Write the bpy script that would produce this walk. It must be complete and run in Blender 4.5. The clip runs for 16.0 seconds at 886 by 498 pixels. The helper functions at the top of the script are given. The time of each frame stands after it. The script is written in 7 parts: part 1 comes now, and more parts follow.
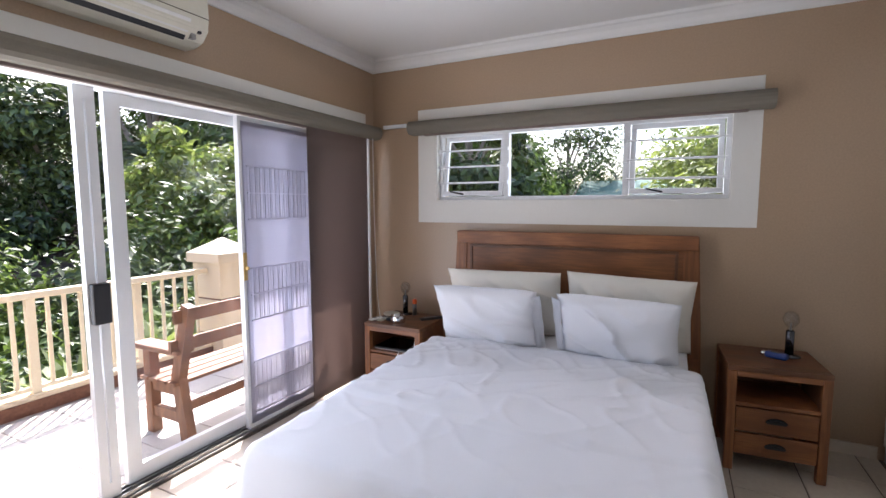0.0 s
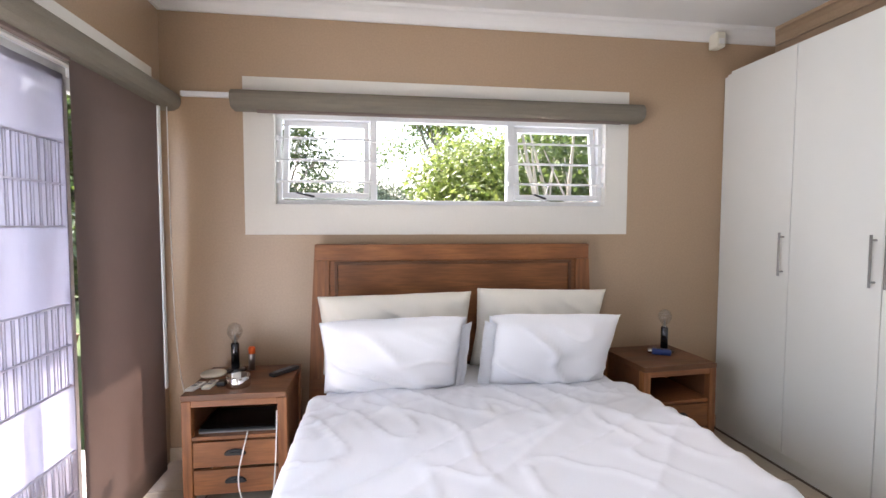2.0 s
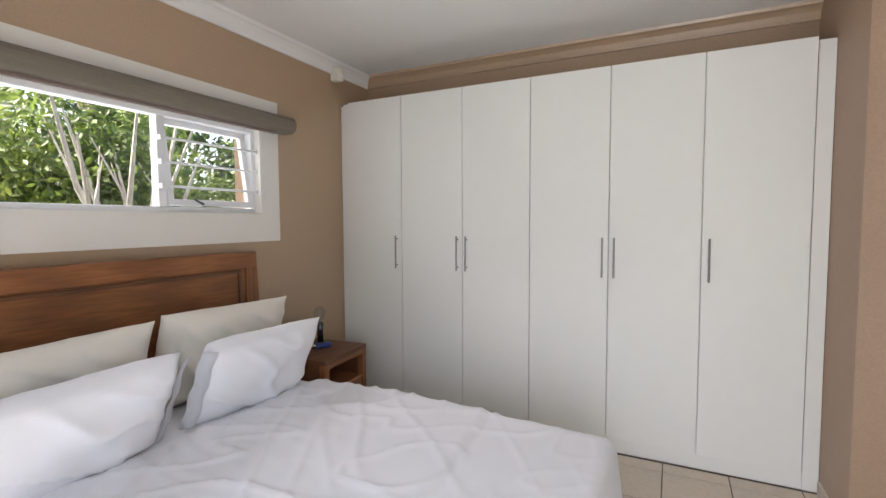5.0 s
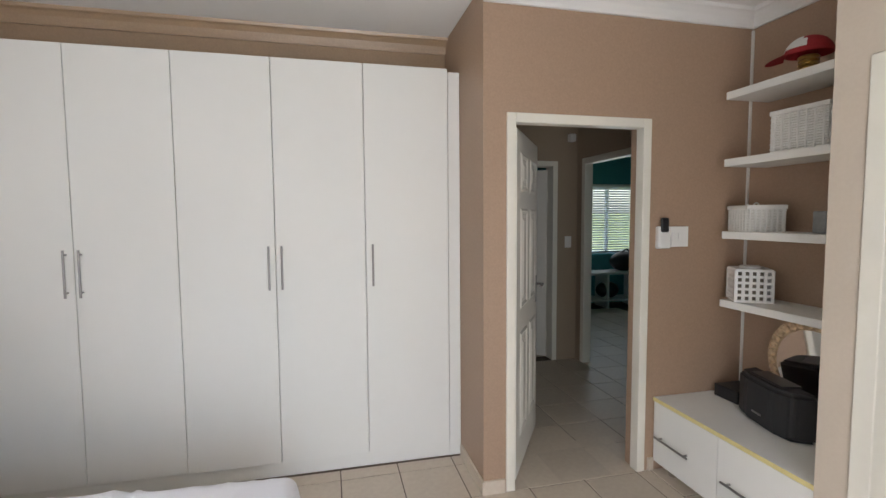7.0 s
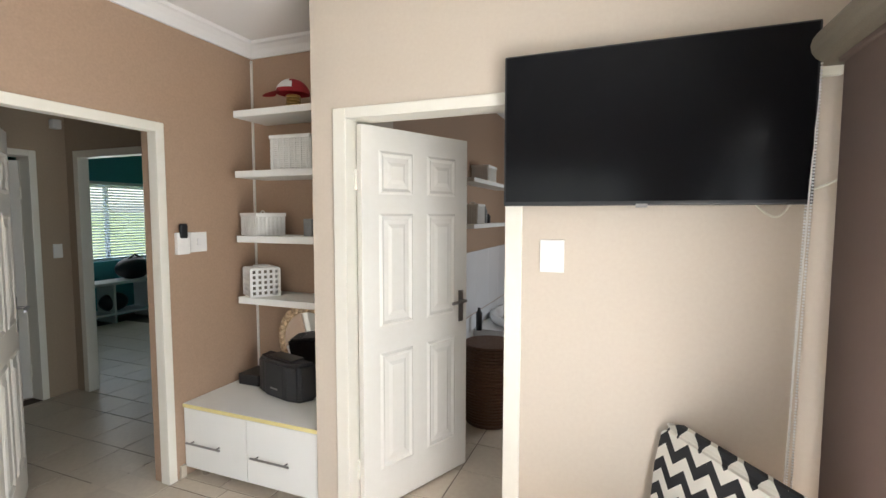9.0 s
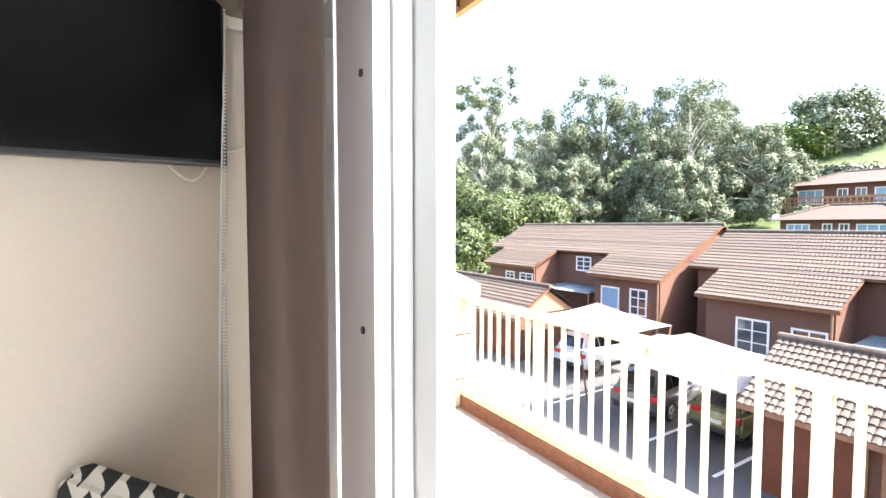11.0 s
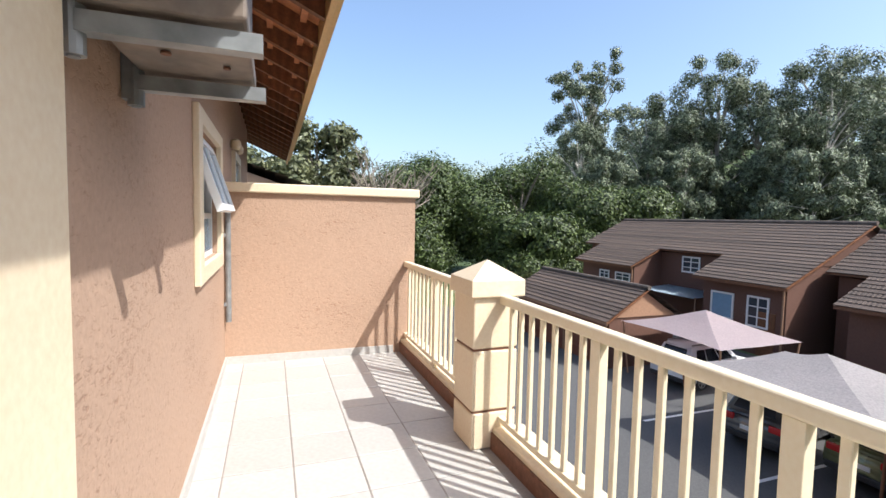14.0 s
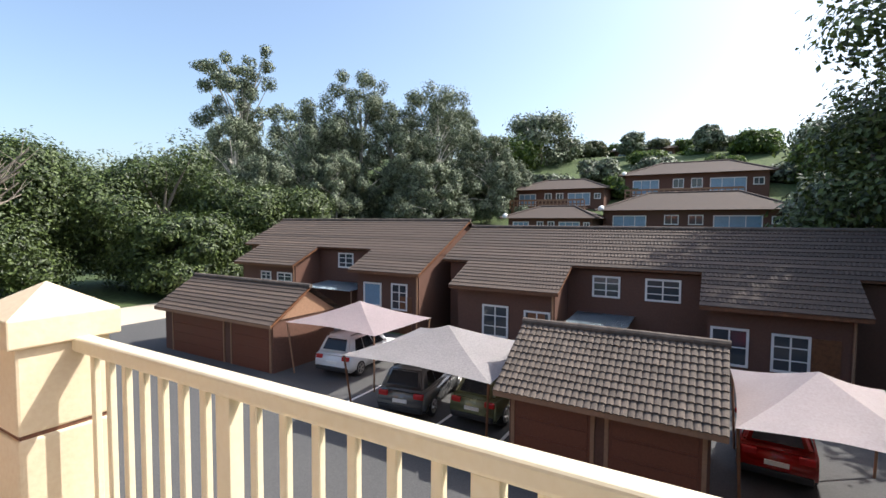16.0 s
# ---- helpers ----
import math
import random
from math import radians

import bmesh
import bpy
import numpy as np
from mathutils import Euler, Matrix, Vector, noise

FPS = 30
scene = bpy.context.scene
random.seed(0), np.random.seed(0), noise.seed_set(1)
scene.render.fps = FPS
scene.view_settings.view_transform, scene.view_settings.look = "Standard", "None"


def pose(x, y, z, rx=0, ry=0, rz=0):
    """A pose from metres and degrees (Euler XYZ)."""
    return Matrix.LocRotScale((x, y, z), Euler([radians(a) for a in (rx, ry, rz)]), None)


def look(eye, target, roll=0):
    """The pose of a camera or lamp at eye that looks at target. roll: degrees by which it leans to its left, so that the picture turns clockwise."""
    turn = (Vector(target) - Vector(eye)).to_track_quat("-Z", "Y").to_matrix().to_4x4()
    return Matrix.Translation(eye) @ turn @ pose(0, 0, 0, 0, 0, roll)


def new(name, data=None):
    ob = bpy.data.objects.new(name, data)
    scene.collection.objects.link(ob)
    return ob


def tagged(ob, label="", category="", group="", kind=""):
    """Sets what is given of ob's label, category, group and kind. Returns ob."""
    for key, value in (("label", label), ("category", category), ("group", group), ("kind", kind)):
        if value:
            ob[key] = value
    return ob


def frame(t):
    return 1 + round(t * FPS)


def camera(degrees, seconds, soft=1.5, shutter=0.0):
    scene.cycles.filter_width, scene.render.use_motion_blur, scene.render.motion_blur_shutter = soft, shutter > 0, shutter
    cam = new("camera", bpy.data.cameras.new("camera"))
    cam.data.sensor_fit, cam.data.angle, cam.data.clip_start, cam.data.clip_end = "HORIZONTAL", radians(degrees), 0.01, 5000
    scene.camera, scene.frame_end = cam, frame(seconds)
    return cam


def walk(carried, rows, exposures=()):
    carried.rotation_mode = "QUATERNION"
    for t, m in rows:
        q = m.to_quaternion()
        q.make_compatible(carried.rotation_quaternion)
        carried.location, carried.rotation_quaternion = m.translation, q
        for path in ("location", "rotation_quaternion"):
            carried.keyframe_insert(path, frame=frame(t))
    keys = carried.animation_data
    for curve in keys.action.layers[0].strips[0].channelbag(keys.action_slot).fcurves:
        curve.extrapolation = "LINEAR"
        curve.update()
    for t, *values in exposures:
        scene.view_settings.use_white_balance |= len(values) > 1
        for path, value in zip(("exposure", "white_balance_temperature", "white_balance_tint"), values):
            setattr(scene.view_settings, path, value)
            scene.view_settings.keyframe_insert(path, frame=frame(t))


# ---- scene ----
cam = camera(86.7, 16.0)
PATH = [
    (0, (2.437, -3.517, 1.505), (1.549, -1.735, 1.316), -0.1),
    (0.5, (2.113, -3.497, 1.508), (1.703, -1.548, 1.33), 0.1),
    (1, (1.84, -3.341, 1.491), (1.603, -1.361, 1.336), 0.3),
    (1.5, (1.553, -3.172, 1.456), (1.526, -1.176, 1.336), 0.3),
    (2, (1.241, -2.948, 1.425), (1.515, -0.97, 1.316), 0.1),
    (2.5, (0.946, -2.685, 1.434), (1.359, -0.731, 1.325), 0.0),
    (3, (0.677, -2.529, 1.454), (1.285, -0.627, 1.341), -0.1),
    (3.5, (0.528, -2.52, 1.483), (1.376, -0.713, 1.357), -0.3),
    (4, (0.493, -2.522, 1.482), (1.794, -1.008, 1.368), -1.0),
    (4.2, (0.469, -2.486, 1.488), (1.928, -1.123, 1.372), -0.9),
    (6.3, (0.486, -2.418, 1.465), (2.476, -2.245, 1.363), -0.0),
    (6.5, (0.569, -2.409, 1.468), (2.566, -2.407, 1.365), -0.1),
    (7, (0.734, -2.389, 1.536), (2.675, -2.853, 1.398), -0.4),
    (7.5, (0.839, -2.305, 1.571), (2.545, -3.338, 1.424), -0.5),
    (8, (0.784, -2.333, 1.59), (2.157, -3.778, 1.427), -0.3),
    (8.5, (0.691, -2.308, 1.58), (1.756, -3.993, 1.425), -0.2),
    (9, (0.67, -2.271, 1.571), (1.397, -4.129, 1.429), 0.1),
    (9.5, (0.649, -2.312, 1.563), (0.957, -4.283, 1.428), 0.2),
    (10, (0.516, -2.335, 1.532), (0.363, -4.326, 1.416), -0.1),
    (10.2, (0.497, -2.349, 1.517), (0.101, -4.306, 1.408), -0.2),
    (12.3, (-0.219, -3.223, 1.315), (-1.506, -4.75, 1.201), 1.0),
    (12.5, (-0.27, -3.26, 1.305), (-1.522, -4.815, 1.19), 1.0),
    (13, (-0.465, -3.34, 1.282), (-1.477, -5.062, 1.164), 0.9),
    (13.5, (-0.541, -3.335, 1.294), (-1.286, -5.187, 1.17), 1.1),
    (14, (-0.592, -3.365, 1.295), (-1.276, -5.239, 1.166), 1.2),
    (14.5, (-0.654, -3.442, 1.292), (-1.459, -5.268, 1.166), 1.2),
    (15, (-0.72, -3.571, 1.287), (-1.805, -5.247, 1.173), 1.1),
    (15.5, (-0.883, -3.689, 1.262), (-2.322, -5.074, 1.15), 0.4),
    (16, (-1.06, -3.788, 1.277), (-2.785, -4.795, 1.169), 0.4),
]
walk(cam, [(t, look(e, g, r)) for t, e, g, r in PATH], [(0.0, 1.98, 6100, 17), (1.0, 2.15, 6250, 17), (2.0, 2.55, 6450, 16), (3.5, 2.48, 6650, 14), (4.2, 2.3, 6650, 14), (6.5, 2.1, 6600, 13), (7.5, 2.42, 6600, 14), (8.5, 2.62, 6600, 12), (9.0, 2.82, 6600, 11), (10.2, 3.27, 6500, 9), (11.2, 2.6, 6350, 10), (12.3, 1.4, 6200, 10), (13.0, 1.02, 6100, 10), (14.0, 0.75, 5980, 9), (16.0, 0.73, 6230, 9)])

# ---- light ----
SUN_DIR = Vector((0.58, -0.665, -1.0)).normalized()
world = bpy.data.worlds.new("sky")
scene.world = world
world.use_nodes = True
wn = world.node_tree.nodes
sky = wn.new("ShaderNodeTexSky")
sky.sky_type, sky.sun_disc = "NISHITA", False
sky.sun_elevation, sky.sun_rotation = radians(48.6), radians(-41.1)
sky.air_density, sky.dust_density, sky.ozone_density = 1.0, 3.0, 0.5
wn["Background"].inputs["Strength"].default_value = 0.165
world.node_tree.links.new(sky.outputs[0], wn["Background"].inputs["Color"])
sun = new("sun", bpy.data.lights.new("sun", "SUN"))
sun.data.energy, sun.data.angle, sun.data.color = 4.0, radians(0.53), (1.0, 0.95, 0.87)
sun.matrix_world = look((0, 0, 30), Vector((0, 0, 30)) + SUN_DIR)


def window_light(name, eye, target, w, h, watts, color=(0.87, 0.94, 1.0)):
    lamp = new(name, bpy.data.lights.new(name, "AREA"))
    lamp.data.shape, lamp.data.size, lamp.data.size_y = "RECTANGLE", w, h
    lamp.data.energy, lamp.data.color = watts, color
    lamp.matrix_world = look(eye, target)
    return lamp


window_light("daylight_sliding_door", (-0.16, -2.2, 1.05), (3, -2.2, 1.75), 3.2, 2.0, 11)
window_light("daylight_open_door", (0.02, -2.78, 1.05), (3, -2.78, 2.0), 0.9, 1.95, 4)
window_light("daylight_north_window", (1.68, 0.17, 1.81), (1.68, -2, 1.4), 2.0, 0.5, 2)
window_light("daylight_far_room", (7.9, -7.1, 1.5), (5, -6.4, 0.8), 1.2, 1.1, 0.8)
window_light("daylight_bathroom_window", (0.02, -6.9, 1.5), (2, -6.2, 0.8), 0.9, 0.9, 2.5)


# ---- materials ----
def ramp_mix(nt, fac, a, b):
    m = nt.nodes.new("ShaderNodeMix")
    m.data_type = "RGBA"
    nt.links.new(fac, m.inputs[0])
    m.inputs[6].default_value, m.inputs[7].default_value = (*a, 1), (*b, 1)
    return m


def scaled(c, k):
    return tuple(min(1.0, v * k) for v in c)


def surface(name, color, rough=0.6, metal=0.0, grain=40.0, vary=0.08, bump=0.0, blotch=2.0, stretch=(1, 1, 1), rand=0.0,
            second=None, coat=0.0, island=False):
    """A plain surface with variation at two scales, relief and, where wanted, a tint for each piece."""
    m = bpy.data.materials.new(name)
    m.use_nodes = True
    nt, n, l = m.node_tree, m.node_tree.nodes, m.node_tree.links
    b = n["Principled BSDF"]
    b.inputs["Roughness"].default_value, b.inputs["Metallic"].default_value = rough, metal
    b.inputs["Coat Weight"].default_value = coat
    tc, mp = n.new("ShaderNodeTexCoord"), n.new("ShaderNodeMapping")
    mp.inputs["Scale"].default_value = stretch
    l.new(tc.outputs["Object"], mp.inputs["Vector"])
    big, fine = n.new("ShaderNodeTexNoise"), n.new("ShaderNodeTexNoise")
    big.inputs["Scale"].default_value, fine.inputs["Scale"].default_value = blotch, grain
    big.inputs["Detail"].default_value, fine.inputs["Detail"].default_value = 4, 5
    for t in (big, fine):
        l.new(mp.outputs[0], t.inputs["Vector"])
    lo, hi = scaled(color, 1 - vary), second or scaled(color, 1 + vary)
    m1 = ramp_mix(nt, big.outputs["Fac"], lo, hi)
    m2 = n.new("ShaderNodeMix")
    m2.data_type, m2.blend_type = "RGBA", "OVERLAY"
    m2.inputs[0].default_value = min(1.0, vary * 3)
    l.new(m1.outputs[2], m2.inputs[6])
    l.new(fine.outputs["Fac"], m2.inputs[7])
    out = m2.outputs[2]
    if rand:
        if island:
            src = n.new("ShaderNodeNewGeometry").outputs["Random Per Island"]
        else:
            src = n.new("ShaderNodeObjectInfo").outputs["Random"]
        mr = n.new("ShaderNodeMapRange")
        mr.inputs[3].default_value, mr.inputs[4].default_value = 1 - rand, 1 + rand
        hsv = n.new("ShaderNodeHueSaturation")
        l.new(src, mr.inputs[0])
        l.new(mr.outputs[0], hsv.inputs["Value"])
        l.new(out, hsv.inputs["Color"])
        out = hsv.outputs[0]
    l.new(out, b.inputs["Base Color"])
    rr = n.new("ShaderNodeMapRange")
    rr.inputs[3].default_value, rr.inputs[4].default_value = max(0.02, rough - 0.08), min(1, rough + 0.08)
    l.new(big.outputs["Fac"], rr.inputs[0])
    l.new(rr.outputs[0], b.inputs["Roughness"])
    if bump:
        bp = n.new("ShaderNodeBump")
        bp.inputs["Strength"].default_value, bp.inputs["Distance"].default_value = min(1, bump), 0.01
        l.new(fine.outputs["Fac"], bp.inputs["Height"])
        l.new(bp.outputs[0], b.inputs["Normal"])
    return m


def wood(name, dark, light, along=(1, 12, 12), rough=0.45):
    m = surface(name, light, rough, grain=9, vary=0.18, bump=0.12, blotch=2.2, stretch=along, second=scaled(light, 1.1), rand=0.12)
    nt, n, l = m.node_tree, m.node_tree.nodes, m.node_tree.links
    wave = n.new("ShaderNodeTexWave")
    wave.inputs["Scale"].default_value, wave.inputs["Distortion"].default_value, wave.inputs["Detail"].default_value = 0.7, 6, 3
    mp = [x for x in n if x.type == "MAPPING"][0]
    l.new(mp.outputs[0], wave.inputs["Vector"])
    b = n["Principled BSDF"]
    old = b.inputs["Base Color"].links[0].from_socket
    mx = n.new("ShaderNodeMix")
    mx.data_type = "RGBA"
    pw = n.new("ShaderNodeMath")
    pw.operation, pw.inputs[1].default_value = "MULTIPLY", 0.5
    l.new(wave.outputs["Fac"], pw.inputs[0])
    l.new(pw.outputs[0], mx.inputs[0])
    l.new(old, mx.inputs[6])
    mx.inputs[7].default_value = (*dark, 1)
    l.new(mx.outputs[2], b.inputs["Base Color"])
    return m


def pitted(m, scale=27.0, depth=0.35):
    """Trowelled plaster: scattered scratches and pits sunk into a fairly even coat."""
    nt, n, l = m.node_tree, m.node_tree.nodes, m.node_tree.links
    b = n["Principled BSDF"]
    tc, mp = n.new("ShaderNodeTexCoord"), n.new("ShaderNodeMapping")
    mp.inputs["Scale"].default_value = (1.0, 1.0, 2.2)
    l.new(tc.outputs["Object"], mp.inputs["Vector"])
    pits, patch = n.new("ShaderNodeTexNoise"), n.new("ShaderNodeTexNoise")
    pits.inputs["Scale"].default_value, pits.inputs["Detail"].default_value, pits.inputs["Distortion"].default_value = scale, 6, 1.2
    patch.inputs["Scale"].default_value, patch.inputs["Detail"].default_value = 1.6, 2
    for t in (pits, patch):
        l.new(mp.outputs[0], t.inputs["Vector"])
    both, rng_ = n.new("ShaderNodeMath"), n.new("ShaderNodeMapRange")
    both.operation, both.inputs[1].default_value = "MULTIPLY_ADD", 0.35
    l.new(patch.outputs["Fac"], both.inputs[0])
    l.new(pits.outputs["Fac"], both.inputs[2])
    for k, v in ((1, 0.745), (2, 0.90), (3, 0.0), (4, 1.0)):
        rng_.inputs[k].default_value = v
    l.new(both.outputs[0], rng_.inputs[0])
    old = b.inputs["Base Color"].links[0].from_socket
    mx, half = n.new("ShaderNodeMix"), n.new("ShaderNodeMath")
    mx.data_type, mx.blend_type = "RGBA", "MULTIPLY"
    half.operation, half.inputs[1].default_value = "MULTIPLY", 0.45
    l.new(rng_.outputs[0], half.inputs[0])
    l.new(half.outputs[0], mx.inputs[0])
    l.new(old, mx.inputs[6])
    mx.inputs[7].default_value = (0.55, 0.42, 0.34, 1)
    l.new(mx.outputs[2], b.inputs["Base Color"])
    bp = n.new("ShaderNodeBump")
    bp.invert = True
    bp.inputs["Strength"].default_value, bp.inputs["Distance"].default_value = depth, 0.012
    l.new(rng_.outputs[0], bp.inputs["Height"])
    if b.inputs["Normal"].links:
        l.new(b.inputs["Normal"].links[0].from_socket, bp.inputs["Normal"])
    l.new(bp.outputs[0], b.inputs["Normal"])


def glass(name, tint=(1, 1, 1), rough=0.0, face=0.025):
    m = bpy.data.materials.new(name)
    m.use_nodes = True
    nt, n, l = m.node_tree, m.node_tree.nodes, m.node_tree.links
    tr, gl, mx, fr = n.new("ShaderNodeBsdfTransparent"), n.new("ShaderNodeBsdfGlossy"), n.new("ShaderNodeMixShader"), n.new("ShaderNodeLayerWeight")
    tr.inputs[0].default_value = (*tint, 1)
    gl.inputs["Roughness"].default_value = rough
    pw, ad = n.new("ShaderNodeMath"), n.new("ShaderNodeMath")
    ad.operation, ad.inputs[1].default_value = "POWER", 4.0
    pw.operation, pw.inputs[1].default_value, pw.inputs[2].default_value = "MULTIPLY_ADD", 0.4, face
    l.new(fr.outputs["Facing"], ad.inputs[0])
    l.new(ad.outputs[0], pw.inputs[0])
    l.new(pw.outputs[0], mx.inputs[0])
    l.new(tr.outputs[0], mx.inputs[1])
    l.new(gl.outputs[0], mx.inputs[2])
    l.new(mx.outputs[0], n["Material Output"].inputs[0])
    return m


def sheer(name, color, see=0.35, through_light=0.5):
    m = bpy.data.materials.new(name)
    m.use_nodes = True
    nt, n, l = m.node_tree, m.node_tree.nodes, m.node_tree.links
    df, tl, tr = n.new("ShaderNodeBsdfDiffuse"), n.new("ShaderNodeBsdfTranslucent"), n.new("ShaderNodeBsdfTransparent")
    wv = n.new("ShaderNodeTexNoise")
    wv.inputs["Scale"].default_value = 60
    c = ramp_mix(nt, wv.outputs["Fac"], scaled(color, 0.93), color)
    m1, m2 = n.new("ShaderNodeMixShader"), n.new("ShaderNodeMixShader")
    m1.inputs[0].default_value, m2.inputs[0].default_value = through_light, see
    for s in (df, tl):
        l.new(c.outputs[2], s.inputs["Color"])
    l.new(df.outputs[0], m1.inputs[1])
    l.new(tl.outputs[0], m1.inputs[2])
    l.new(m1.outputs[0], m2.inputs[1])
    l.new(tr.outputs[0], m2.inputs[2])
    l.new(m2.outputs[0], n["Material Output"].inputs[0])
    return m


def leafy(name, color, bright=None, vary=0.45, trans=0.2):
    """Leaves: each one a tint of its own, a little light through the blade."""
    m = bpy.data.materials.new(name)
    m.use_nodes = True
    nt, n, l = m.node_tree, m.node_tree.nodes, m.node_tree.links
    b = n["Principled BSDF"]
    b.inputs["Roughness"].default_value = 0.5
    isl = n.new("ShaderNodeNewGeometry").outputs["Random Per Island"]
    c = ramp_mix(nt, isl, scaled(color, 1 - vary), bright or scaled(color, 1 + vary))
    l.new(c.outputs[2], b.inputs["Base Color"])
    tl, mx = n.new("ShaderNodeBsdfTranslucent"), n.new("ShaderNodeMixShader")
    l.new(c.outputs[2], tl.inputs["Color"])
    mx.inputs[0].default_value = trans
    l.new(b.outputs[0], mx.inputs[1])
    l.new(tl.outputs[0], mx.inputs[2])
    l.new(mx.outputs[0], n["Material Output"].inputs[0])
    return m


def chevrons(name):
    m = bpy.data.materials.new(name)
    m.use_nodes = True
    nt, n, l = m.node_tree, m.node_tree.nodes, m.node_tree.links
    b = n["Principled BSDF"]
    b.inputs["Roughness"].default_value = 0.9
    tc, sp = n.new("ShaderNodeTexCoord"), n.new("ShaderNodeSeparateXYZ")
    l.new(tc.outputs["Object"], sp.inputs[0])

    def op(kind, a, v=None, w=None):
        x = n.new("ShaderNodeMath")
        x.operation = kind
        if hasattr(a, "is_linked"):
            l.new(a, x.inputs[0])
        else:
            x.inputs[0].default_value = a
        if v is not None:
            if hasattr(v, "is_linked"):
                l.new(v, x.inputs[1])
            else:
                x.inputs[1].default_value = v
        return x.outputs[0]
    side = op("ADD", sp.outputs[0], sp.outputs[1])
    zig = op("PINGPONG", side, 0.055)
    up = op("ADD", op("MULTIPLY", zig, 1.0), sp.outputs[2])
    band = op("GREATER_THAN", op("FRACT", op("MULTIPLY", up, 10.4)), 0.5)
    c = ramp_mix(nt, band, (0.78, 0.75, 0.68), (0.025, 0.025, 0.028))
    l.new(c.outputs[2], b.inputs["Base Color"])
    return m


M_WALL = surface("tan_wall_paint", (0.43, 0.30, 0.19), 0.36, grain=90, vary=0.05, bump=0.05, blotch=1.3)
M_WALL.node_tree.nodes["Principled BSDF"].inputs["Specular IOR Level"].default_value = 0.95
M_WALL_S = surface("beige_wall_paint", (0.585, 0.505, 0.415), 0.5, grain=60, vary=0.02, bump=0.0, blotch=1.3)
M_WALL_D = surface("taupe_wall_paint", (0.40, 0.275, 0.19), 0.5, grain=90, vary=0.05, bump=0.05, blotch=1.3)
M_WHITEWALL = surface("white_wall_paint", (0.80, 0.78, 0.73), 0.55, grain=80, vary=0.03, bump=0.04)
M_CEIL = surface("white_ceiling_paint", (0.80, 0.79, 0.77), 0.8, grain=60, vary=0.02, bump=0.03)
M_CORNICE = surface("white_plaster_cornice", (0.82, 0.81, 0.79), 0.6, grain=60, vary=0.02)
M_GYP = surface("taupe_passage_paint", (0.36, 0.28, 0.20), 0.6, grain=60, vary=0.03)
M_TEAL = surface("teal_wall_paint", (0.07, 0.35, 0.36), 0.6, grain=60, vary=0.04)
M_TILE = surface("beige_ceramic_tile", (0.56, 0.48, 0.385), 0.38, grain=30, vary=0.05, blotch=5, rand=0.05)
M_GROUT = surface("dark_grout", (0.12, 0.09, 0.07), 0.9, grain=200, vary=0.15)
M_TILE_OUT = surface("pale_ceramic_tile", (0.44, 0.42, 0.39), 0.5, grain=35, vary=0.06, blotch=4, rand=0.05)
M_GROUT_OUT = surface("grey_grout", (0.30, 0.27, 0.24), 0.9, grain=200, vary=0.15)
M_SKIRT = surface("ivory_tile_skirting", (0.62, 0.54, 0.44), 0.4, vary=0.04)
M_MELA = surface("white_melamine", (0.80, 0.80, 0.76), 0.5, grain=15, vary=0.015, blotch=0.8)
M_IVORY = surface("ivory_gloss_paint", (0.78, 0.75, 0.66), 0.32, grain=25, vary=0.03, bump=0.02)
M_DOORW = surface("white_gloss_paint", (0.77, 0.745, 0.68), 0.45, grain=25, vary=0.03, bump=0.02)
M_STEEL = surface("brushed_steel", (0.34, 0.33, 0.32), 0.32, 1.0, grain=80, vary=0.06)
M_CHROME = surface("chrome", (0.7, 0.7, 0.7), 0.08, 1.0, vary=0.02)
M_DKCHROME = surface("smoked_chrome", (0.10, 0.10, 0.11), 0.12, 0.9, vary=0.03)
M_ALU = surface("white_aluminium", (0.80, 0.81, 0.82), 0.35, grain=60, vary=0.02)
M_GREY = surface("galvanised_steel", (0.27, 0.28, 0.28), 0.5, 0.5, grain=14, vary=0.2, blotch=6)
M_BROWNBLIND = sheer("brown_blind_fabric", (0.25, 0.195, 0.172), 0.0, 0.05)
M_TAUPE = surface("taupe_fabric_pelmet", (0.20, 0.175, 0.135), 0.8, grain=300, vary=0.06, bump=0.1)
M_SHEER = sheer("lilac_sheer_fabric", (0.56, 0.545, 0.63), 0.06, 0.3)
M_SHEERFOLD = sheer("lilac_gathered_fabric", (0.66, 0.645, 0.73), 0.08, 0.3)
M_WOOD = wood("saligna_wood", (0.13, 0.045, 0.016), (0.30, 0.115, 0.040))
M_WOODY = wood("saligna_wood_upright", (0.13, 0.045, 0.016), (0.30, 0.115, 0.040), (12, 12, 1))
M_WOODD = wood("dark_stained_wood", (0.07, 0.028, 0.012), (0.17, 0.068, 0.028))
M_CHAIRWOOD = wood("weathered_teak", (0.10, 0.042, 0.02), (0.26, 0.12, 0.06), (6, 6, 6), 0.6)
M_LINEN = surface("white_cotton", (0.83, 0.83, 0.86), 0.9, grain=160, vary=0.02, bump=0.05, blotch=3)
M_CREAM = surface("cream_cotton", (0.79, 0.75, 0.67), 0.9, grain=160, vary=0.02, bump=0.05, blotch=3)
M_BLACK = surface("black_plastic", (0.018, 0.018, 0.02), 0.35, grain=90, vary=0.1)
M_BLACKM = surface("black_rubber", (0.02, 0.02, 0.022), 0.6, grain=90, vary=0.1)
M_SCREEN = surface("black_glass_screen", (0.006, 0.006, 0.007), 0.18, vary=0.02)
M_SCREEN.node_tree.nodes["Principled BSDF"].inputs["Specular IOR Level"].default_value = 0.11
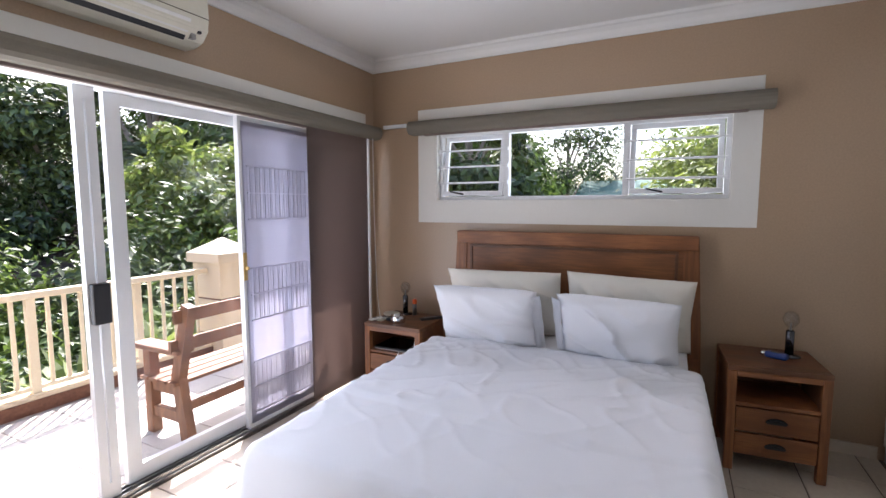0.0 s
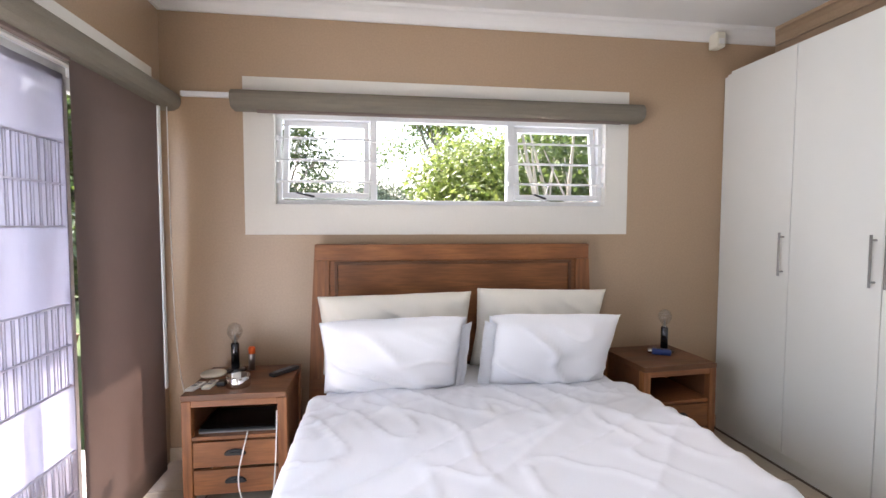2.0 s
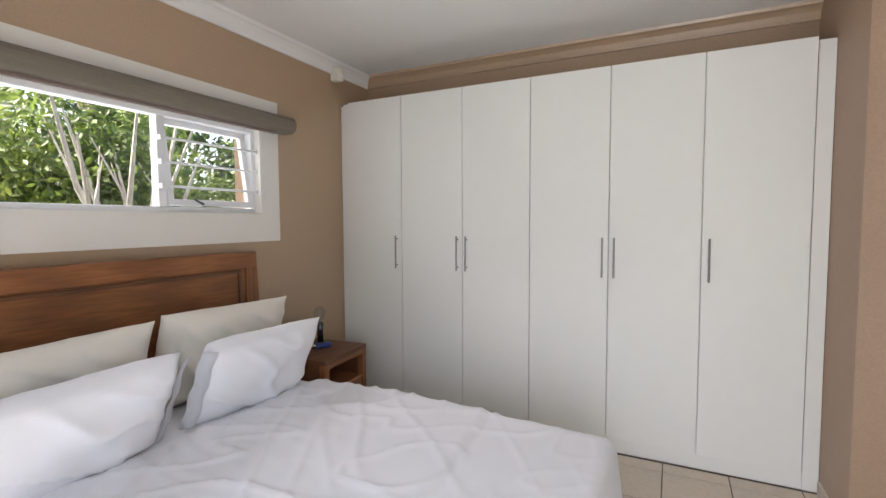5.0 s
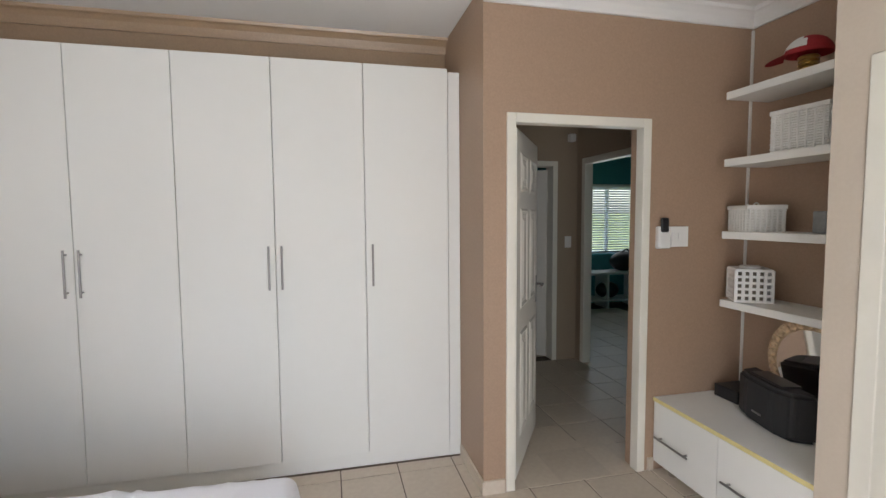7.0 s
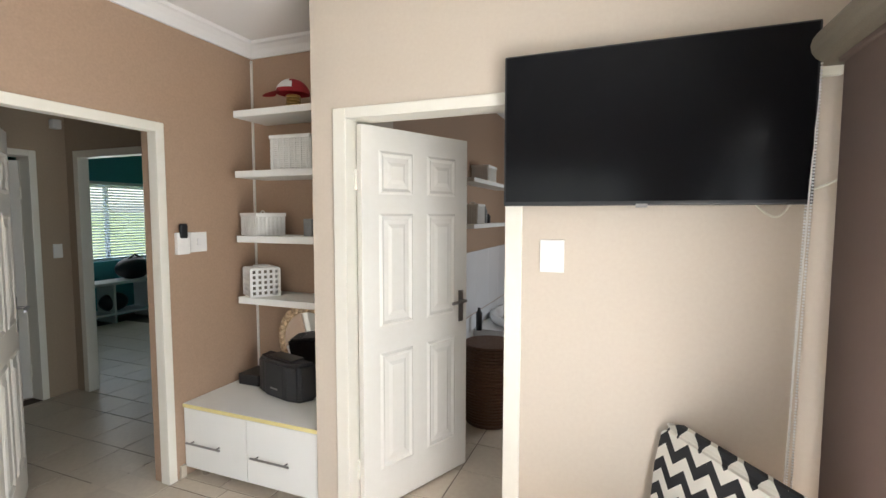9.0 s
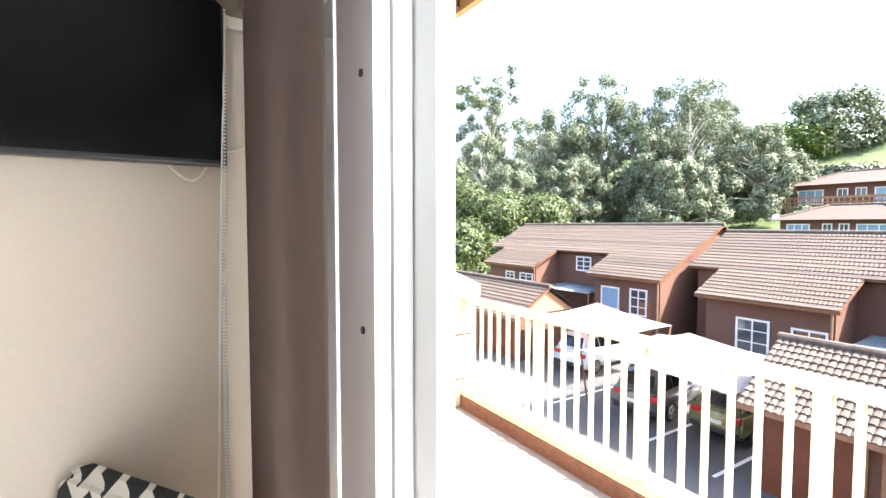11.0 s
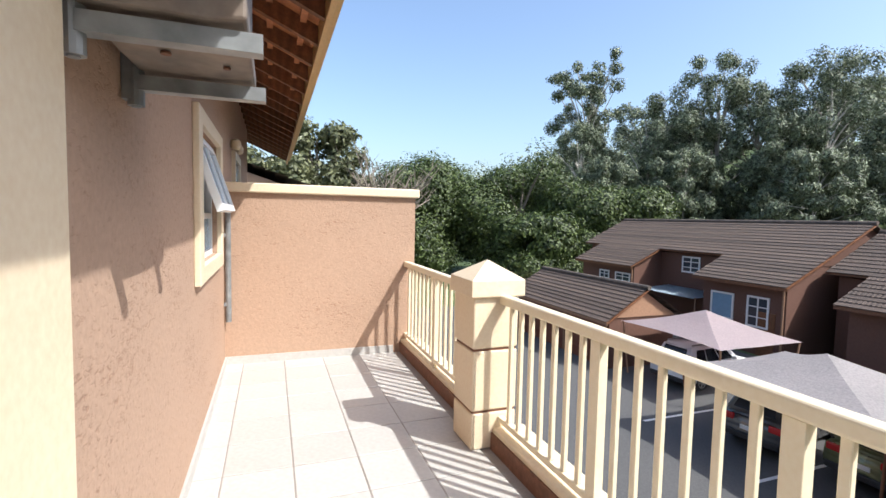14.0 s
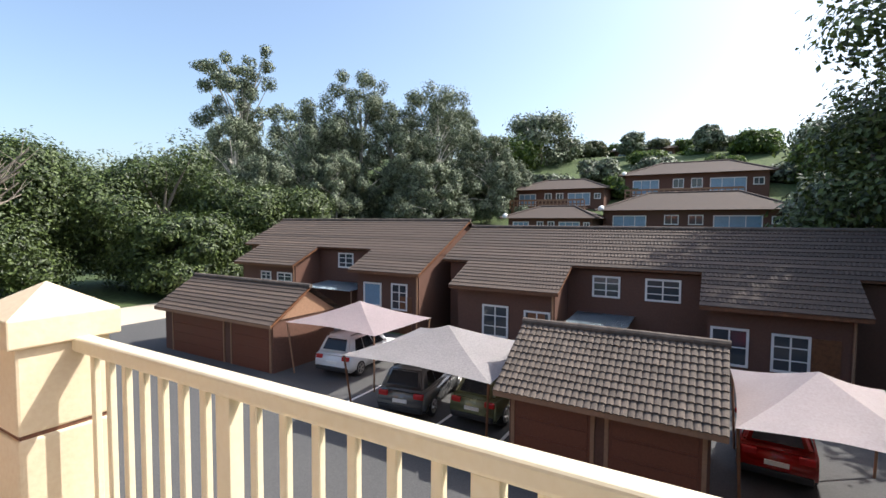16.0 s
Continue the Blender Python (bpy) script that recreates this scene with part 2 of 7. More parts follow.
M_WHITEPL = surface("white_plastic", (0.80, 0.79, 0.76), 0.35, grain=40, vary=0.015)
M_CREAMPL = surface("cream_plastic", (0.74, 0.71, 0.60), 0.35, grain=40, vary=0.02)
M_YELLOW = surface("yellow_edge_band", (0.72, 0.62, 0.28), 0.5, vary=0.06)
M_WICKERW = surface("white_painted_wicker", (0.80, 0.79, 0.75), 0.6, grain=120, vary=0.06, bump=0.3)
M_WICKERB = surface("brown_wicker", (0.10, 0.045, 0.022), 0.6, grain=120, vary=0.25, bump=0.4)
M_RED = surface("red_cloth", (0.35, 0.02, 0.025), 0.85, grain=120, vary=0.08)
M_BRASS = surface("brass", (0.62, 0.43, 0.16), 0.3, 0.9, vary=0.1)
M_ORANGE = surface("orange_plastic", (0.85, 0.13, 0.02), 0.35, vary=0.03)
M_BLUE = surface("blue_plastic", (0.02, 0.05, 0.22), 0.3, vary=0.05)
M_GLASS = glass("clear_glass")
M_BULB = glass("bulb_glass", (0.86, 0.86, 0.85), 0.02, 0.10)
# Wicker darkened to stand in for the shade inside the baskets.
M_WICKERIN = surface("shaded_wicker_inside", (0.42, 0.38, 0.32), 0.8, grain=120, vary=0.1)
M_MIRROR = surface("mirror_glass", (0.9, 0.9, 0.9), 0.01, 1.0, vary=0.005)
M_SHELL = surface("shell_pieces", (0.55, 0.40, 0.25), 0.4, grain=30, vary=0.3, rand=0.4, island=True)
M_WTILE = surface("white_wall_tile", (0.80, 0.81, 0.82), 0.15, vary=0.02, rand=0.03)
M_ENAMEL = surface("white_enamel", (0.85, 0.86, 0.87), 0.1, vary=0.01)
M_PEACH = surface("peach_textured_plaster", (0.405, 0.27, 0.185), 0.9, grain=45, vary=0.06, bump=0.3, blotch=1.2)
pitted(M_PEACH)
M_CREAMPAINT = surface("cream_exterior_paint", (0.70, 0.58, 0.405), 0.6, grain=50, vary=0.06, bump=0.1, blotch=3)
M_RAIL = surface("cream_steel_paint", (0.76, 0.66, 0.47), 0.42, grain=50, vary=0.05, blotch=4)
M_JOINT = surface("brown_joint_sealant", (0.16, 0.07, 0.04), 0.8, vary=0.2)
M_RAFTER = wood("dark_rafter_wood", (0.085, 0.032, 0.014), (0.21, 0.085, 0.036), (6, 6, 6), 0.6)
M_SOFFIT = wood("orange_soffit_board", (0.28, 0.10, 0.045), (0.55, 0.22, 0.095), (2, 14, 14), 0.6)
M_GUTTER = surface("tan_fascia_paint", (0.55, 0.36, 0.16), 0.5, vary=0.08, bump=0.05)
M_RUST = surface("rust_stained_metal", (0.25, 0.235, 0.21), 0.6, 0.2, grain=9, vary=0.3, blotch=7, second=(0.19, 0.13, 0.09))
M_BRICK = surface("brown_house_plaster", (0.125, 0.060, 0.040), 0.85, grain=12, vary=0.08, bump=0.2, blotch=0.6)
M_BRICKL = surface("light_brown_plaster", (0.30, 0.17, 0.10), 0.85, grain=12, vary=0.08, bump=0.2, blotch=0.6)
M_ROOF = surface("brown_concrete_tile", (0.080, 0.057, 0.044), 0.85, grain=10, vary=0.16, bump=0.25, blotch=0.8, rand=0.2, island=True)
M_ROOFT = surface("brown_roof_tile_piece", (0.112, 0.086, 0.068), 0.85, grain=14, vary=0.16, bump=0.25, blotch=2, rand=0.2)
M_GDOOR = surface("red_brown_garage_door", (0.15, 0.045, 0.022), 0.55, grain=20, vary=0.1, blotch=1)
M_WFRAME = surface("pale_window_frame", (0.75, 0.72, 0.68), 0.5, vary=0.03)
M_WPANE = surface("dark_window_pane", (0.05, 0.06, 0.07), 0.08, vary=0.1, coat=0.5)
M_BPANE = surface("blue_curtained_pane", (0.20, 0.32, 0.42), 0.15, vary=0.15, blotch=3)
M_SHADE = surface("pinkish_shade_cloth", (0.50, 0.41, 0.41), 0.8, grain=20, vary=0.08, blotch=1.2)
M_SHADEG = surface("grey_shade_cloth", (0.46, 0.42, 0.41), 0.8, grain=20, vary=0.12, blotch=1.2)
M_SHADER = surface("faded_red_shade_cloth", (0.62, 0.53, 0.52), 0.8, grain=20, vary=0.08, blotch=1.2)
M_TIN = surface("blue_grey_tin_sheet", (0.42, 0.50, 0.56), 0.35, 0.5, grain=8, vary=0.15)
M_ASPH = surface("asphalt", (0.085, 0.082, 0.08), 0.9, grain=30, vary=0.15, bump=0.2, blotch=0.25)
M_GRASS = surface("rough_grass_ground", (0.07, 0.10, 0.03), 0.95, grain=3, vary=0.35, bump=0.4, blotch=0.15)
M_CARGLASS = surface("dark_tinted_car_glass", (0.012, 0.014, 0.018), 0.12, vary=0.02)
M_CARW = surface("white_car_paint", (0.78, 0.79, 0.80), 0.2, vary=0.01, coat=0.6)
M_CARD = surface("dark_silver_car_paint", (0.16, 0.16, 0.16), 0.25, 0.5, vary=0.03, coat=0.6)
M_CARO = surface("olive_car_paint", (0.22, 0.23, 0.12), 0.25, 0.3, vary=0.03, coat=0.6)
M_CARR = surface("red_car_paint", (0.28, 0.008, 0.008), 0.2, vary=0.02, coat=0.6)
M_TAIL = surface("red_tail_lamp", (0.45, 0.02, 0.02), 0.2, vary=0.02)
M_BARK = surface("grey_bark", (0.24, 0.20, 0.16), 0.9, grain=14, vary=0.25, bump=0.5, stretch=(4, 4, 1))
M_BARKP = surface("pale_gum_bark", (0.50, 0.46, 0.40), 0.85, grain=10, vary=0.2, bump=0.3, stretch=(4, 4, 1))
M_LEAF_EUC = leafy("eucalyptus_leaves", (0.04, 0.058, 0.027), (0.29, 0.335, 0.20), trans=0.12, vary=0.6)
M_LEAF_DARK = leafy("dark_broad_leaves", (0.022, 0.044, 0.011), (0.125, 0.17, 0.045), trans=0.2)
M_LEAF_DULL = leafy("dull_olive_leaves", (0.085, 0.105, 0.045), (0.20, 0.21, 0.10))
M_LEAF_MID = leafy("green_leaves", (0.065, 0.12, 0.022), (0.17, 0.24, 0.05), trans=0.42)
M_LEAF_LITE = leafy("light_green_leaves", (0.13, 0.20, 0.035), (0.28, 0.34, 0.08), trans=0.45)
M_GREENROOF = surface("green_roof_sheet", (0.07, 0.15, 0.115), 0.7, vary=0.1)


# ---- building helpers ----
def box(bm, x0, x1, y0, y1, z0, z1, bevel=0.0, seg=2):
    v = [bm.verts.new(p) for p in ((x0, y0, z0), (x1, y0, z0), (x1, y1, z0), (x0, y1, z0), (x0, y0, z1), (x1, y0, z1), (x1, y1, z1), (x0, y1, z1))]
    f = [bm.faces.new([v[i] for i in q]) for q in ((3, 2, 1, 0), (4, 5, 6, 7), (0, 1, 5, 4), (1, 2, 6, 5), (2, 3, 7, 6), (3, 0, 4, 7))]
    if bevel:
        edges = list({e for q in f for e in q.edges})
        bmesh.ops.bevel(bm, geom=edges, offset=bevel, segments=seg, affect="EDGES", profile=0.5)
    return bm


def tube(bm, p0, p1, r0, r1=None, n=12, cap=True):
    p0, p1 = Vector(p0), Vector(p1)
    r1 = r0 if r1 is None else r1
    d = p1 - p0
    q = d.to_track_quat("Z", "Y").to_matrix().to_4x4()
    res = bmesh.ops.create_cone(bm, cap_ends=cap, segments=n, radius1=r0, radius2=r1, depth=d.length,
                                matrix=Matrix.Translation((p0 + p1) / 2) @ q)
    return res["verts"]


def cut_box(x0, x1, y0, y1, z0, z1, bevel=0.0, seg=2):
    return box(bmesh.new(), x0, x1, y0, y1, z0, z1, bevel, seg)


def lathe(bm, profile, n=24, at=(0, 0, 0)):
    """Turns a profile of (radius, height) round the upright axis."""
    rings = []
    for r, z in profile:
        rings.append([bm.verts.new((at[0] + r * math.cos(2 * math.pi * i / n), at[1] + r * math.sin(2 * math.pi * i / n), at[2] + z)) for i in range(n)])
    for a, b in zip(rings, rings[1:]):
        for i in range(n):
            bm.faces.new((a[i], a[(i + 1) % n], b[(i + 1) % n], b[i]))
    bm.faces.new(rings[0][::-1])
    bm.faces.new(rings[-1])
    return bm


def polyprism(bm, pts, depth, axis):
    """A flat outline given thickness along an axis: pts are (a, b) in the other two axes, in order."""
    def put(a, b, d):
        return {"x": (d, a, b), "y": (a, d, b), "z": (a, b, d)}[axis]
    lo, hi = [bm.verts.new(put(a, b, depth[0])) for a, b in pts], [bm.verts.new(put(a, b, depth[1])) for a, b in pts]
    bm.faces.new(lo)
    bm.faces.new(hi[::-1])
    k = len(pts)
    for i in range(k):
        bm.faces.new((lo[i], lo[(i + 1) % k], hi[(i + 1) % k], hi[i]))
    bmesh.ops.recalc_face_normals(bm, faces=bm.faces)
    return bm


def mesh_of(name, bm, material, smooth=False):
    me = bpy.data.meshes.new(name)
    bmesh.ops.recalc_face_normals(bm, faces=bm.faces)
    bm.to_mesh(me)
    bm.free()
    me.materials.append(material)
    if smooth:
        for p in me.polygons:
            p.use_smooth = True
    return me


def part(name, bm, material, parent, label="", smooth=False, at=None):
    ob = new(name, mesh_of(name, bm, material, smooth))
    ob.parent = parent
    if at is not None:
        ob.matrix_basis = at
    return tagged(ob, label) if label else ob


def thing(name, m, label, category, group="", kind=""):
    ob = new(name)
    ob.empty_display_size = 0.1
    ob.matrix_basis = m
    return tagged(ob, label, category, group, kind)


def solo(name, bm, material, label, category, group="", kind="", smooth=False, m=None):
    ob = new(name, mesh_of(name, bm, material, smooth))
    if m is not None:
        ob.matrix_basis = m
    return tagged(ob, label, category, group, kind)


def structure(name, bm, material, label, category="wall"):
    return solo(name, bm, material, label, category, kind="structure")


def boxes(*rows, bevel=0.0):
    bm = bmesh.new()
    for r in rows:
        box(bm, *r, bevel=bevel)
    return bm


def cable(name, pts, r, material, label="", category="cable", parent=None):
    cu = bpy.data.curves.new(name, "CURVE")
    cu.dimensions, cu.bevel_depth, cu.bevel_resolution = "3D", r, 2
    sp = cu.splines.new("NURBS")
    sp.points.add(len(pts) - 1)
    for q, p in zip(sp.points, pts):
        q.co = (*p, 1)
    sp.use_endpoint_u, sp.order_u = True, 3
    me = bpy.data.meshes.new_from_object(new(name + "_path", cu))
    tmp = bpy.data.objects[name + "_path"]
    bpy.data.objects.remove(tmp)
    me.materials.clear()
    me.materials.append(material)
    ob = new(name, me)
    if parent:
        ob.parent = parent
        return ob
    return tagged(ob, label, category)


# ---- the bedroom's shell ----
CEIL, EAST, DOORX, TVY, ALC = 2.73, 3.95, 3.115, -4.235, -4.88
structure("wall_west", boxes((-0.2, 0, -0.12, 0.25, -0.3, CEIL), (-0.2, 0, -4.1, -0.12, 2.1, CEIL), (-0.2, 0, TVY, -4.1, -0.3, CEIL)), M_WALL,
          "tan painted wall above the sliding doors")
structure("wall_north", boxes((0, 0.62, 0, 0.25, -0.3, CEIL), (2.74, EAST + 0.2, 0, 0.25, -0.3, CEIL), (0.62, 2.74, 0, 0.25, -0.3, 1.53), (0.62, 2.74, 0, 0.25, 2.1, CEIL)),
          M_WALL, "tan painted wall behind the bed")
structure("wall_east", boxes((EAST, 4.358, -3.18, 0, -0.3, CEIL)), M_WALL, "tan painted wall behind the wardrobe")
structure("wall_return", boxes((DOORX, EAST + 0.2, -3.30, -3.18, -0.3, CEIL)), M_WALL_D, "taupe painted return wall beside the wardrobe")
structure("wall_passage_door", boxes((DOORX, DOORX + 0.12, -3.35, -3.30, -0.3, CEIL), (DOORX, DOORX + 0.12, -4.15, -3.35, 2.045, CEIL), (DOORX, DOORX + 0.12, -5.0, -4.15, -0.3, CEIL)),
          M_WALL_D, "taupe painted wall with the passage door")
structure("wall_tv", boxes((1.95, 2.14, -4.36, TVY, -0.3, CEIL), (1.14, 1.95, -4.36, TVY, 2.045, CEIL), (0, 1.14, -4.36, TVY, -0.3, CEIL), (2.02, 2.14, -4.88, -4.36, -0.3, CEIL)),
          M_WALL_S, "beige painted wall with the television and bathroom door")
structure("wall_alcove", boxes((2.02, DOORX, -5.0, ALC, -0.3, CEIL)), M_WALL_D, "taupe painted alcove back wall behind the shelves")
structure("ceiling", boxes((0, EAST, -5.0, 0, CEIL, CEIL + 0.15)), M_CEIL, "flat white painted bedroom ceiling", "ceiling")


def cornice(name, a, b, inward, material=None, label="white coved plaster cornice"):
    """A coved strip between wall and ceiling, from a to b, growing inward."""
    a, b, i = Vector((*a, 0)), Vector((*b, 0)), Vector((*inward, 0))
    prof = [(0.0, CEIL - 0.09), (0.016, CEIL - 0.09), (0.02, CEIL - 0.072), (0.035, CEIL - 0.045), (0.06, CEIL - 0.024), (0.078, CEIL - 0.018), (0.085, CEIL), (0, CEIL)]
    bm = bmesh.new()
    r0 = [bm.verts.new(a + i * d + Vector((0, 0, z))) for d, z in prof]
    r1 = [bm.verts.new(b + i * d + Vector((0, 0, z))) for d, z in prof]
    for k in range(len(prof) - 1):
        bm.faces.new((r0[k], r0[k + 1], r1[k + 1], r1[k]))
    bm.faces.new(r0)
    bm.faces.new(r1[::-1])
    structure(name, bm, material or M_CORNICE, label, "trim")


cornice("trim_cornice_north", (0, 0), (EAST, 0), (0, -1))
cornice("trim_cornice_east", (EAST, 0), (EAST, -3.18), (-1, 0), M_WALL, "tan painted cornice above the wardrobe")
cornice("trim_cornice_west", (0, 0), (0, TVY), (1, 0))
cornice("trim_cornice_door", (DOORX, -3.18), (DOORX, ALC), (-1, 0))
cornice("trim_cornice_alcove", (DOORX, ALC), (2.14, ALC), (0, 1))
cornice("trim_cornice_tv", (2.14, TVY), (0, TVY), (0, 1))
cornice("trim_cornice_alcove_side", (2.14, ALC), (2.14, TVY), (1, 0))

structure("baseboard_door_wall", boxes((3.10, DOORX, -3.30, -3.18, 0, 0.075), (3.10, DOORX, -4.25, -4.215, 0, 0.075), (3.10, 3.55, -3.18, -3.168, 0, 0.075)), M_SKIRT, "ivory tile skirting at the foot of the wall", "baseboard")
structure("baseboard_tv", boxes((0, 1.08, TVY, TVY + 0.012, 0, 0.075), (2.02, 2.14, TVY, TVY + 0.012, 0, 0.075)), M_SKIRT, "ivory tile skirting under the television", "baseboard")
structure("baseboard_north", boxes((0, 0.86, -0.012, 0, 0, 0.075), (2.6, 3.55, -0.012, 0, 0, 0.075)), M_SKIRT, "ivory tile skirting behind the bedside tables", "baseboard")

floor = structure("floor", boxes((-0.2, EAST, -5.0, 0.0, -0.2, -0.004), (EAST, 5.4, -5.0, -3.3, -0.2, -0.004), (0, 8.2, -8.4, -5.0, -0.2, -0.004)), M_GROUT, "beige ceramic tiled floor with dark grout", "floor")

# ---- north window: white surround, three lights with bars ----
def flat_frame(bm, x0, x1, z0, z1, w, y0, y1, bevel=0.004):
    box(bm, x0, x1, y0, y1, z0, z0 + w, bevel)
    box(bm, x0, x1, y0, y1, z1 - w, z1, bevel)
    box(bm, x0, x0 + w, y0, y1, z0 + w, z1 - w, bevel)
    box(bm, x1 - w, x1, y0, y1, z0 + w, z1 - w, bevel)
    return bm


structure("trim_window_surround", boxes((0.455, 0.62, -0.004, 0.0, 1.355, 2.288), (2.74, 2.886, -0.004, 0.0, 1.355, 2.288), (0.62, 2.74, -0.004, 0.0, 1.355, 1.53), (0.62, 2.74, -0.004, 0.0, 2.1, 2.288)),
          M_WHITEWALL, "white painted band round the bedroom window", "trim")
structure("trim_window_reveal", boxes((0.618, 0.63, 0, 0.1, 1.53, 2.1), (2.73, 2.742, 0, 0.1, 1.53, 2.1), (0.63, 2.73, 0, 0.1, 1.528, 1.54), (0.63, 2.73, 0, 0.1, 2.09, 2.102)),
          M_WHITEWALL, "white painted window reveal", "trim")
win = thing("window_1", pose(0, 0, 0), "white aluminium window with two vents standing ajar and burglar bars", "window", kind="structure")
part("window_frame", flat_frame(bmesh.new(), 0.63, 2.73, 1.54, 2.09, 0.03, 0.05, 0.11), M_ALU, win)
for x in (1.215, 2.10):
    part("mullion", cut_box(x - 0.022, x + 0.022, 0.05, 0.11, 1.57, 2.06, 0.003), M_ALU, win)
part("pane", cut_box(1.237, 2.078, 0.078, 0.082, 1.57, 2.06), M_GLASS, win).visible_shadow = False
for x0, x1 in ((0.665, 1.19), (2.125, 2.695)):
    sash = part("sash", flat_frame(bmesh.new(), x0, x1, -0.49, 0.0, 0.035, -0.015, 0.015), M_ALU, win, at=pose(0, 0.125, 2.06, -9))
    p = part("pane", cut_box(x0 + 0.035, x1 - 0.035, -0.002, 0.002, -0.455, -0.035), M_GLASS, sash)
    p.visible_shadow = False
    xm = (x0 + x1) / 2
    st = boxes((xm - 0.07, xm + 0.05, 0.045, 0.058, 1.574, 1.586))
    tube(st, (xm - 0.06, 0.05, 1.585), (xm - 0.17, -0.02, 1.61), 0.008, 0.006)
    part("window_stay", st, M_BLACK, win, "black casement stay")
    for z in (1.68, 1.81, 1.94):
        bb = bmesh.new()
        tube(bb, (x0 - 0.03, 0.03, z), (x1 + 0.03, 0.03, z), 0.007)
        box(bb, x0 - 0.045, x0 - 0.02, 0.022, 0.05, z - 0.014, z + 0.014)
        box(bb, x1 + 0.02, x1 + 0.045, 0.022, 0.05, z - 0.014, z + 0.014)
        part("burglar_bar", bb, M_ALU, win)


def pelmet(bm, axis, a, b, off, z0, z1, depth):
    """A rolled fabric headbox: a half-round box along a wall."""
    pts, h = [], (z1 - z0) / 2
    pts.append((0.0, z0))
    for k in range(9):
        t = -math.pi / 2 + math.pi * k / 8
        pts.append((depth - h + h * math.cos(t), z0 + h + h * math.sin(t)))
    pts.append((0.0, z1))
    if axis == "x":
        return polyprism(bm, [(off - d, z) for d, z in pts], (a, b), "x")
    return polyprism(bm, [(off + d, z) for d, z in pts], (a, b), "y")


nb = thing("roller_blind", pose(0, 0, 0), "rolled-up taupe roller blind above the bedroom window", "blind")
part("headbox", pelmet(bmesh.new(), "x", 0.415, 2.935, -0.006, 2.08, 2.19, 0.125), M_TAUPE, nb)
part("bottom_bar", cut_box(0.55, 2.80, -0.075, -0.05, 2.066, 2.082), M_BROWNBLIND, nb)
wb = thing("roller_blind", pose(0, 0, 0), "brown roller blind part drawn across the sliding doors", "blind")
part("headbox", pelmet(bmesh.new(), "y", -4.19, -0.055, 0.025, 2.06, 2.172, 0.11), M_TAUPE, wb)
part("backboard", cut_box(0.0, 0.025, -4.19, -0.15, 2.05, 2.27, 0.003), M_WHITEWALL, wb, "white mounting board")
part("bottom_bar", cut_box(0.05, 0.075, -4.1, -0.93, 2.045, 2.062, 0.003), M_BROWNBLIND, wb)


def fabric(y0, y1, z0, z1, x, amp, waves):
    bm = bmesh.new()
    n, k = 48, 14
    g = [[bm.verts.new((x + amp * math.sin(waves * math.pi * i / n) * (0.4 + 0.6 * j / k), y0 + (y1 - y0) * i / n, z1 + (z0 - z1) * j / k)) for j in range(k + 1)] for i in range(n + 1)]
    for i in range(n):
        for j in range(k):
            bm.faces.new((g[i][j], g[i + 1][j], g[i + 1][j + 1], g[i][j + 1]))
    bmesh.ops.solidify(bm, geom=bm.faces[:], thickness=0.0015)
    return bm


part("blind_fabric", fabric(-0.915, -0.19, 0.04, 2.06, 0.06, 0.002, 2), M_BROWNBLIND, wb, smooth=True)
part("blind_fabric", fabric(-4.10, -3.345, 0.04, 2.07, 0.06, 0.012, 3), M_BROWNBLIND, wb, smooth=True)
part("bracket", cut_box(0.03, 0.10, -4.215, -4.19, 2.03, 2.15, 0.004), M_CREAMPL, wb)
part("side_channel", cut_box(0.05, 0.07, -0.185, -0.165, 0.5, 2.06, 0.003), M_ALU, wb)
structure("trim_conduit", cut_box(0.12, 0.415, -0.03, -0.004, 2.155, 2.185, 0.003), M_ALU, "white conduit between the two blinds", "trim")
for y in (-4.15, -4.20):
    ch = bmesh.new()
    z = 2.06
    while z > 0.35:
        bmesh.ops.create_icosphere(ch, subdivisions=1, radius=0.0042, matrix=Matrix.Translation((0.11 + 0.01 * math.sin(z * 2), y, z)))
        z -= 0.0105
    part("bead_chain", ch, M_ALU, wb, "white bead chain")

# ---- sliding doors ----
sd = thing("door_sliding", pose(0, 0, 0), "white aluminium sliding doors standing open to the balcony", "sliding door", kind="structure")
part("door_frame", boxes((-0.14, -0.02, -4.1, -0.12, 2.06, 2.1), (-0.14, -0.02, -0.16, -0.12, 0, 2.06), (-0.14, -0.02, -4.1, -4.06, 0, 2.06)), M_ALU, sd)
part("track", boxes((-0.14, -0.02, -4.06, -0.16, -0.02, 0.012), (-0.125, -0.115, -4.06, -0.16, 0.012, 0.03), (-0.085, -0.075, -4.06, -0.16, 0.012, 0.03), (-0.045, -0.035, -4.06, -0.16, 0.012, 0.03)), M_STEEL, sd, "steel floor track")


def leaf(x, y0, y1, stile=0.055, name="door_panel"):
    bm = boxes((x - 0.018, x + 0.018, y0, y0 + stile, 0.03, 2.06), (x - 0.018, x + 0.018, y1 - stile, y1, 0.03, 2.06),
               (x - 0.018, x + 0.018, y0 + stile, y1 - stile, 0.03, 0.11), (x - 0.018, x + 0.018, y0 + stile, y1 - stile, 2.0, 2.06))
    ob = part(name, bm, M_ALU, sd)
    g = part("pane", cut_box(x - 0.003, x + 0.003, y0 + stile, y1 - stile, 0.11, 2.0), M_GLASS, ob)
    g.visible_shadow = False
    return ob


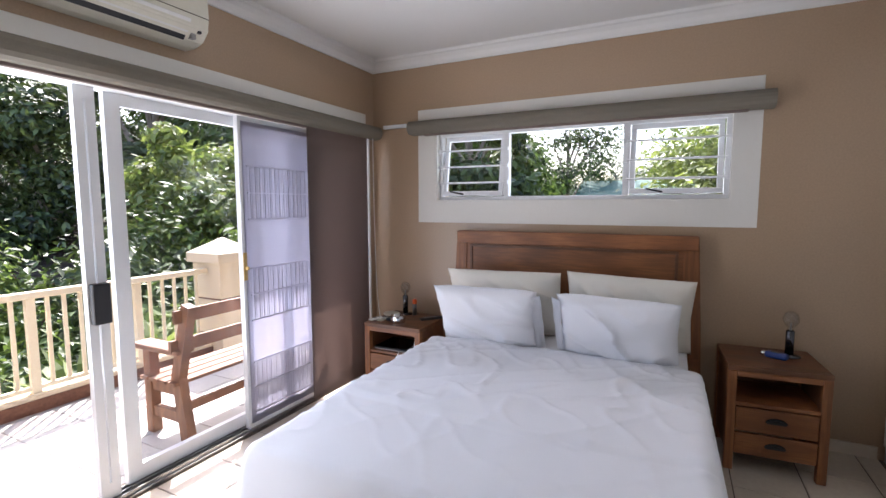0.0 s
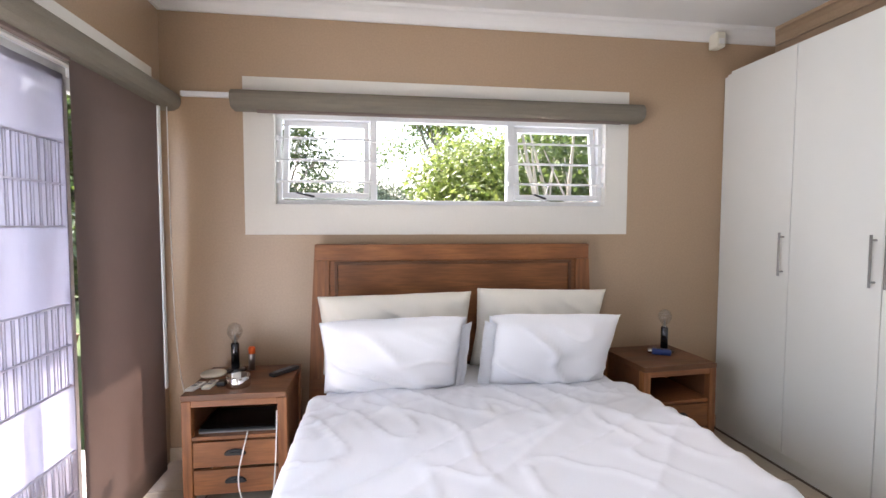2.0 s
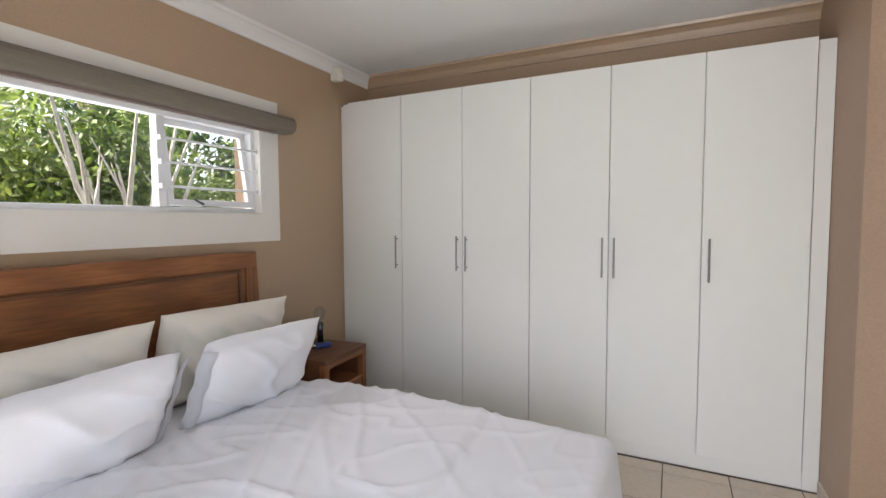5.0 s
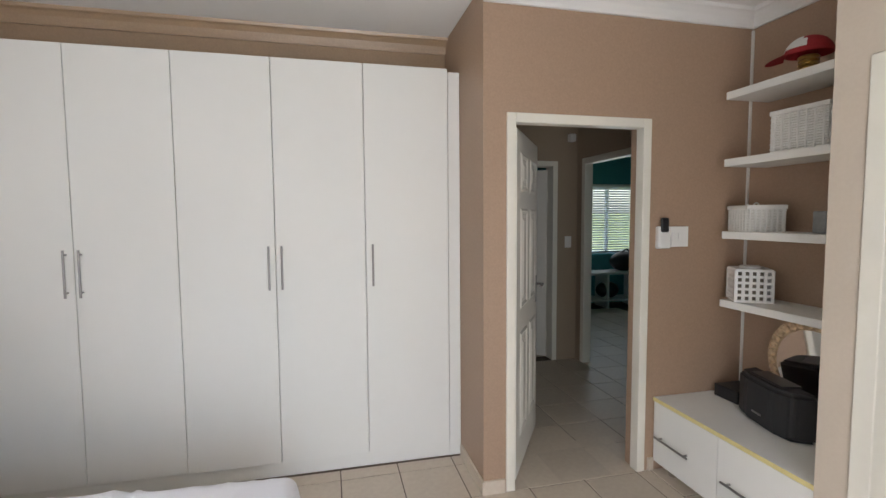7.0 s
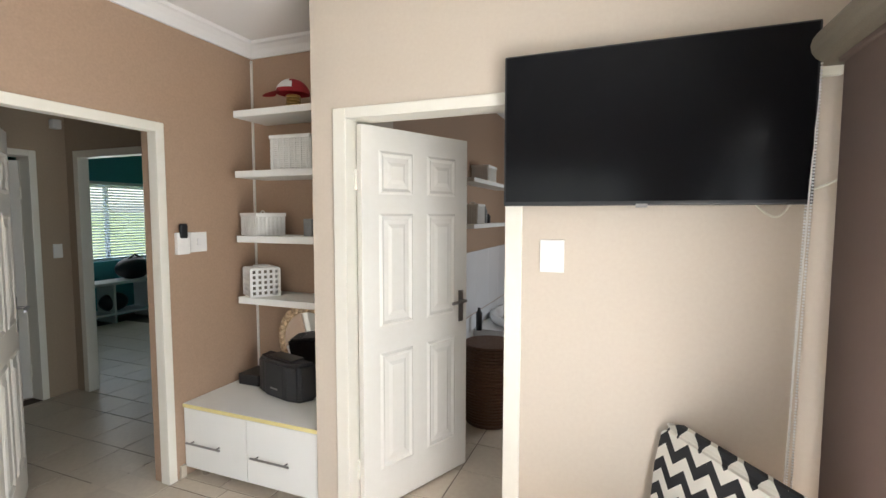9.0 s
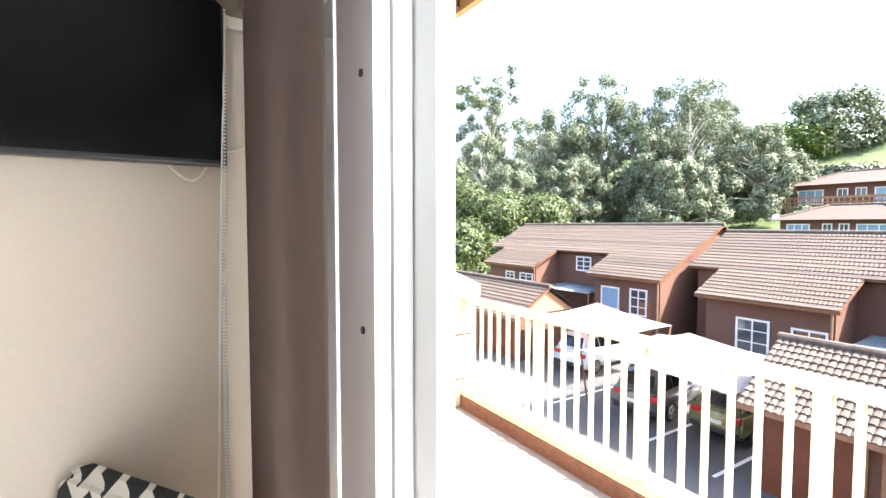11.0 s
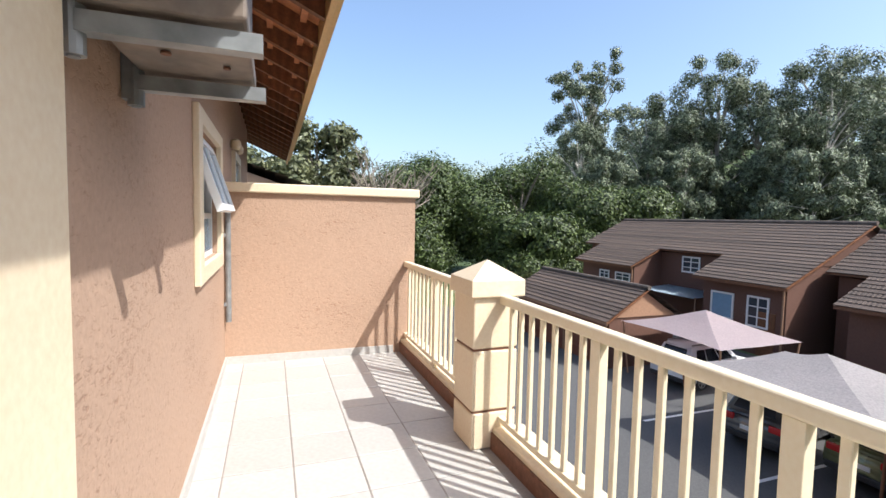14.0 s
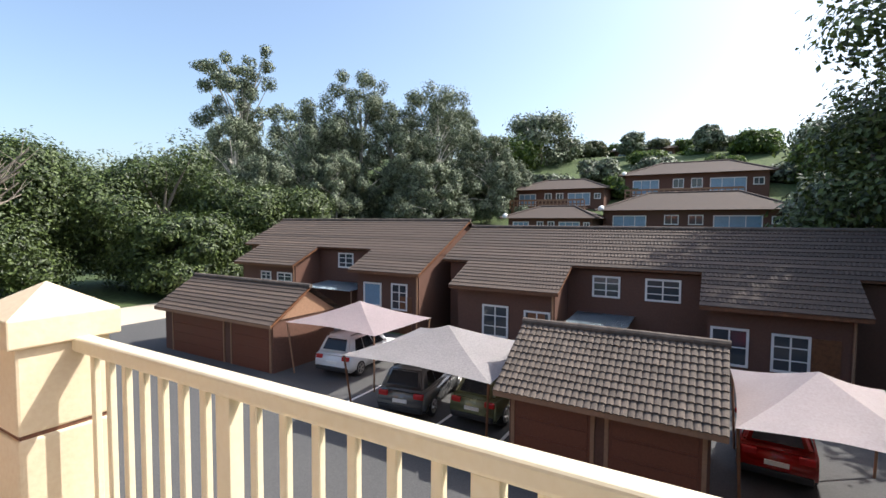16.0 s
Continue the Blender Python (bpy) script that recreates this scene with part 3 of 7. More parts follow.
def sheer_cover(x, y0, y1, parent):
    part("sheer_panel", fabric(y0, y1, 0.06, 2.03, x, 0.002, 6), M_SHEER, parent, "lilac sheer fabric stretched over the leaf", smooth=True)
    for zc in (1.58, 0.92, 0.30):
        bm = bmesh.new()
        n, w = 26, y1 - y0 - 0.06
        for i in range(n):
            y = y0 + 0.03 + w * i / n
            s = 0.004 * math.sin(i * 2.4)
            box(bm, x + 0.002, x + 0.006 + 0.003 * (i % 2), y + s, y + s + w / n * 0.16, zc - 0.17, zc + 0.17, 0.002, 1)
        for z in (zc - 0.17, zc, zc + 0.17):
            box(bm, x + 0.002, x + 0.011, y0 + 0.03, y1 - 0.03, z - 0.004, z + 0.004)
        part("gathered_band", bm, M_SHEERFOLD, parent, "gathered pocket in the sheer")


lf = leaf(-0.12, -0.98, -0.16)
leaf_b = leaf(-0.05, -1.425, -0.78, 0.032)
sheer_cover(-0.03, -1.405, -0.805, leaf_b)
lockm = boxes((-0.033, -0.026, -1.422, -1.396, 1.02, 1.2), (-0.026, 0.0, -1.414, -1.404, 1.09, 1.11))
part("lock", lockm, M_BRASS, leaf_b, "brass mortice lock")
leaf_c = leaf(-0.12, -2.15, -1.28, 0.075)
leaf_d = leaf(-0.08, -2.30, -2.21, 0.04)
part("door_handle", cut_box(-0.062, -0.02, -2.295, -2.215, 0.93, 1.13, 0.008), M_BLACK, leaf_d, "black pull handle")
leaf_e = leaf(-0.08, -4.06, -3.36, 0.14)
post = part("gate_channel", boxes((-0.055, -0.025, -3.54, -3.36, 0.03, 2.05)), M_ALU, sd, "white security-gate channel")
# Black discs laid on the channel stand in for the dark of open holes.
for z in (0.35, 0.8, 1.25, 1.7):
    hb = bmesh.new()
    tube(hb, (-0.026, -3.41, z), (-0.022, -3.41, z), 0.007, n=12)
    part("dark_hole_disc", hb, M_BLACK, post)
leaf_f = leaf(-0.12, -3.95, -3.285, 0.16)

# ---- doors and their frames ----
def panel_door(name, m, w, label, swing_handle=1):
    """A six-panel door: hinge edge on the local upright axis, the leaf along +x, faces at y = 0 and -0.04."""
    d = thing(name, m, label, "door", kind="structure")
    h, t = 2.02, 0.04
    body = cut_box(0, w, -t, 0, 0.012, h, 0.003)
    part("door_leaf", body, M_DOORW, d)
    sx, pw = 0.105, (w - 0.315) / 2
    for face, y in ((0, 0.0), (1, -t)):
        s = 1 if face == 0 else -1
        for c in range(2):
            x0 = sx + c * (pw + 0.105)
            for z0, z1 in ((0.22, 0.85), (0.99, 1.58), (1.68, 1.90)):
                bm = bmesh.new()
                ring = [(0.0, 0.0), (0.014, 0.008), (0.03, -0.0), (0.055, 0.002), (0.075, 0.009)]
                loops = []
                for ins, hgt in ring:
                    loops.append([bm.verts.new(p) for p in ((x0 + ins, y + s * (hgt + 0.0006), z0 + ins), (x0 + pw - ins, y + s * (hgt + 0.0006), z0 + ins), (x0 + pw - ins, y + s * (hgt + 0.0006), z1 - ins), (x0 + ins, y + s * (hgt + 0.0006), z1 - ins))])
                for a, b in zip(loops, loops[1:]):
                    for i in range(4):
                        bm.faces.new((a[i], a[(i + 1) % 4], b[(i + 1) % 4], b[i]))
                bm.faces.new(loops[-1])
                part("door_panel", bm, M_DOORW, d)
        hb = boxes((w - 0.075, w - 0.035, min(y, y + s * 0.006), max(y, y + s * 0.006), 0.93, 1.12), bevel=0.002)
        tube(hb, (w - 0.055, y, 1.06), (w - 0.055, y + s * 0.05, 1.06), 0.008)
        tube(hb, (w - 0.055, y + s * 0.05, 1.06), (w - 0.17, y + s * 0.05, 1.055), 0.009)
        part("door_handle", hb, M_STEEL, d, "brushed steel lever handle")
    for z in (0.25, 1.75):
        hg = bmesh.new()
        tube(hg, (-0.004, 0.004, z - 0.05), (-0.004, 0.004, z + 0.05), 0.008)
        part("hinge", hg, M_IVORY, d)
    return d


panel_door("door_passage", pose(DOORX + 0.09, -3.365, 0, 0, 0, -33), 0.77, "white six-panel door ajar into the passage")
panel_door("door_bathroom", pose(1.93, -4.31, 0, 0, 0, -114), 0.77, "white six-panel door ajar into the bathroom")


def door_frame_x(name, x0, x1, ya, yb, top, face, label):
    """A steel frame round an opening in a wall that faces along x; ya < yb are the opening's sides."""
    bm = boxes((x0 - 0.012, x1 + 0.012, yb - 0.012, yb + 0.04, 0, top + 0.04), (x0 - 0.012, x1 + 0.012, ya - 0.04, ya + 0.012, 0, top + 0.04),
               (x0 - 0.012, x1 + 0.012, ya + 0.012, yb - 0.012, top - 0.012, top + 0.04), bevel=0.004)
    return structure(name, bm, M_IVORY, label, "door frame")


door_frame_x("trim_door_frame_passage", DOORX, DOORX + 0.045, -4.15, -3.35, 2.045, -1, "cream painted steel door frame to the passage")
structure("trim_door_frame_bathroom", boxes((1.938, 2.01, -4.372, TVY + 0.012, 0, 2.085), (1.08, 1.152, -4.372, TVY + 0.012, 0, 2.085), (1.152, 1.938, -4.372, TVY + 0.012, 2.033, 2.085), bevel=0.004),
          M_IVORY, "cream painted steel door frame to the bathroom", "door frame")

# ---- wardrobe ----
wr = thing("wardrobe", pose(0, 0, 0), "white melamine built-in wardrobe with six tall doors", "wardrobe")
part("body", boxes((3.585, 3.945, -3.10, -0.02, 0.09, 2.425)), M_MELA, wr)
part("plinth", cut_box(3.58, 3.94, -3.11, -0.02, 0.0, 0.09), M_MELA, wr)
part("filler_panel", cut_box(3.575, 3.945, -3.178, -3.104, 0.0, 2.415, 0.002), M_MELA, wr)
part("filler_panel", cut_box(3.575, 3.945, -0.078, -0.005, 0.09, 2.41, 0.002), M_MELA, wr)
edges = (-0.08, -0.575, -1.08, -1.575, -2.08, -2.59, -3.10)
hand = (-0.535, -1.045, -1.115, -2.045, -2.115, -2.63)
for a, b, hy in zip(edges, edges[1:], hand):
    d = part("door", cut_box(3.56, 3.582, b + 0.002, a - 0.002, 0.092, 2.43, 0.0025), M_MELA, wr)
    bm = bmesh.new()
    tube(bm, (3.53, hy, 1.125), (3.53, hy, 1.375), 0.006)
    for z in (1.15, 1.35):
        tube(bm, (3.53, hy, z), (3.56, hy, z), 0.005)
    part("handle", bm, M_STEEL, d, "brushed steel bar handle")

# ---- bed ----
bed = thing("bed", pose(1.74, -0.02, 0), "double bed with a saligna headboard and white linen", "bed")
hb = bmesh.new()
polyprism(hb, [(-0.93, 0.0), (-0.90, 0.75), (-0.87, 1.30), (0.83, 1.30), (0.86, 0.75), (0.89, 0.0)], (-0.09, -0.03), "y")
bmesh.ops.bevel(hb, geom=hb.edges[:], offset=0.006, segments=2, affect="EDGES")
part("headboard", hb, M_WOOD, bed)
part("headboard_rail", cut_box(-0.868, 0.828, -0.105, -0.088, 1.205, 1.298, 0.004), M_WOOD, bed)
for s in (-1, 1):
    sp = bmesh.new()
    polyprism(sp, [(s * 0.885 - 0.02, 0.5), (s * 0.848 - 0.02, 1.204), (s * 0.765 - 0.02, 1.204), (s * 0.78 - 0.02, 0.5)], (-0.105, -0.088), "y")
    part("headboard_stile", sp, M_WOODY, bed)
pl = bmesh.new()
flat_frame(pl, -0.755, 0.715, 0.55, 1.195, 0.018, -0.102, -0.089, 0.002)
part("headboard_moulding", pl, M_WOODD, bed)
part("base", cut_box(-0.74, 0.76, -2.08, -0.11, 0.10, 0.32, 0.02), M_LINEN, bed)
part("mattress", cut_box(-0.75, 0.77, -2.10, -0.11, 0.32, 0.53, 0.04, 3), M_LINEN, bed)
for x in (-0.66, 0.68):
    for y in (-2.0, -0.2):
        ft = bmesh.new()
        tube(ft, (x, y, 0), (x, y, 0.1), 0.03)
        part("leg", ft, M_WOODD, bed)


def duvet_bm():
    """A duvet: puffed top with creases, sides hanging down to an uneven hem."""
    bm = bmesh.new()
    nx, ny = 120, 190
    hw, y0, y1 = 0.80, -0.52, -2.17
    drop = 0.36
    g = []
    for i in range(nx + 1):
        row = []
        u = -1 + 2 * i / nx
        for j in range(ny + 1):
            v = j / ny
            s = u * (hw + drop)
            length = (y0 - y1) + drop
            d = v * length
            over_x = max(0.0, abs(s) - hw)
            over_y = max(0.0, d - (y0 - y1))
            flare = 0.01 * v
            x = max(-hw, min(hw, s)) * (1 + flare)
            y = y0 - min(d, y0 - y1)
            p = Vector((x * 2.2, y * 2.2, 3.7))
            q = Vector((x * 5 + 3 * y, y * 2.3 - x, 1.2))
            ridge = 1 - abs(noise.noise(q))
            ridge2 = 1 - abs(noise.noise(Vector((x * 3 - 4 * y, y * 1.6, 8.1))))
            fade = max(0.35, min(1.0, 1.25 - abs(y + 0.95) * 0.8))
            puff = 0.012 * noise.noise(p) + fade * (0.014 * ridge ** 16 + 0.012 * ridge2 ** 18) + 0.009 * max(0.0, 1 - v * 2.2) * (1 - abs(noise.noise(Vector((x * 9, y * 4 - x * 2, 4.4))))) ** 6
            z = 0.548 + puff + 0.008 * math.tanh((y + 1.68 - 0.10 * x * x) / 0.010) + 0.007 * math.exp(-((y + 1.69 - 0.10 * x * x) / 0.011) ** 2) + 0.02 * (1 - u * u)
            z -= 0.055 * max(0.0, (v - 0.55) / 0.45) ** 2
            rx = min(1, over_x / drop)
            if over_x > 0:
                a = min(1.0, over_x / 0.09)
                x += math.copysign(0.05 * math.sin(a * math.pi / 2) + 0.10 * rx * (0.4 + v), s)
                z -= 0.05 * (1 - math.cos(a * math.pi / 2)) + max(0, over_x - 0.05)
                x += math.copysign(0.012 * rx * math.sin(y * 9 + 2 * noise.noise(Vector((y * 3, 1, 1)))), s)
            if over_y > 0:
                a = min(1.0, over_y / 0.09)
                y -= 0.045 * math.sin(a * math.pi / 2) + 0.05 * min(1, over_y / drop)
                z -= 0.05 * (1 - math.cos(a * math.pi / 2)) + max(0, over_y - 0.05)
                y -= 0.015 * min(1, over_y / drop) * math.sin(x * 11)
            if v < 0.03:
                z -= 0.03 * (1 - v / 0.03)
            row.append(bm.verts.new((x + 0.01, y, z)))
        g.append(row)
    for i in range(nx):
        for j in range(ny):
            bm.faces.new((g[i][j], g[i + 1][j], g[i + 1][j + 1], g[i][j + 1]))
    return bm


dv = part("duvet", duvet_bm(), M_LINEN, bed, "white cotton duvet, softly creased", smooth=True)
part("sheet", cut_box(-0.77, 0.79, -0.62, -0.12, 0.5, 0.565, 0.03, 3), M_LINEN, bed, smooth=True)


def pillow(name, w, h, t, m, material, label, flange=0.0, seed=0):
    """A plump pillow: local x across, z up its height, y its thickness."""
    bm = bmesh.new()
    n = 36
    sides = []
    for s in (1, -1):
        g = []
        for i in range(n + 1):
            row = []
            for j in range(n + 1):
                u, v = -1 + 2 * i / n, -1 + 2 * j / n
                f = max(0.0, (1 - abs(u) ** 3.2) * (1 - abs(v) ** 3.2)) ** 0.55
                pinch = 1 - 0.05 * (1 - abs(u)) ** 0.8 * abs(v) ** 4
                pinch2 = 1 - 0.05 * (1 - abs(v)) ** 0.8 * abs(u) ** 4
                cr = 0.035 * (1 - abs(noise.noise(Vector((u * 1.6 + 1.1 * v + seed, v * 0.9, seed * 1.7))))) ** 9 * f
                wob = 0.02 * noise.noise(Vector((u * 1.7, v * 1.7, seed + 5)))
                row.append(bm.verts.new((u * w / 2 * pinch2, s * (f * (t / 2 + wob) + cr * (1 if s < 0 else 0.3) + 0.002), h / 2 + v * h / 2 * pinch)))
            g.append(row)
        for i in range(n):
            for j in range(n):
                bm.faces.new((g[i][j], g[i + 1][j], g[i + 1][j + 1], g[i][j + 1]))
        sides.append(g)
    bmesh.ops.remove_doubles(bm, verts=bm.verts[:], dist=0.006)
    ob = solo(name, bm, material, label, "pillow", "pillows on the bed", smooth=True, m=m)
    if flange:
        fb = bmesh.new()
        k = 20
        top = [[fb.verts.new((flange * (w / 2 - 0.03 + 0.055 * a) , y + 0.006 * math.sin(b * 0.9), h * (0.03 + 0.94 * b / k))) for b in range(k + 1)] for a, y in ((0, -0.05), (0.5, -0.035), (1, -0.02))]
        for a in range(2):
            for b in range(k):
                fb.faces.new((top[a][b], top[a + 1][b], top[a + 1][b + 1], top[a][b + 1]))
        bmesh.ops.solidify(fb, geom=fb.faces[:], thickness=0.006)
        part("flange", fb, material, ob, smooth=True)
    return ob


pillow("pillow", 0.84, 0.50, 0.17, pose(1.345, -0.23, 0.565, 18, -1.0, 0), M_CREAM, "cream cotton pillow leaning on the headboard", seed=1)
pillow("pillow", 0.77, 0.51, 0.17, pose(2.165, -0.22, 0.565, 17, 1.5, 0), M_CREAM, "cream cotton pillow leaning on the headboard", seed=4)
pillow("pillow", 0.71, 0.45, 0.18, pose(1.315, -0.50, 0.553, 25, -0.5, 2), M_LINEN, "white cotton pillow with a flanged end", 1, seed=7)
pillow("pillow", 0.69, 0.45, 0.18, pose(2.14, -0.49, 0.553, 25, 0.5, -2), M_LINEN, "white cotton pillow with a flanged end", -1, seed=11)


# ---- bedside tables ----
def bedside(m, w, h, d, label):
    t = thing("bedside_table", m, label, "bedside table", "bedside tables")
    part("tabletop", cut_box(0, w, 0, d, h - 0.03, h, 0.004), M_WOODD, t)
    for x in (0.0, w - 0.045):
        for y in (0.003, d - 0.048):
            part("leg", cut_box(x, x + 0.045, y, y + 0.045, 0, h - 0.0305, 0.004), M_WOODY, t)
    part("apron", cut_box(0.045, w - 0.045, 0.006, 0.03, h - 0.062, h - 0.031, 0.002), M_WOOD, t)
    for x in (0.012, w - 0.032):
        part("side_panel", cut_box(x, x + 0.02, 0.048, d - 0.048, 0.09, h - 0.031), M_WOODD, t)
    part("back_panel", cut_box(0.045, w - 0.045, d - 0.03, d - 0.015, 0.09, h - 0.031), M_WOODD, t)
    part("shelf", cut_box(0.033, w - 0.033, 0.012, d - 0.031, h - 0.23, h - 0.212, 0.002), M_WOOD, t)
    for z0, z1 in ((0.10, 0.222), (0.236, h - 0.238)):
        dr = part("drawer", cut_box(0.048, w - 0.048, 0.008, 0.03, z0, z1, 0.003), M_WOOD, t)
        cup = bmesh.new()
        zc = (z0 + z1) / 2
        for k in range(8):
            a0, a1 = math.pi * k / 8, math.pi * (k + 1) / 8
            tube(cup, (w / 2 - 0.045 * math.cos(a0), 0.0, zc + 0.022 * math.sin(a0)), (w / 2 - 0.045 * math.cos(a1), 0.0, zc + 0.022 * math.sin(a1)), 0.007, n=6)
        box(cup, w / 2 - 0.045, w / 2 + 0.045, -0.006, 0.008, zc - 0.004, zc + 0.012, 0.002)
        part("cup_pull", cup, M_BLACKM, dr, "dark iron cup pull")
    return t


bedside(pose(0.30, -0.60, 0), 0.49, 0.60, 0.46, "reddish-brown wooden bedside table holding a laptop")
bedside(pose(2.73, -0.515, 0, 0, 0, 4), 0.48, 0.61, 0.44, "reddish-brown wooden bedside table with an empty shelf")


# ---- balcony ----
BZ = -0.04
balcony_floor = structure("floor_balcony", boxes((-2.02, -0.2, -8.0, 0.3, -0.35, BZ - 0.004)), M_GROUT_OUT, "pale tiled balcony floor in strong sun", "floor")
structure("trim_kerb", boxes((-2.0, -1.80, -7.86, -6.06, BZ - 0.01, 0.085), (-2.0, -1.80, -5.765, -0.35, BZ - 0.01, 0.085), (-2.0, -1.80, 0.07, 0.3, BZ - 0.01, 0.085), bevel=0.008), M_CREAMPAINT, "cream painted kerb under the balcony railing", "kerb")
structure("trim_kerb_joint", boxes((-1.80, -1.788, -7.86, -6.06, BZ - 0.01, 0.055), (-1.80, -1.788, -5.765, -0.35, BZ - 0.01, 0.055)), M_JOINT, "brown sealant joint along the foot of the kerb", "trim")
structure("trim_balcony_skirting", boxes((-0.215, -0.2, -7.86, -4.1, BZ, BZ + 0.07), (-1.72, -0.215, -7.86, -7.848, BZ, BZ + 0.07)), M_TILE_OUT, "pale tile skirting round the balcony", "baseboard")
structure("wall_bathroom_outer", boxes((-0.2, 0, -6.3, TVY, -5.0, 2.85), (-0.2, 0, -7.27, -6.3, -5.0, 1.0), (-0.2, 0, -7.27, -6.3, 1.79, 2.85), (-0.2, 0, -12.0, -7.27, -5.0, 2.85)), M_PEACH, "peach rough-plastered outer wall of the house")
structure("wall_outer_skin", boxes((-0.235, -0.2, -4.43, -4.1, BZ, 2.85), (-0.215, -0.2, -4.1, 0.25, 2.1, 2.85), (-0.215, -0.2, -0.12, 0.25, -5.0, 2.85)), M_CREAMPAINT, "cream painted plaster round the sliding doors")
endw = thing("wall_balcony_end", pose(0, 0, 0), "peach rough-plastered balcony end wall with a cream coping", "wall", kind="structure")
part("plaster_wall", boxes((-1.93, -0.2, -8.08, -7.86, -5.0, 1.49)), M_PEACH, endw)
part("coping", cut_box(-1.965, -0.2, -8.12, -7.82, 1.49, 1.575, 0.012), M_CREAMPAINT, endw)
structure("trim_bathroom_surround", boxes((-0.235, -0.2, -6.3, -6.16, 0.9, 1.88), (-0.235, -0.2, -7.41, -7.27, 0.9, 1.88), (-0.235, -0.2, -7.27, -6.3, 0.9, 1.0), (-0.235, -0.2, -7.27, -6.3, 1.79, 1.88), bevel=0.006), M_CREAMPAINT, "cream plaster band round the bathroom window", "trim")
bw = thing("window_2", pose(0, 0, 0), "white bathroom window with its top sash pushed open", "window", kind="structure")


def frame_x(bm, x0, x1, y0, y1, z0, z1, w):
    box(bm, x0, x1, y0, y1, z0, z0 + w)
    box(bm, x0, x1, y0, y1, z1 - w, z1)
    box(bm, x0, x1, y0, y0 + w, z0 + w, z1 - w)
    box(bm, x0, x1, y1 - w, y1, z0 + w, z1 - w)
    return bm


part("window_frame", frame_x(bmesh.new(), -0.17, -0.12, -7.27, -6.3, 1.0, 1.79, 0.04), M_ALU, bw)
part("transom", cut_box(-0.17, -0.12, -7.23, -6.34, 1.26, 1.30), M_ALU, bw)
part("pane", cut_box(-0.148, -0.142, -7.23, -6.34, 1.04, 1.26), M_BPANE, bw)
sash = part("sash", frame_x(bmesh.new(), -0.02, 0.02, -7.23, -6.34, -0.47, 0.0, 0.045), M_ALU, bw, at=pose(-0.17, 0, 1.76, 0, 18, 0))
part("pane", cut_box(-0.003, 0.003, -7.185, -6.385, -0.425, -0.045), M_BPANE, sash)
part("sash_bar", cut_box(-0.015, 0.015, -6.81, -6.77, -0.425, -0.045), M_ALU, sash)
part("mullion", cut_box(-0.17, -0.12, -6.81, -6.77, 1.04, 1.26), M_ALU, bw)
bw2 = thing("window_4", pose(0, 0, 0), "small cream-framed window further along the house", "window", kind="structure")
part("window_frame", frame_x(bmesh.new(), -0.24, -0.2, -9.6, -8.7, 1.0, 1.95, 0.08), M_CREAMPAINT, bw2)
part("pane", cut_box(-0.215, -0.205, -9.52, -8.78, 1.08, 1.87), M_BPANE, bw2)

pipe = bmesh.new()
tube(pipe, (-0.235, -7.79, 0.36), (-0.235, -7.79, 1.46), 0.024)
box(pipe, -0.24, -0.2, -7.81, -7.77, 1.1, 1.13)
box(pipe, -0.24, -0.2, -7.81, -7.77, 0.5, 0.53)
solo("waste_pipe", pipe, M_GREY, "thin grey pipe fixed in the balcony corner", "pipe")


def pillar(x, y, h, rise, label):
    """A block pillar, h half its width, with two recessed joints and a pyramid cap that starts at rise."""
    p = thing("balcony_pillar", pose(x, y, BZ), label, "pillar", "balcony pillars")
    for z0, z1 in ((0.0, 0.215), (0.228, 0.58), (0.593, rise)):
        part("block", cut_box(-h, h, -h, h, z0, z1, 0.010), M_CREAMPAINT, p)
    for z0, z1 in ((0.21, 0.233), (0.575, 0.598)):
        part("joint", cut_box(-h + 0.008, h - 0.008, -h + 0.008, h - 0.008, z0, z1), M_JOINT, p, "brown recessed joint")
    e = h * 1.19
    cp = cut_box(-e, e, -e, e, rise, rise + 0.098, 0.006)
    v = [cp.verts.new((sx * (e - 0.002), sy * (e - 0.002), rise + 0.097)) for sx, sy in ((-1, -1), (1, -1), (1, 1), (-1, 1))]
    top = cp.verts.new((0, 0, rise + 0.097 + e * 0.62))
    for i in range(4):
        cp.faces.new((v[i], v[(i + 1) % 4], top))
    part("cap", cp, M_CREAMPAINT, p)


pillar(-1.806, -5.911, 0.142, 0.895, "slim cream block pillar with a pyramid cap in the railing")
pillar(-1.85, -0.14, 0.205, 0.96, "stout cream block pillar with a pyramid cap at the railing's corner")


def railing(y0, y1, posts, label):
    """Rails between two pillars, square posts at the given places and six balusters in each bay."""
    r = thing("balcony_railing", pose(-1.85, 0, BZ), label, "railing", "balcony railings")
    part("top_rail", cut_box(-0.03, 0.03, y0, y1, 0.85, 0.905, 0.012, 3), M_RAIL, r)
    part("bottom_rail", cut_box(-0.018, 0.018, y0, y1, 0.155, 0.188, 0.004), M_RAIL, r)
    thin = mesh_of("baluster", cut_box(-0.011, 0.011, -0.014, 0.014, 0.188, 0.851, 0.003, 1), M_RAIL)
    thick = mesh_of("post", boxes((-0.022, 0.022, -0.03, 0.03, 0.125, 0.851), (-0.04, 0.04, -0.05, 0.05, 0.120, 0.132), bevel=0.003), M_RAIL)
    stops = [y0, *posts, y1]
    for a, b in zip(stops, stops[1:]):
        n = max(2, round((b - a) / 0.113))
        for k in range(1, n):
            o = new("baluster", thin)
            o.parent, o.location = r, (0, a + (b - a) * k / n, 0)
    for y in posts:
        o = new("post", thick)
        o.parent, o.location = r, (0, y, 0)


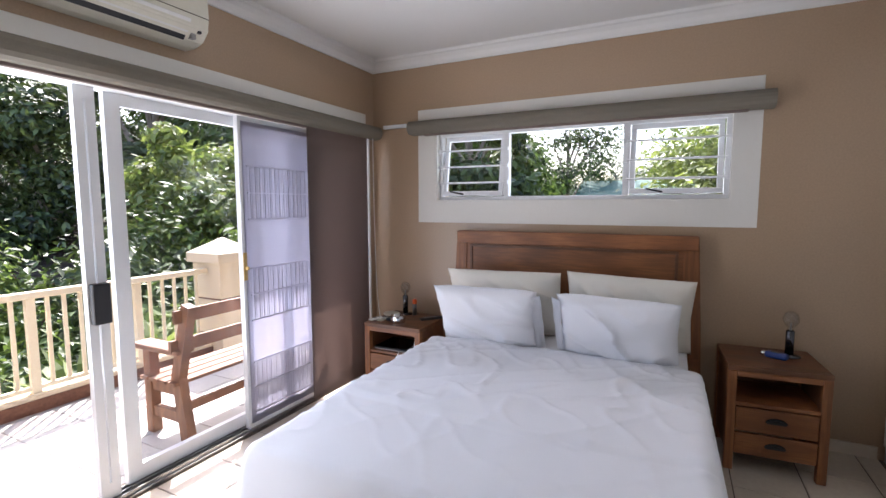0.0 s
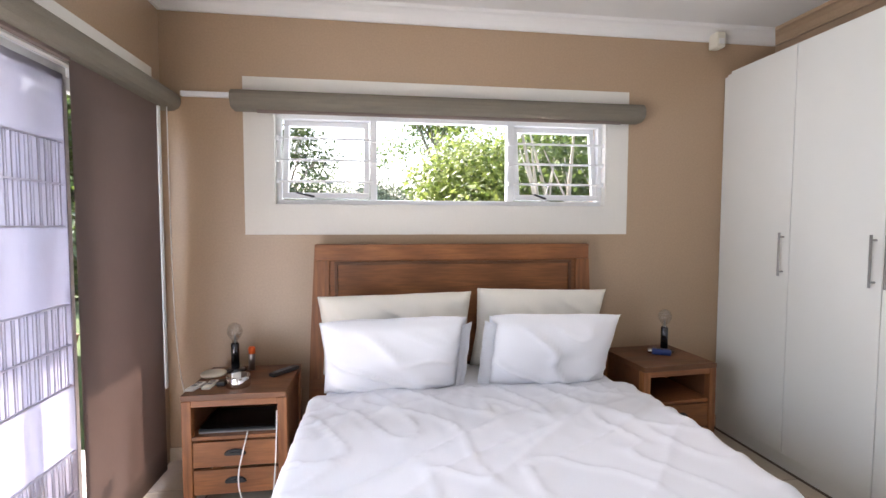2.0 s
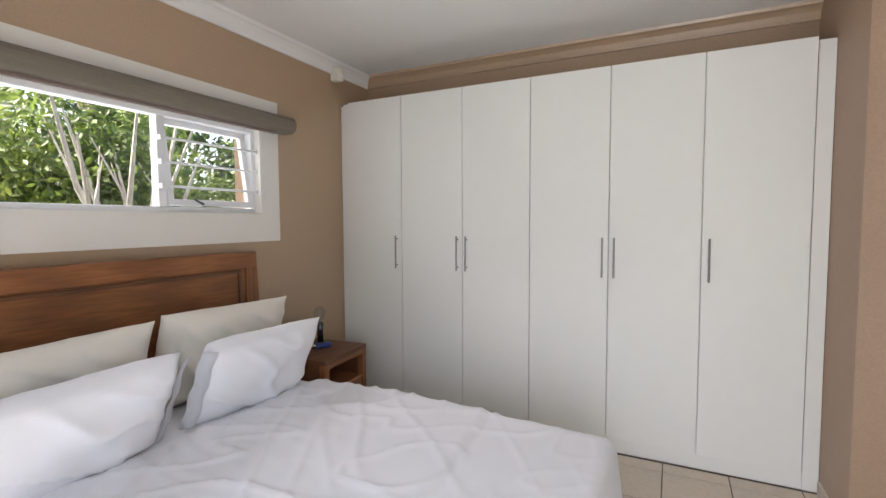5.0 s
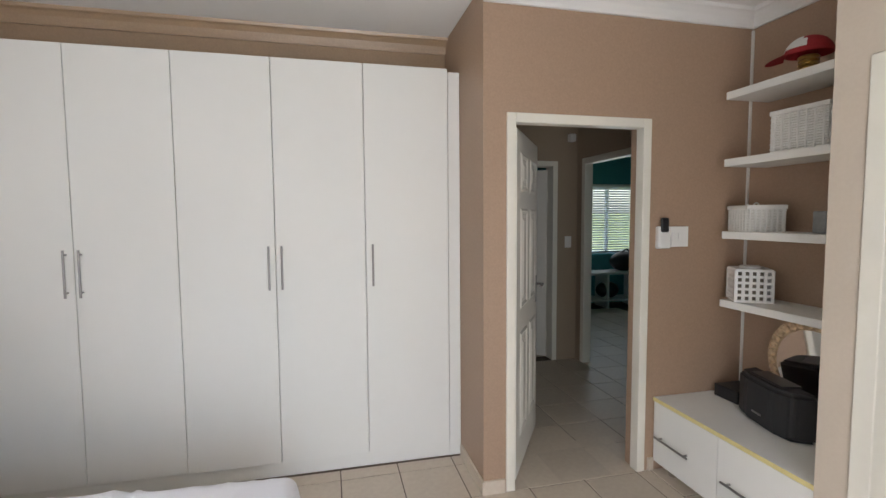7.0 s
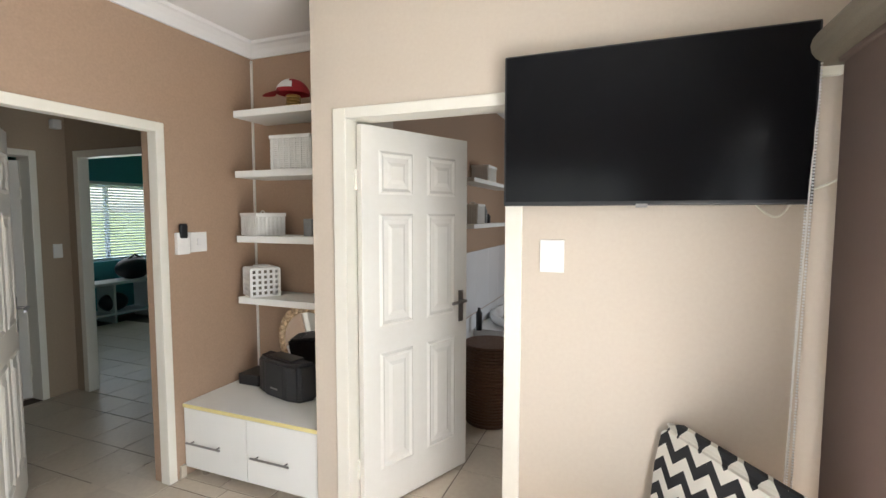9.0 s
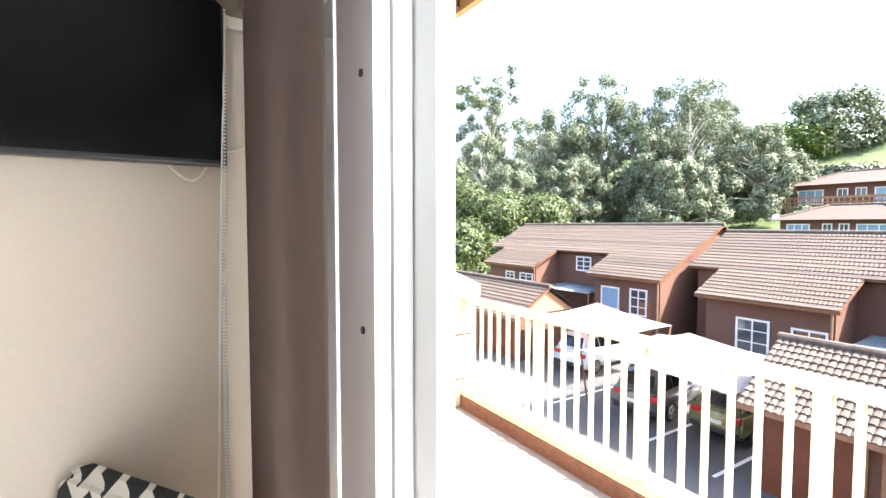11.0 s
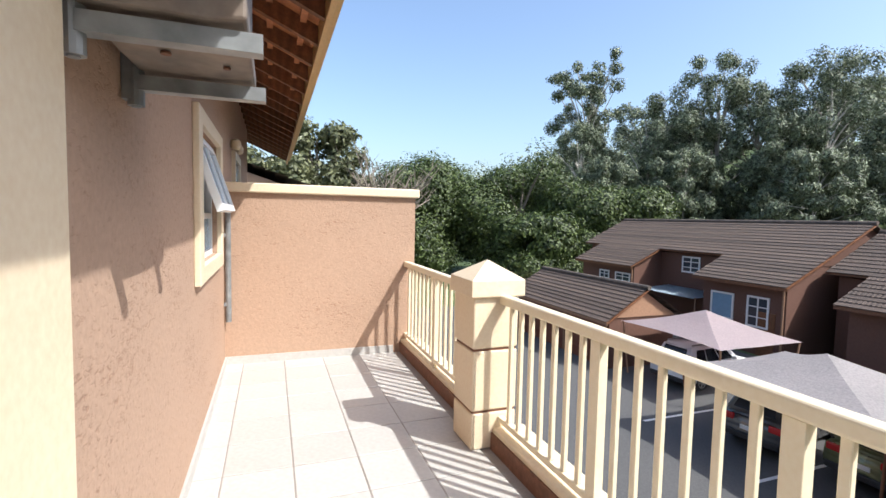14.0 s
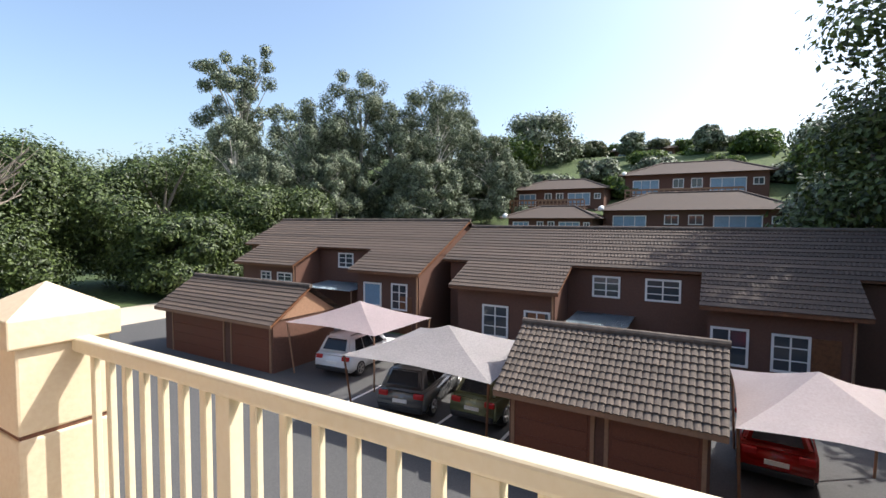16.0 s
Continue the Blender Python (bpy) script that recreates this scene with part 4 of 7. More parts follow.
railing(-7.86, -6.053, [-6.95], "short cream steel railing by the balcony end wall")
railing(-5.769, -0.345, [-4.92 + 0.776 * k for k in range(6)], "long cream steel balcony railing with square balusters")

# outdoor unit of the air conditioner on its wall brackets
ou = thing("air_conditioner_outdoor_unit", pose(-0.2, -4.72, 1.69), "weathered outdoor air-conditioning unit on steel brackets", "air conditioner")
part("casing", cut_box(-0.335, -0.05, -0.30, 0.27, 0.045, 0.60, 0.015), M_RUST, ou)
tray = cut_box(-0.345, -0.04, -0.31, 0.28, 0.0, 0.05, 0.008)
bmesh.ops.subdivide_edges(tray, edges=tray.edges[:], cuts=3, use_grid_fill=True)
for v in tray.verts:
    v.co.z += 0.007 * noise.noise(v.co * 9.0)
part("base_tray", tray, M_RUST, ou, "dented rust-stained base tray")
for x, y, r in ((-0.10, 0.12, 0.022), (-0.15, 0.02, 0.012), (-0.28, -0.05, 0.009)):
    dh = bmesh.new()
    tube(dh, (x, y, -0.010), (x, y, -0.004), r, n=16)
    part("drain_hole", dh, M_JOINT, ou, "rusty drain hole")
for k in range(7):
    part("grille_slot", cut_box(-0.31 + k * 0.033, -0.29 + k * 0.033, 0.266, 0.274, 0.09, 0.5, 0.003), M_BLACK, ou, "dark grille slot")
for y in (-0.215, 0.235):
    channel = [(y - 0.022, -0.012), (y - 0.022, -0.052), (y + 0.022, -0.052), (y + 0.022, -0.012), (y + 0.017, -0.012), (y + 0.017, -0.047), (y - 0.017, -0.047), (y - 0.017, -0.012)]
    br = part("bracket", polyprism(bmesh.new(), channel, (-0.375, -0.04), "x"), M_GREY, ou, "galvanised steel channel bracket")
    part("wall_plate", cut_box(-0.038, 0.0, y - 0.02, y + 0.02, -0.08, 0.28, 0.002), M_GREY, br)
    bt = bmesh.new()
    tube(bt, (-0.032, y, -0.095), (-0.032, y, 0.03), 0.022)
    tube(bt, (-0.032, y, -0.099), (-0.032, y, -0.094), 0.012)
    part("tube_foot", bt, M_GREY, br)

# eaves
eav = thing("eaves", pose(0, 0, 0), "dark timber rafters under a tiled roof edge", "eaves", kind="structure")
SL = 0.45


def slope_z(x, base=2.52):
    return base + (x + 0.77) * SL


rf = bmesh.new()
polyprism(rf, [(-0.95, slope_z(-0.95) + 0.03), (4.6, slope_z(4.6) + 0.03), (4.6, slope_z(4.6) + 0.14), (-0.95, slope_z(-0.95) + 0.14)], (-14.0, 1.6), "y")
part("roof_deck", rf, M_SOFFIT, eav, "orange-brown underside boards")
raf = bmesh.new()
polyprism(raf, [(-0.87, slope_z(-0.87) - 0.09), (0.1, slope_z(0.1) - 0.09), (0.1, slope_z(0.1) + 0.028), (-0.87, slope_z(-0.87) + 0.028)], (-0.024, 0.024), "y")
raf_me = mesh_of("rafter", raf, M_RAFTER)
for k in range(34):
    o = new("rafter", raf_me)
    o.parent, o.location = eav, (0, 0.75 - 0.43 * k, 0)
for k in range(4):
    part("batten", cut_box(-0.80 + k * 0.2, -0.76 + k * 0.2, -14, 1.6, slope_z(-0.78 + k * 0.2) - 0.005, slope_z(-0.78 + k * 0.2) + 0.03), M_SOFFIT, eav)
part("fascia", cut_box(-0.905, -0.872, -14, 1.6, 2.37, 2.52, 0.004), M_GUTTER, eav, "tan painted fascia board")
part("gutter_lip", cut_box(-0.965, -0.905, -14, 1.6, 2.46, 2.545, 0.012), M_GUTTER, eav)
structure("wall_house_back", boxes((4.36, 4.5, -3.3, 0.25, -5, 4.6), (-0.2, 4.5, 0.25, 0.3, 2.73, 4.5)), M_PEACH, "peach plaster back of the house")
for y in (-8.4, -8.0):
    ln = bmesh.new()
    lathe(ln, [(0.03, 0), (0.05, 0.02), (0.052, 0.07), (0.03, 0.10)], 16, (-0.25, y - 0.6, 1.95))
    solo("wall_lamp", ln, M_CREAMPAINT, "small cream bulkhead lamp under the eaves", "lamp", smooth=True)

# wooden bench on the balcony
bench = thing("bench", pose(-0.53, -1.0, BZ), "weathered wooden garden bench with plank arms", "bench")
for s in (-1, 1):
    y = s * 0.62
    part("leg", cut_box(-0.235, -0.165, y - 0.035, y + 0.035, 0, 0.585, 0.006), M_CHAIRWOOD, bench)
    bl = bmesh.new()
    polyprism(bl, [(0.12, 0.0), (0.20, 0.0), (0.13, 0.42), (0.26, 0.90), (0.19, 0.92), (0.05, 0.42)], (y - 0.03, y + 0.03), "y")
    part("back_post", bl, M_CHAIRWOOD, bench)
    part("arm", cut_box(-0.31, 0.16, y - 0.07, y + 0.07, 0.586, 0.622, 0.01), M_CHAIRWOOD, bench)
    part("rail", cut_box(-0.165, 0.13, y - 0.022, y + 0.022, 0.30, 0.375, 0.004), M_CHAIRWOOD, bench)
    part("rail", cut_box(-0.165, 0.13, y - 0.022, y + 0.022, 0.12, 0.19, 0.004), M_CHAIRWOOD, bench)
for k in range(4):
    part("seat_slat", cut_box(-0.24 + k * 0.095, -0.16 + k * 0.095, -0.68, 0.68, 0.378, 0.402, 0.004), M_CHAIRWOOD, bench)
for z, x in ((0.60, 0.135), (0.80, 0.19)):
    part("back_slat", cut_box(x - 0.02, x + 0.005, -0.70, 0.70, z, z + 0.085, 0.004), M_CHAIRWOOD, bench)
part("stretcher", cut_box(-0.03, 0.01, -0.60, 0.60, 0.13, 0.185, 0.004), M_CHAIRWOOD, bench)


# ---- the land ----
GZ = -4.9


def ground_z(x, y):
    def ss(a, b, v):
        v = max(0.0, min(1.0, (v - a) / (b - a)))
        return v * v * (3 - 2 * v)
    z = GZ
    z += min(18.0, max(0.0, 0.31 * (-x - 34.0)))
    z += 7 * ss(80, 150, math.hypot(x, y))
    z = z * (1 - ss(0.4, 3.0, y) * ss(-12, -2, x)) + (0.2 + 0.04 * max(0, y)) * ss(0.4, 3.0, y) * ss(-12, -2, x)
    z += 3.0 * ss(2, 8, y) * ss(-30, -10, x) * (1 - ss(-12, -2, x))
    return z


def land():
    bm = bmesh.new()
    xs = [-1500, -400, -200] + [-150 + 4 * i for i in range(36)] + [-7, -5, -3.5, -2.03, 0, 2, 5, 8.3, 12, 20, 40, 80, 150, 400, 1500]
    ys = [-1500, -400, -160] + [-120 + 5 * i for i in range(24)] + [0.3, 0.6, 1, 1.5, 2, 2.6, 3.2, 4, 6, 9, 14, 20, 30, 45, 70, 110, 160, 400, 1500]
    g = [[bm.verts.new((x, y, ground_z(x, y))) for y in ys] for x in xs]
    for i in range(len(xs) - 1):
        for j in range(len(ys) - 1):
            bm.faces.new((g[i][j], g[i + 1][j], g[i + 1][j + 1], g[i][j + 1]))
    return bm


structure("ground", land(), M_GRASS, "rough green ground rising to wooded hills", "ground")
structure("road", boxes((-22.0, -2.4, -34.0, 1.2, GZ - 0.1, GZ + 0.02)), M_ASPH, "dark asphalt parking court between the houses", "road")
structure("pavement", boxes((-22.0, -15.0, -40.0, -34.0, GZ - 0.1, GZ + 0.06)), M_SKIRT, "pale paved strip at the end of the court", "pavement")


# ---- tiled roofs ----
def tile_sheet(y0, y1, x_hi, z_hi, x_lo, z_lo, row=0.33, wave=0.165, amp=0.03):
    """A slope of roof tiles: overlapping rows, each rolled along its width."""
    bm = bmesh.new()
    run = Vector((x_lo - x_hi, 0, z_lo - z_hi))
    n = max(1, round(run.length / row))
    nor = Vector((-(z_lo - z_hi), 0, (x_lo - x_hi)))
    nor = (nor if nor.z > 0 else -nor).normalized()
    cols = max(2, round((y1 - y0) / wave) * 2)
    for r in range(n):
        a = Vector((x_hi, 0, z_hi)) + run * (r / n)
        b = Vector((x_hi, 0, z_hi)) + run * ((r + 1.12) / n) + nor * 0.035
        off = (r % 2) * 0.5
        rows = []
        for p, lift in ((a, 0.0), (b, 0.0), (b - nor * 0.03, 0.0)):
            rows.append([bm.verts.new(p + Vector((0, y0 + (y1 - y0) * c / cols, 0)) + nor * (amp * (0.5 + 0.5 * math.cos(math.pi * (c + off))) + lift)) for c in range(cols + 1)])
        for u, v in zip(rows, rows[1:]):
            for c in range(cols):
                bm.faces.new((u[c], u[c + 1], v[c + 1], v[c]))
    return bm


def slab(y0, y1, x_hi, z_hi, x_lo, z_lo, t=0.08):
    return polyprism(bmesh.new(), [(x_hi, z_hi - 0.01), (x_lo, z_lo - 0.01), (x_lo, z_lo - t), (x_hi, z_hi - t)], (y0, y1), "y")


def ridge(parent, x, z, y0, y1):
    n = max(1, round((y1 - y0) / 0.38))
    w = (y1 - y0) / n
    tb = bmesh.new()
    tube(tb, (0, 0, 0), (0, w + 0.03, 0.004), 0.11, 0.10, 10)
    me = mesh_of("ridge_tile", tb, M_ROOFT)
    for k in range(n):
        o = new("ridge_tile", me)
        o.parent, o.location = parent, (x, y0 + k * w, z)


def house_window(parent, x, y0, y1, z0, z1, panes=(2, 3), pane=None):
    w = part("window", frame_x(bmesh.new(), x - 0.02, x + 0.06, y0, y1, z0, z1, 0.09), M_WFRAME, parent)
    part("pane", cut_box(x - 0.01, x + 0.02, y0 + 0.09, y1 - 0.09, z0 + 0.09, z1 - 0.09), pane or M_WPANE, w)
    for i in range(1, panes[0]):
        y = y0 + (y1 - y0) * i / panes[0]
        part("glazing_bar", cut_box(x + 0.015, x + 0.045, y - 0.03, y + 0.03, z0 + 0.09, z1 - 0.09), M_WFRAME, w)
    for i in range(1, panes[1]):
        z = z0 + (z1 - z0) * i / panes[1]
        part("glazing_bar", cut_box(x + 0.016, x + 0.043, y0 + 0.09, y1 - 0.09, z - 0.022, z + 0.022), M_WFRAME, w)


def row_house(y0, y1, dz, projections, windows, tin, label):
    """A two-storey row house facing east: ridge along y, its front slope brought down over the projecting bays."""
    h = thing("row_house", pose(0, 0, dz), label, "house", "row houses across the court")
    xr, zr, xm, zm, xe, ze = -27.9, 1.05, -24.2, -0.75, -21.9, -1.85
    part("roof", tile_sheet(y0, y1, xr, zr, xm, zm), M_ROOF, h, "brown concrete tile slope")["kind"] = "stuff"
    part("roof_back", slab(y0, y1, xr, zr, -34, -1.9), M_ROOF, h)
    part("roof_deck", slab(y0, y1, xr, zr - 0.02, xm, zm - 0.02), M_RAFTER, h)
    ridge(h, xr, zr + 0.05, y0, y1)
    part("wall", boxes((-33.5, -24.6, y0 + 0.3, y1 - 0.3, GZ - dz, -0.95)), M_BRICK, h)
    gb = polyprism(bmesh.new(), [(-33.5, -1.9), (-24.6, -0.96), (xr, zr - 0.12)], (y0 + 0.3, y1 - 0.3), "y")
    part("gable", gb, M_BRICK, h)
    for a, b in projections:
        part("roof", tile_sheet(a, b, xm, zm, xe, ze), M_ROOF, h, "brown concrete tile slope")["kind"] = "stuff"
        part("roof_deck", slab(a, b, xm, zm - 0.02, xe, ze - 0.02), M_RAFTER, h)
        pw = polyprism(bmesh.new(), [(-24.6, GZ - dz), (-22.4, GZ - dz), (-22.4, ze + 0.1), (-24.6, zm + 0.02)], (a + 0.3, b - 0.3), "y")
        part("wall", pw, M_BRICK, h)
        part("fascia", cut_box(xe - 0.03, xe + 0.02, a, b, ze - 0.16, ze - 0.02), M_RAFTER, h)
        for k in range(int((b - a) / 0.6)):
            part("rafter_end", cut_box(xe - 0.4, xe - 0.03, a + 0.3 + k * 0.6, a + 0.38 + k * 0.6, ze - 0.12, ze + 0.0), M_RAFTER, h)
        dp = bmesh.new()
        tube(dp, (-22.33, b - 0.4, GZ - dz), (-22.33, b - 0.4, ze), 0.05)
        part("downpipe", dp, M_BRICKL, h)
        part("doorway", cut_box(-22.42, -22.37, b - 1.6, b - 0.75, GZ - dz, GZ - dz + 2.1), M_WOODD, h, "dark front door")
    for w in windows:
        house_window(h, *w)
    for a, b in tin:
        t = bmesh.new()
        n = round((b - a) / 0.05)
        za = [[t.verts.new((x, a + (b - a) * k / n, z + 0.02 * math.cos(math.pi * k))) for k in range(n + 1)] for x, z in ((-24.6, -3.05), (-22.3, -3.2))]
        for k in range(n):
            t.faces.new((za[0][k], za[0][k + 1], za[1][k + 1], za[1][k]))
        bmesh.ops.solidify(t, geom=t.faces[:], thickness=0.01)
        part("tin_awning", t, M_TIN, h, "blue-grey corrugated awning")
        for y in (a, b):
            pp = bmesh.new()
            tube(pp, (-22.4, y, GZ - dz), (-22.4, y, -3.15), 0.035)
            part("awning_post", pp, M_BRICKL, h)
    return h


row_house(-17.3, 12.0, 0.0, ((-15.6, -9.9), (-4.3, 0.9), (6.0, 12.0)),
          ((-22.4, -13.9, -12.5, -4.35, -2.75), (-22.4, -11.7, -10.4, -3.7, -2.85, (2, 1)), (-24.6, -9.0, -7.7, -2.25, -1.2), (-24.6, -6.6, -5.1, -2.25, -1.2),
           (-22.4, -3.9, -2.6, -4.2, -2.7, (2, 2)), (-22.4, -1.9, -0.7, -4.2, -2.75)), ((-9.7, -7.0),), "brown two-storey row house with a tiled roof")
row_house(-34.7, -17.45, 0.4, ((-32.8, -27.0), (-22.4, -17.45)),
          ((-22.4, -21.6, -20.3, -3.9, -2.55, (1, 1), M_BPANE), (-22.4, -19.6, -18.5, -4.0, -2.5), (-24.6, -25.6, -24.3, -2.1, -1.1), (-24.6, -23.2, -22.5, -2.1, -1.1),
           (-22.4, -30.6, -29.6, -3.2, -2.4), (-22.4, -29.0, -27.6, -3.2, -2.4)), ((-26.6, -22.6),), "brown two-storey row house with a tiled roof")


def garage(y0, y1, xr, xe, doors, pieces, label):
    h = thing("garage", pose(0, 0, 0), label, "garage", "garages in the court")
    zr, ze, half = -1.5, -2.82, xr - xe
    xb = xr + half
    slope = tile_sheet(y0, y1, xr, zr, xe, ze, row=0.24)
    if pieces:
        slope.free()
        run = Vector((xe - xr, 0, ze - zr))
        n, cols = 11, round((y1 - y0) / 0.32)
        w = (y1 - y0) / cols
        length = run.length / n
        tb = bmesh.new()
        prof = [(0.0, 0.0), (0.12, 0.028), (0.25, 0.034), (0.38, 0.028), (0.5, 0.0), (0.62, 0.028), (0.75, 0.034), (0.88, 0.028), (1.0, 0.0)]
        ra = [tb.verts.new((0, w * (u - 0.5), q)) for u, q in prof]
        rb = [tb.verts.new((length * 1.15, w * (u - 0.5), q + 0.038)) for u, q in prof]
        rc = [tb.verts.new((length * 1.15, w * (u - 0.5), q + 0.008)) for u, q in prof]
        for u, v in ((ra, rb), (rb, rc)):
            for k in range(len(prof) - 1):
                tb.faces.new((u[k], u[k + 1], v[k + 1], v[k]))
        tile_me = mesh_of("roof_tile", tb, M_ROOFT)
        turn = math.degrees(math.atan2(-run.z, run.x))
        rng = random.Random(5)
        roof = part("roof", slab(y0, y1, xr, zr - 0.03, xe, ze - 0.03), M_RAFTER, h)
        for r in range(n):
            for c in range(cols):
                o = new("roof_tile", tile_me)
                o.parent = roof
                p = Vector((xr, 0, zr)) + run * (r / n)
                o.matrix_basis = pose(p.x, y0 + w * (c + 0.5), p.z + rng.uniform(-0.004, 0.004), 0, turn + rng.uniform(-0.6, 0.6), rng.uniform(-0.5, 0.5))
    else:
        part("roof", slope, M_ROOF, h, "brown concrete tile slope")["kind"] = "stuff"
        part("roof_deck", slab(y0, y1, xr, zr - 0.02, xe, ze - 0.02), M_RAFTER, h)
    part("roof_back", tile_sheet(y0, y1, xr, zr, 2 * xr - xe, ze), M_ROOF, h, "brown concrete tile slope")["kind"] = "stuff"
    ridge(h, xr, zr + 0.04, y0, y1)
    xf, xk = xe - 0.35, 2 * xr - xe + 0.35
    body = boxes((xk, xf, y0 + 0.3, y1 - 0.3, GZ, ze + 0.12))
    part("wall", body, M_BRICK, h)
    part("gable", polyprism(bmesh.new(), [(xk, ze + 0.1), (xf, ze + 0.1), (xr, zr - 0.14)], (y0 + 0.25, y1 - 0.25), "y"), M_BRICKL, h)
    part("fascia", cut_box(xe - 0.02, xe + 0.025, y0, y1, ze - 0.13, ze + 0.01), M_BRICKL, h)
    for ya, yb in doors:
        fr = part("door_surround", boxes((xf, xf + 0.05, ya - 0.09, ya, GZ, GZ + 2.0), (xf, xf + 0.05, yb, yb + 0.09, GZ, GZ + 2.0), (xf, xf + 0.05, ya - 0.09, yb + 0.09, GZ + 1.91, GZ + 2.0)), M_BRICKL, h)
        dr = part("garage_door", cut_box(xf + 0.002, xf + 0.03, ya, yb, GZ + 0.02, GZ + 1.91), M_GDOOR, h)
        for k in range(4):
            part("door_slat", cut_box(xf + 0.03, xf + 0.042, ya + 0.06, yb - 0.06, GZ + 0.1 + k * 0.45, GZ + 0.5 + k * 0.45, 0.01, 1), M_GDOOR, dr)
    return h


garage(-8.45, -3.45, -13.6, -11.55, ((-8.0, -6.15), (-5.75, -3.9)), True, "brown double garage with a rolled-tile roof")
garage(-27.2, -18.9, -15.6, -13.5, ((-26.2, -22.4), (-21.8, -19.4)), False, "brown garage with two red-brown doors")


def shade_canopy(x0, x1, y0, y1, peak, z_edge, material, label):
    c = thing("shade_canopy", pose((x0 + x1) / 2, (y0 + y1) / 2, GZ), label, "carport canopy", "shade canopies over the cars")
    hx, hy, ze, zp = (x1 - x0) / 2, (y1 - y0) / 2, z_edge - GZ, peak - GZ
    bm = bmesh.new()
    n = 16
    g = []
    for i in range(n + 1):
        row = []
        for j in range(n + 1):
            u, v = -1 + 2 * i / n, -1 + 2 * j / n
            r = max(abs(u), abs(v))
            sag = 0.16 * math.sin(math.pi * (1 - r)) + 0.1 * (1 - min(abs(u), abs(v))) * r ** 3
            row.append(bm.verts.new((u * hx * (1 - 0.05 * (1 - v * v) * r), v * hy * (1 - 0.05 * (1 - u * u) * r), zp + (ze - zp) * r - sag * 0.45 + 0.1 * (1 - abs(v)) * r ** 2)))
        g.append(row)
    for i in range(n):
        for j in range(n):
            a, b, d, e = g[i][j], g[i + 1][j], g[i + 1][j + 1], g[i][j + 1]
            if i == j:
                pieces = ((a, b, d), (a, d, e))
            elif i + j == n - 1:
                pieces = ((a, b, e), (b, d, e))
            else:
                pieces = ((a, b, d, e),)
            for p in pieces:
                bm.faces.new(p)
    bmesh.ops.solidify(bm, geom=bm.faces[:], thickness=0.012)
    part("cloth", bm, material, c)
    for sx in (-1, 1):
        for sy in (-1, 1):
            pb = bmesh.new()
            tube(pb, (sx * hx * 0.86, sy * hy * 0.9, 0), (sx * hx * 0.97, sy * hy * 0.97, ze), 0.032)
            part("pole", pb, M_BRICKL if sx < 0 or material is M_SHADE else M_RAFTER, c)


shade_canopy(-18.0, -14.1, -18.8, -14.2, -1.95, -2.75, M_SHADE, "pinkish shade-cloth carport canopy on poles")
shade_canopy(-16.2, -11.7, -13.6, -8.6, -1.95, -2.75, M_SHADEG, "faded grey shade-cloth carport canopy on poles")
shade_canopy(-16.4, -11.9, -3.35, -0.1, -1.95, -2.75, M_SHADER, "faded reddish shade-cloth carport canopy on poles")


def on_face(bm, q, u0, u1, v0, v1, lift=0.008):
    """A thin panel lying on part of a four-cornered face q (corners low-low, low-high, high-high, high-low)."""
    q = [Vector(p) for p in q]
    nor = (q[1] - q[0]).cross(q[3] - q[0]).normalized()
    pts = [q[0].lerp(q[1], u).lerp(q[3].lerp(q[2], u), v) for u, v in ((u0, v0), (u1, v0), (u1, v1), (u0, v1))]
    a, b = [bm.verts.new(p - nor * 0.02) for p in pts], [bm.verts.new(p + nor * lift) for p in pts]
    bm.faces.new(b)
    for k in range(4):
        bm.faces.new((a[k], a[(k + 1) % 4], b[(k + 1) % 4], b[k]))
    return bm


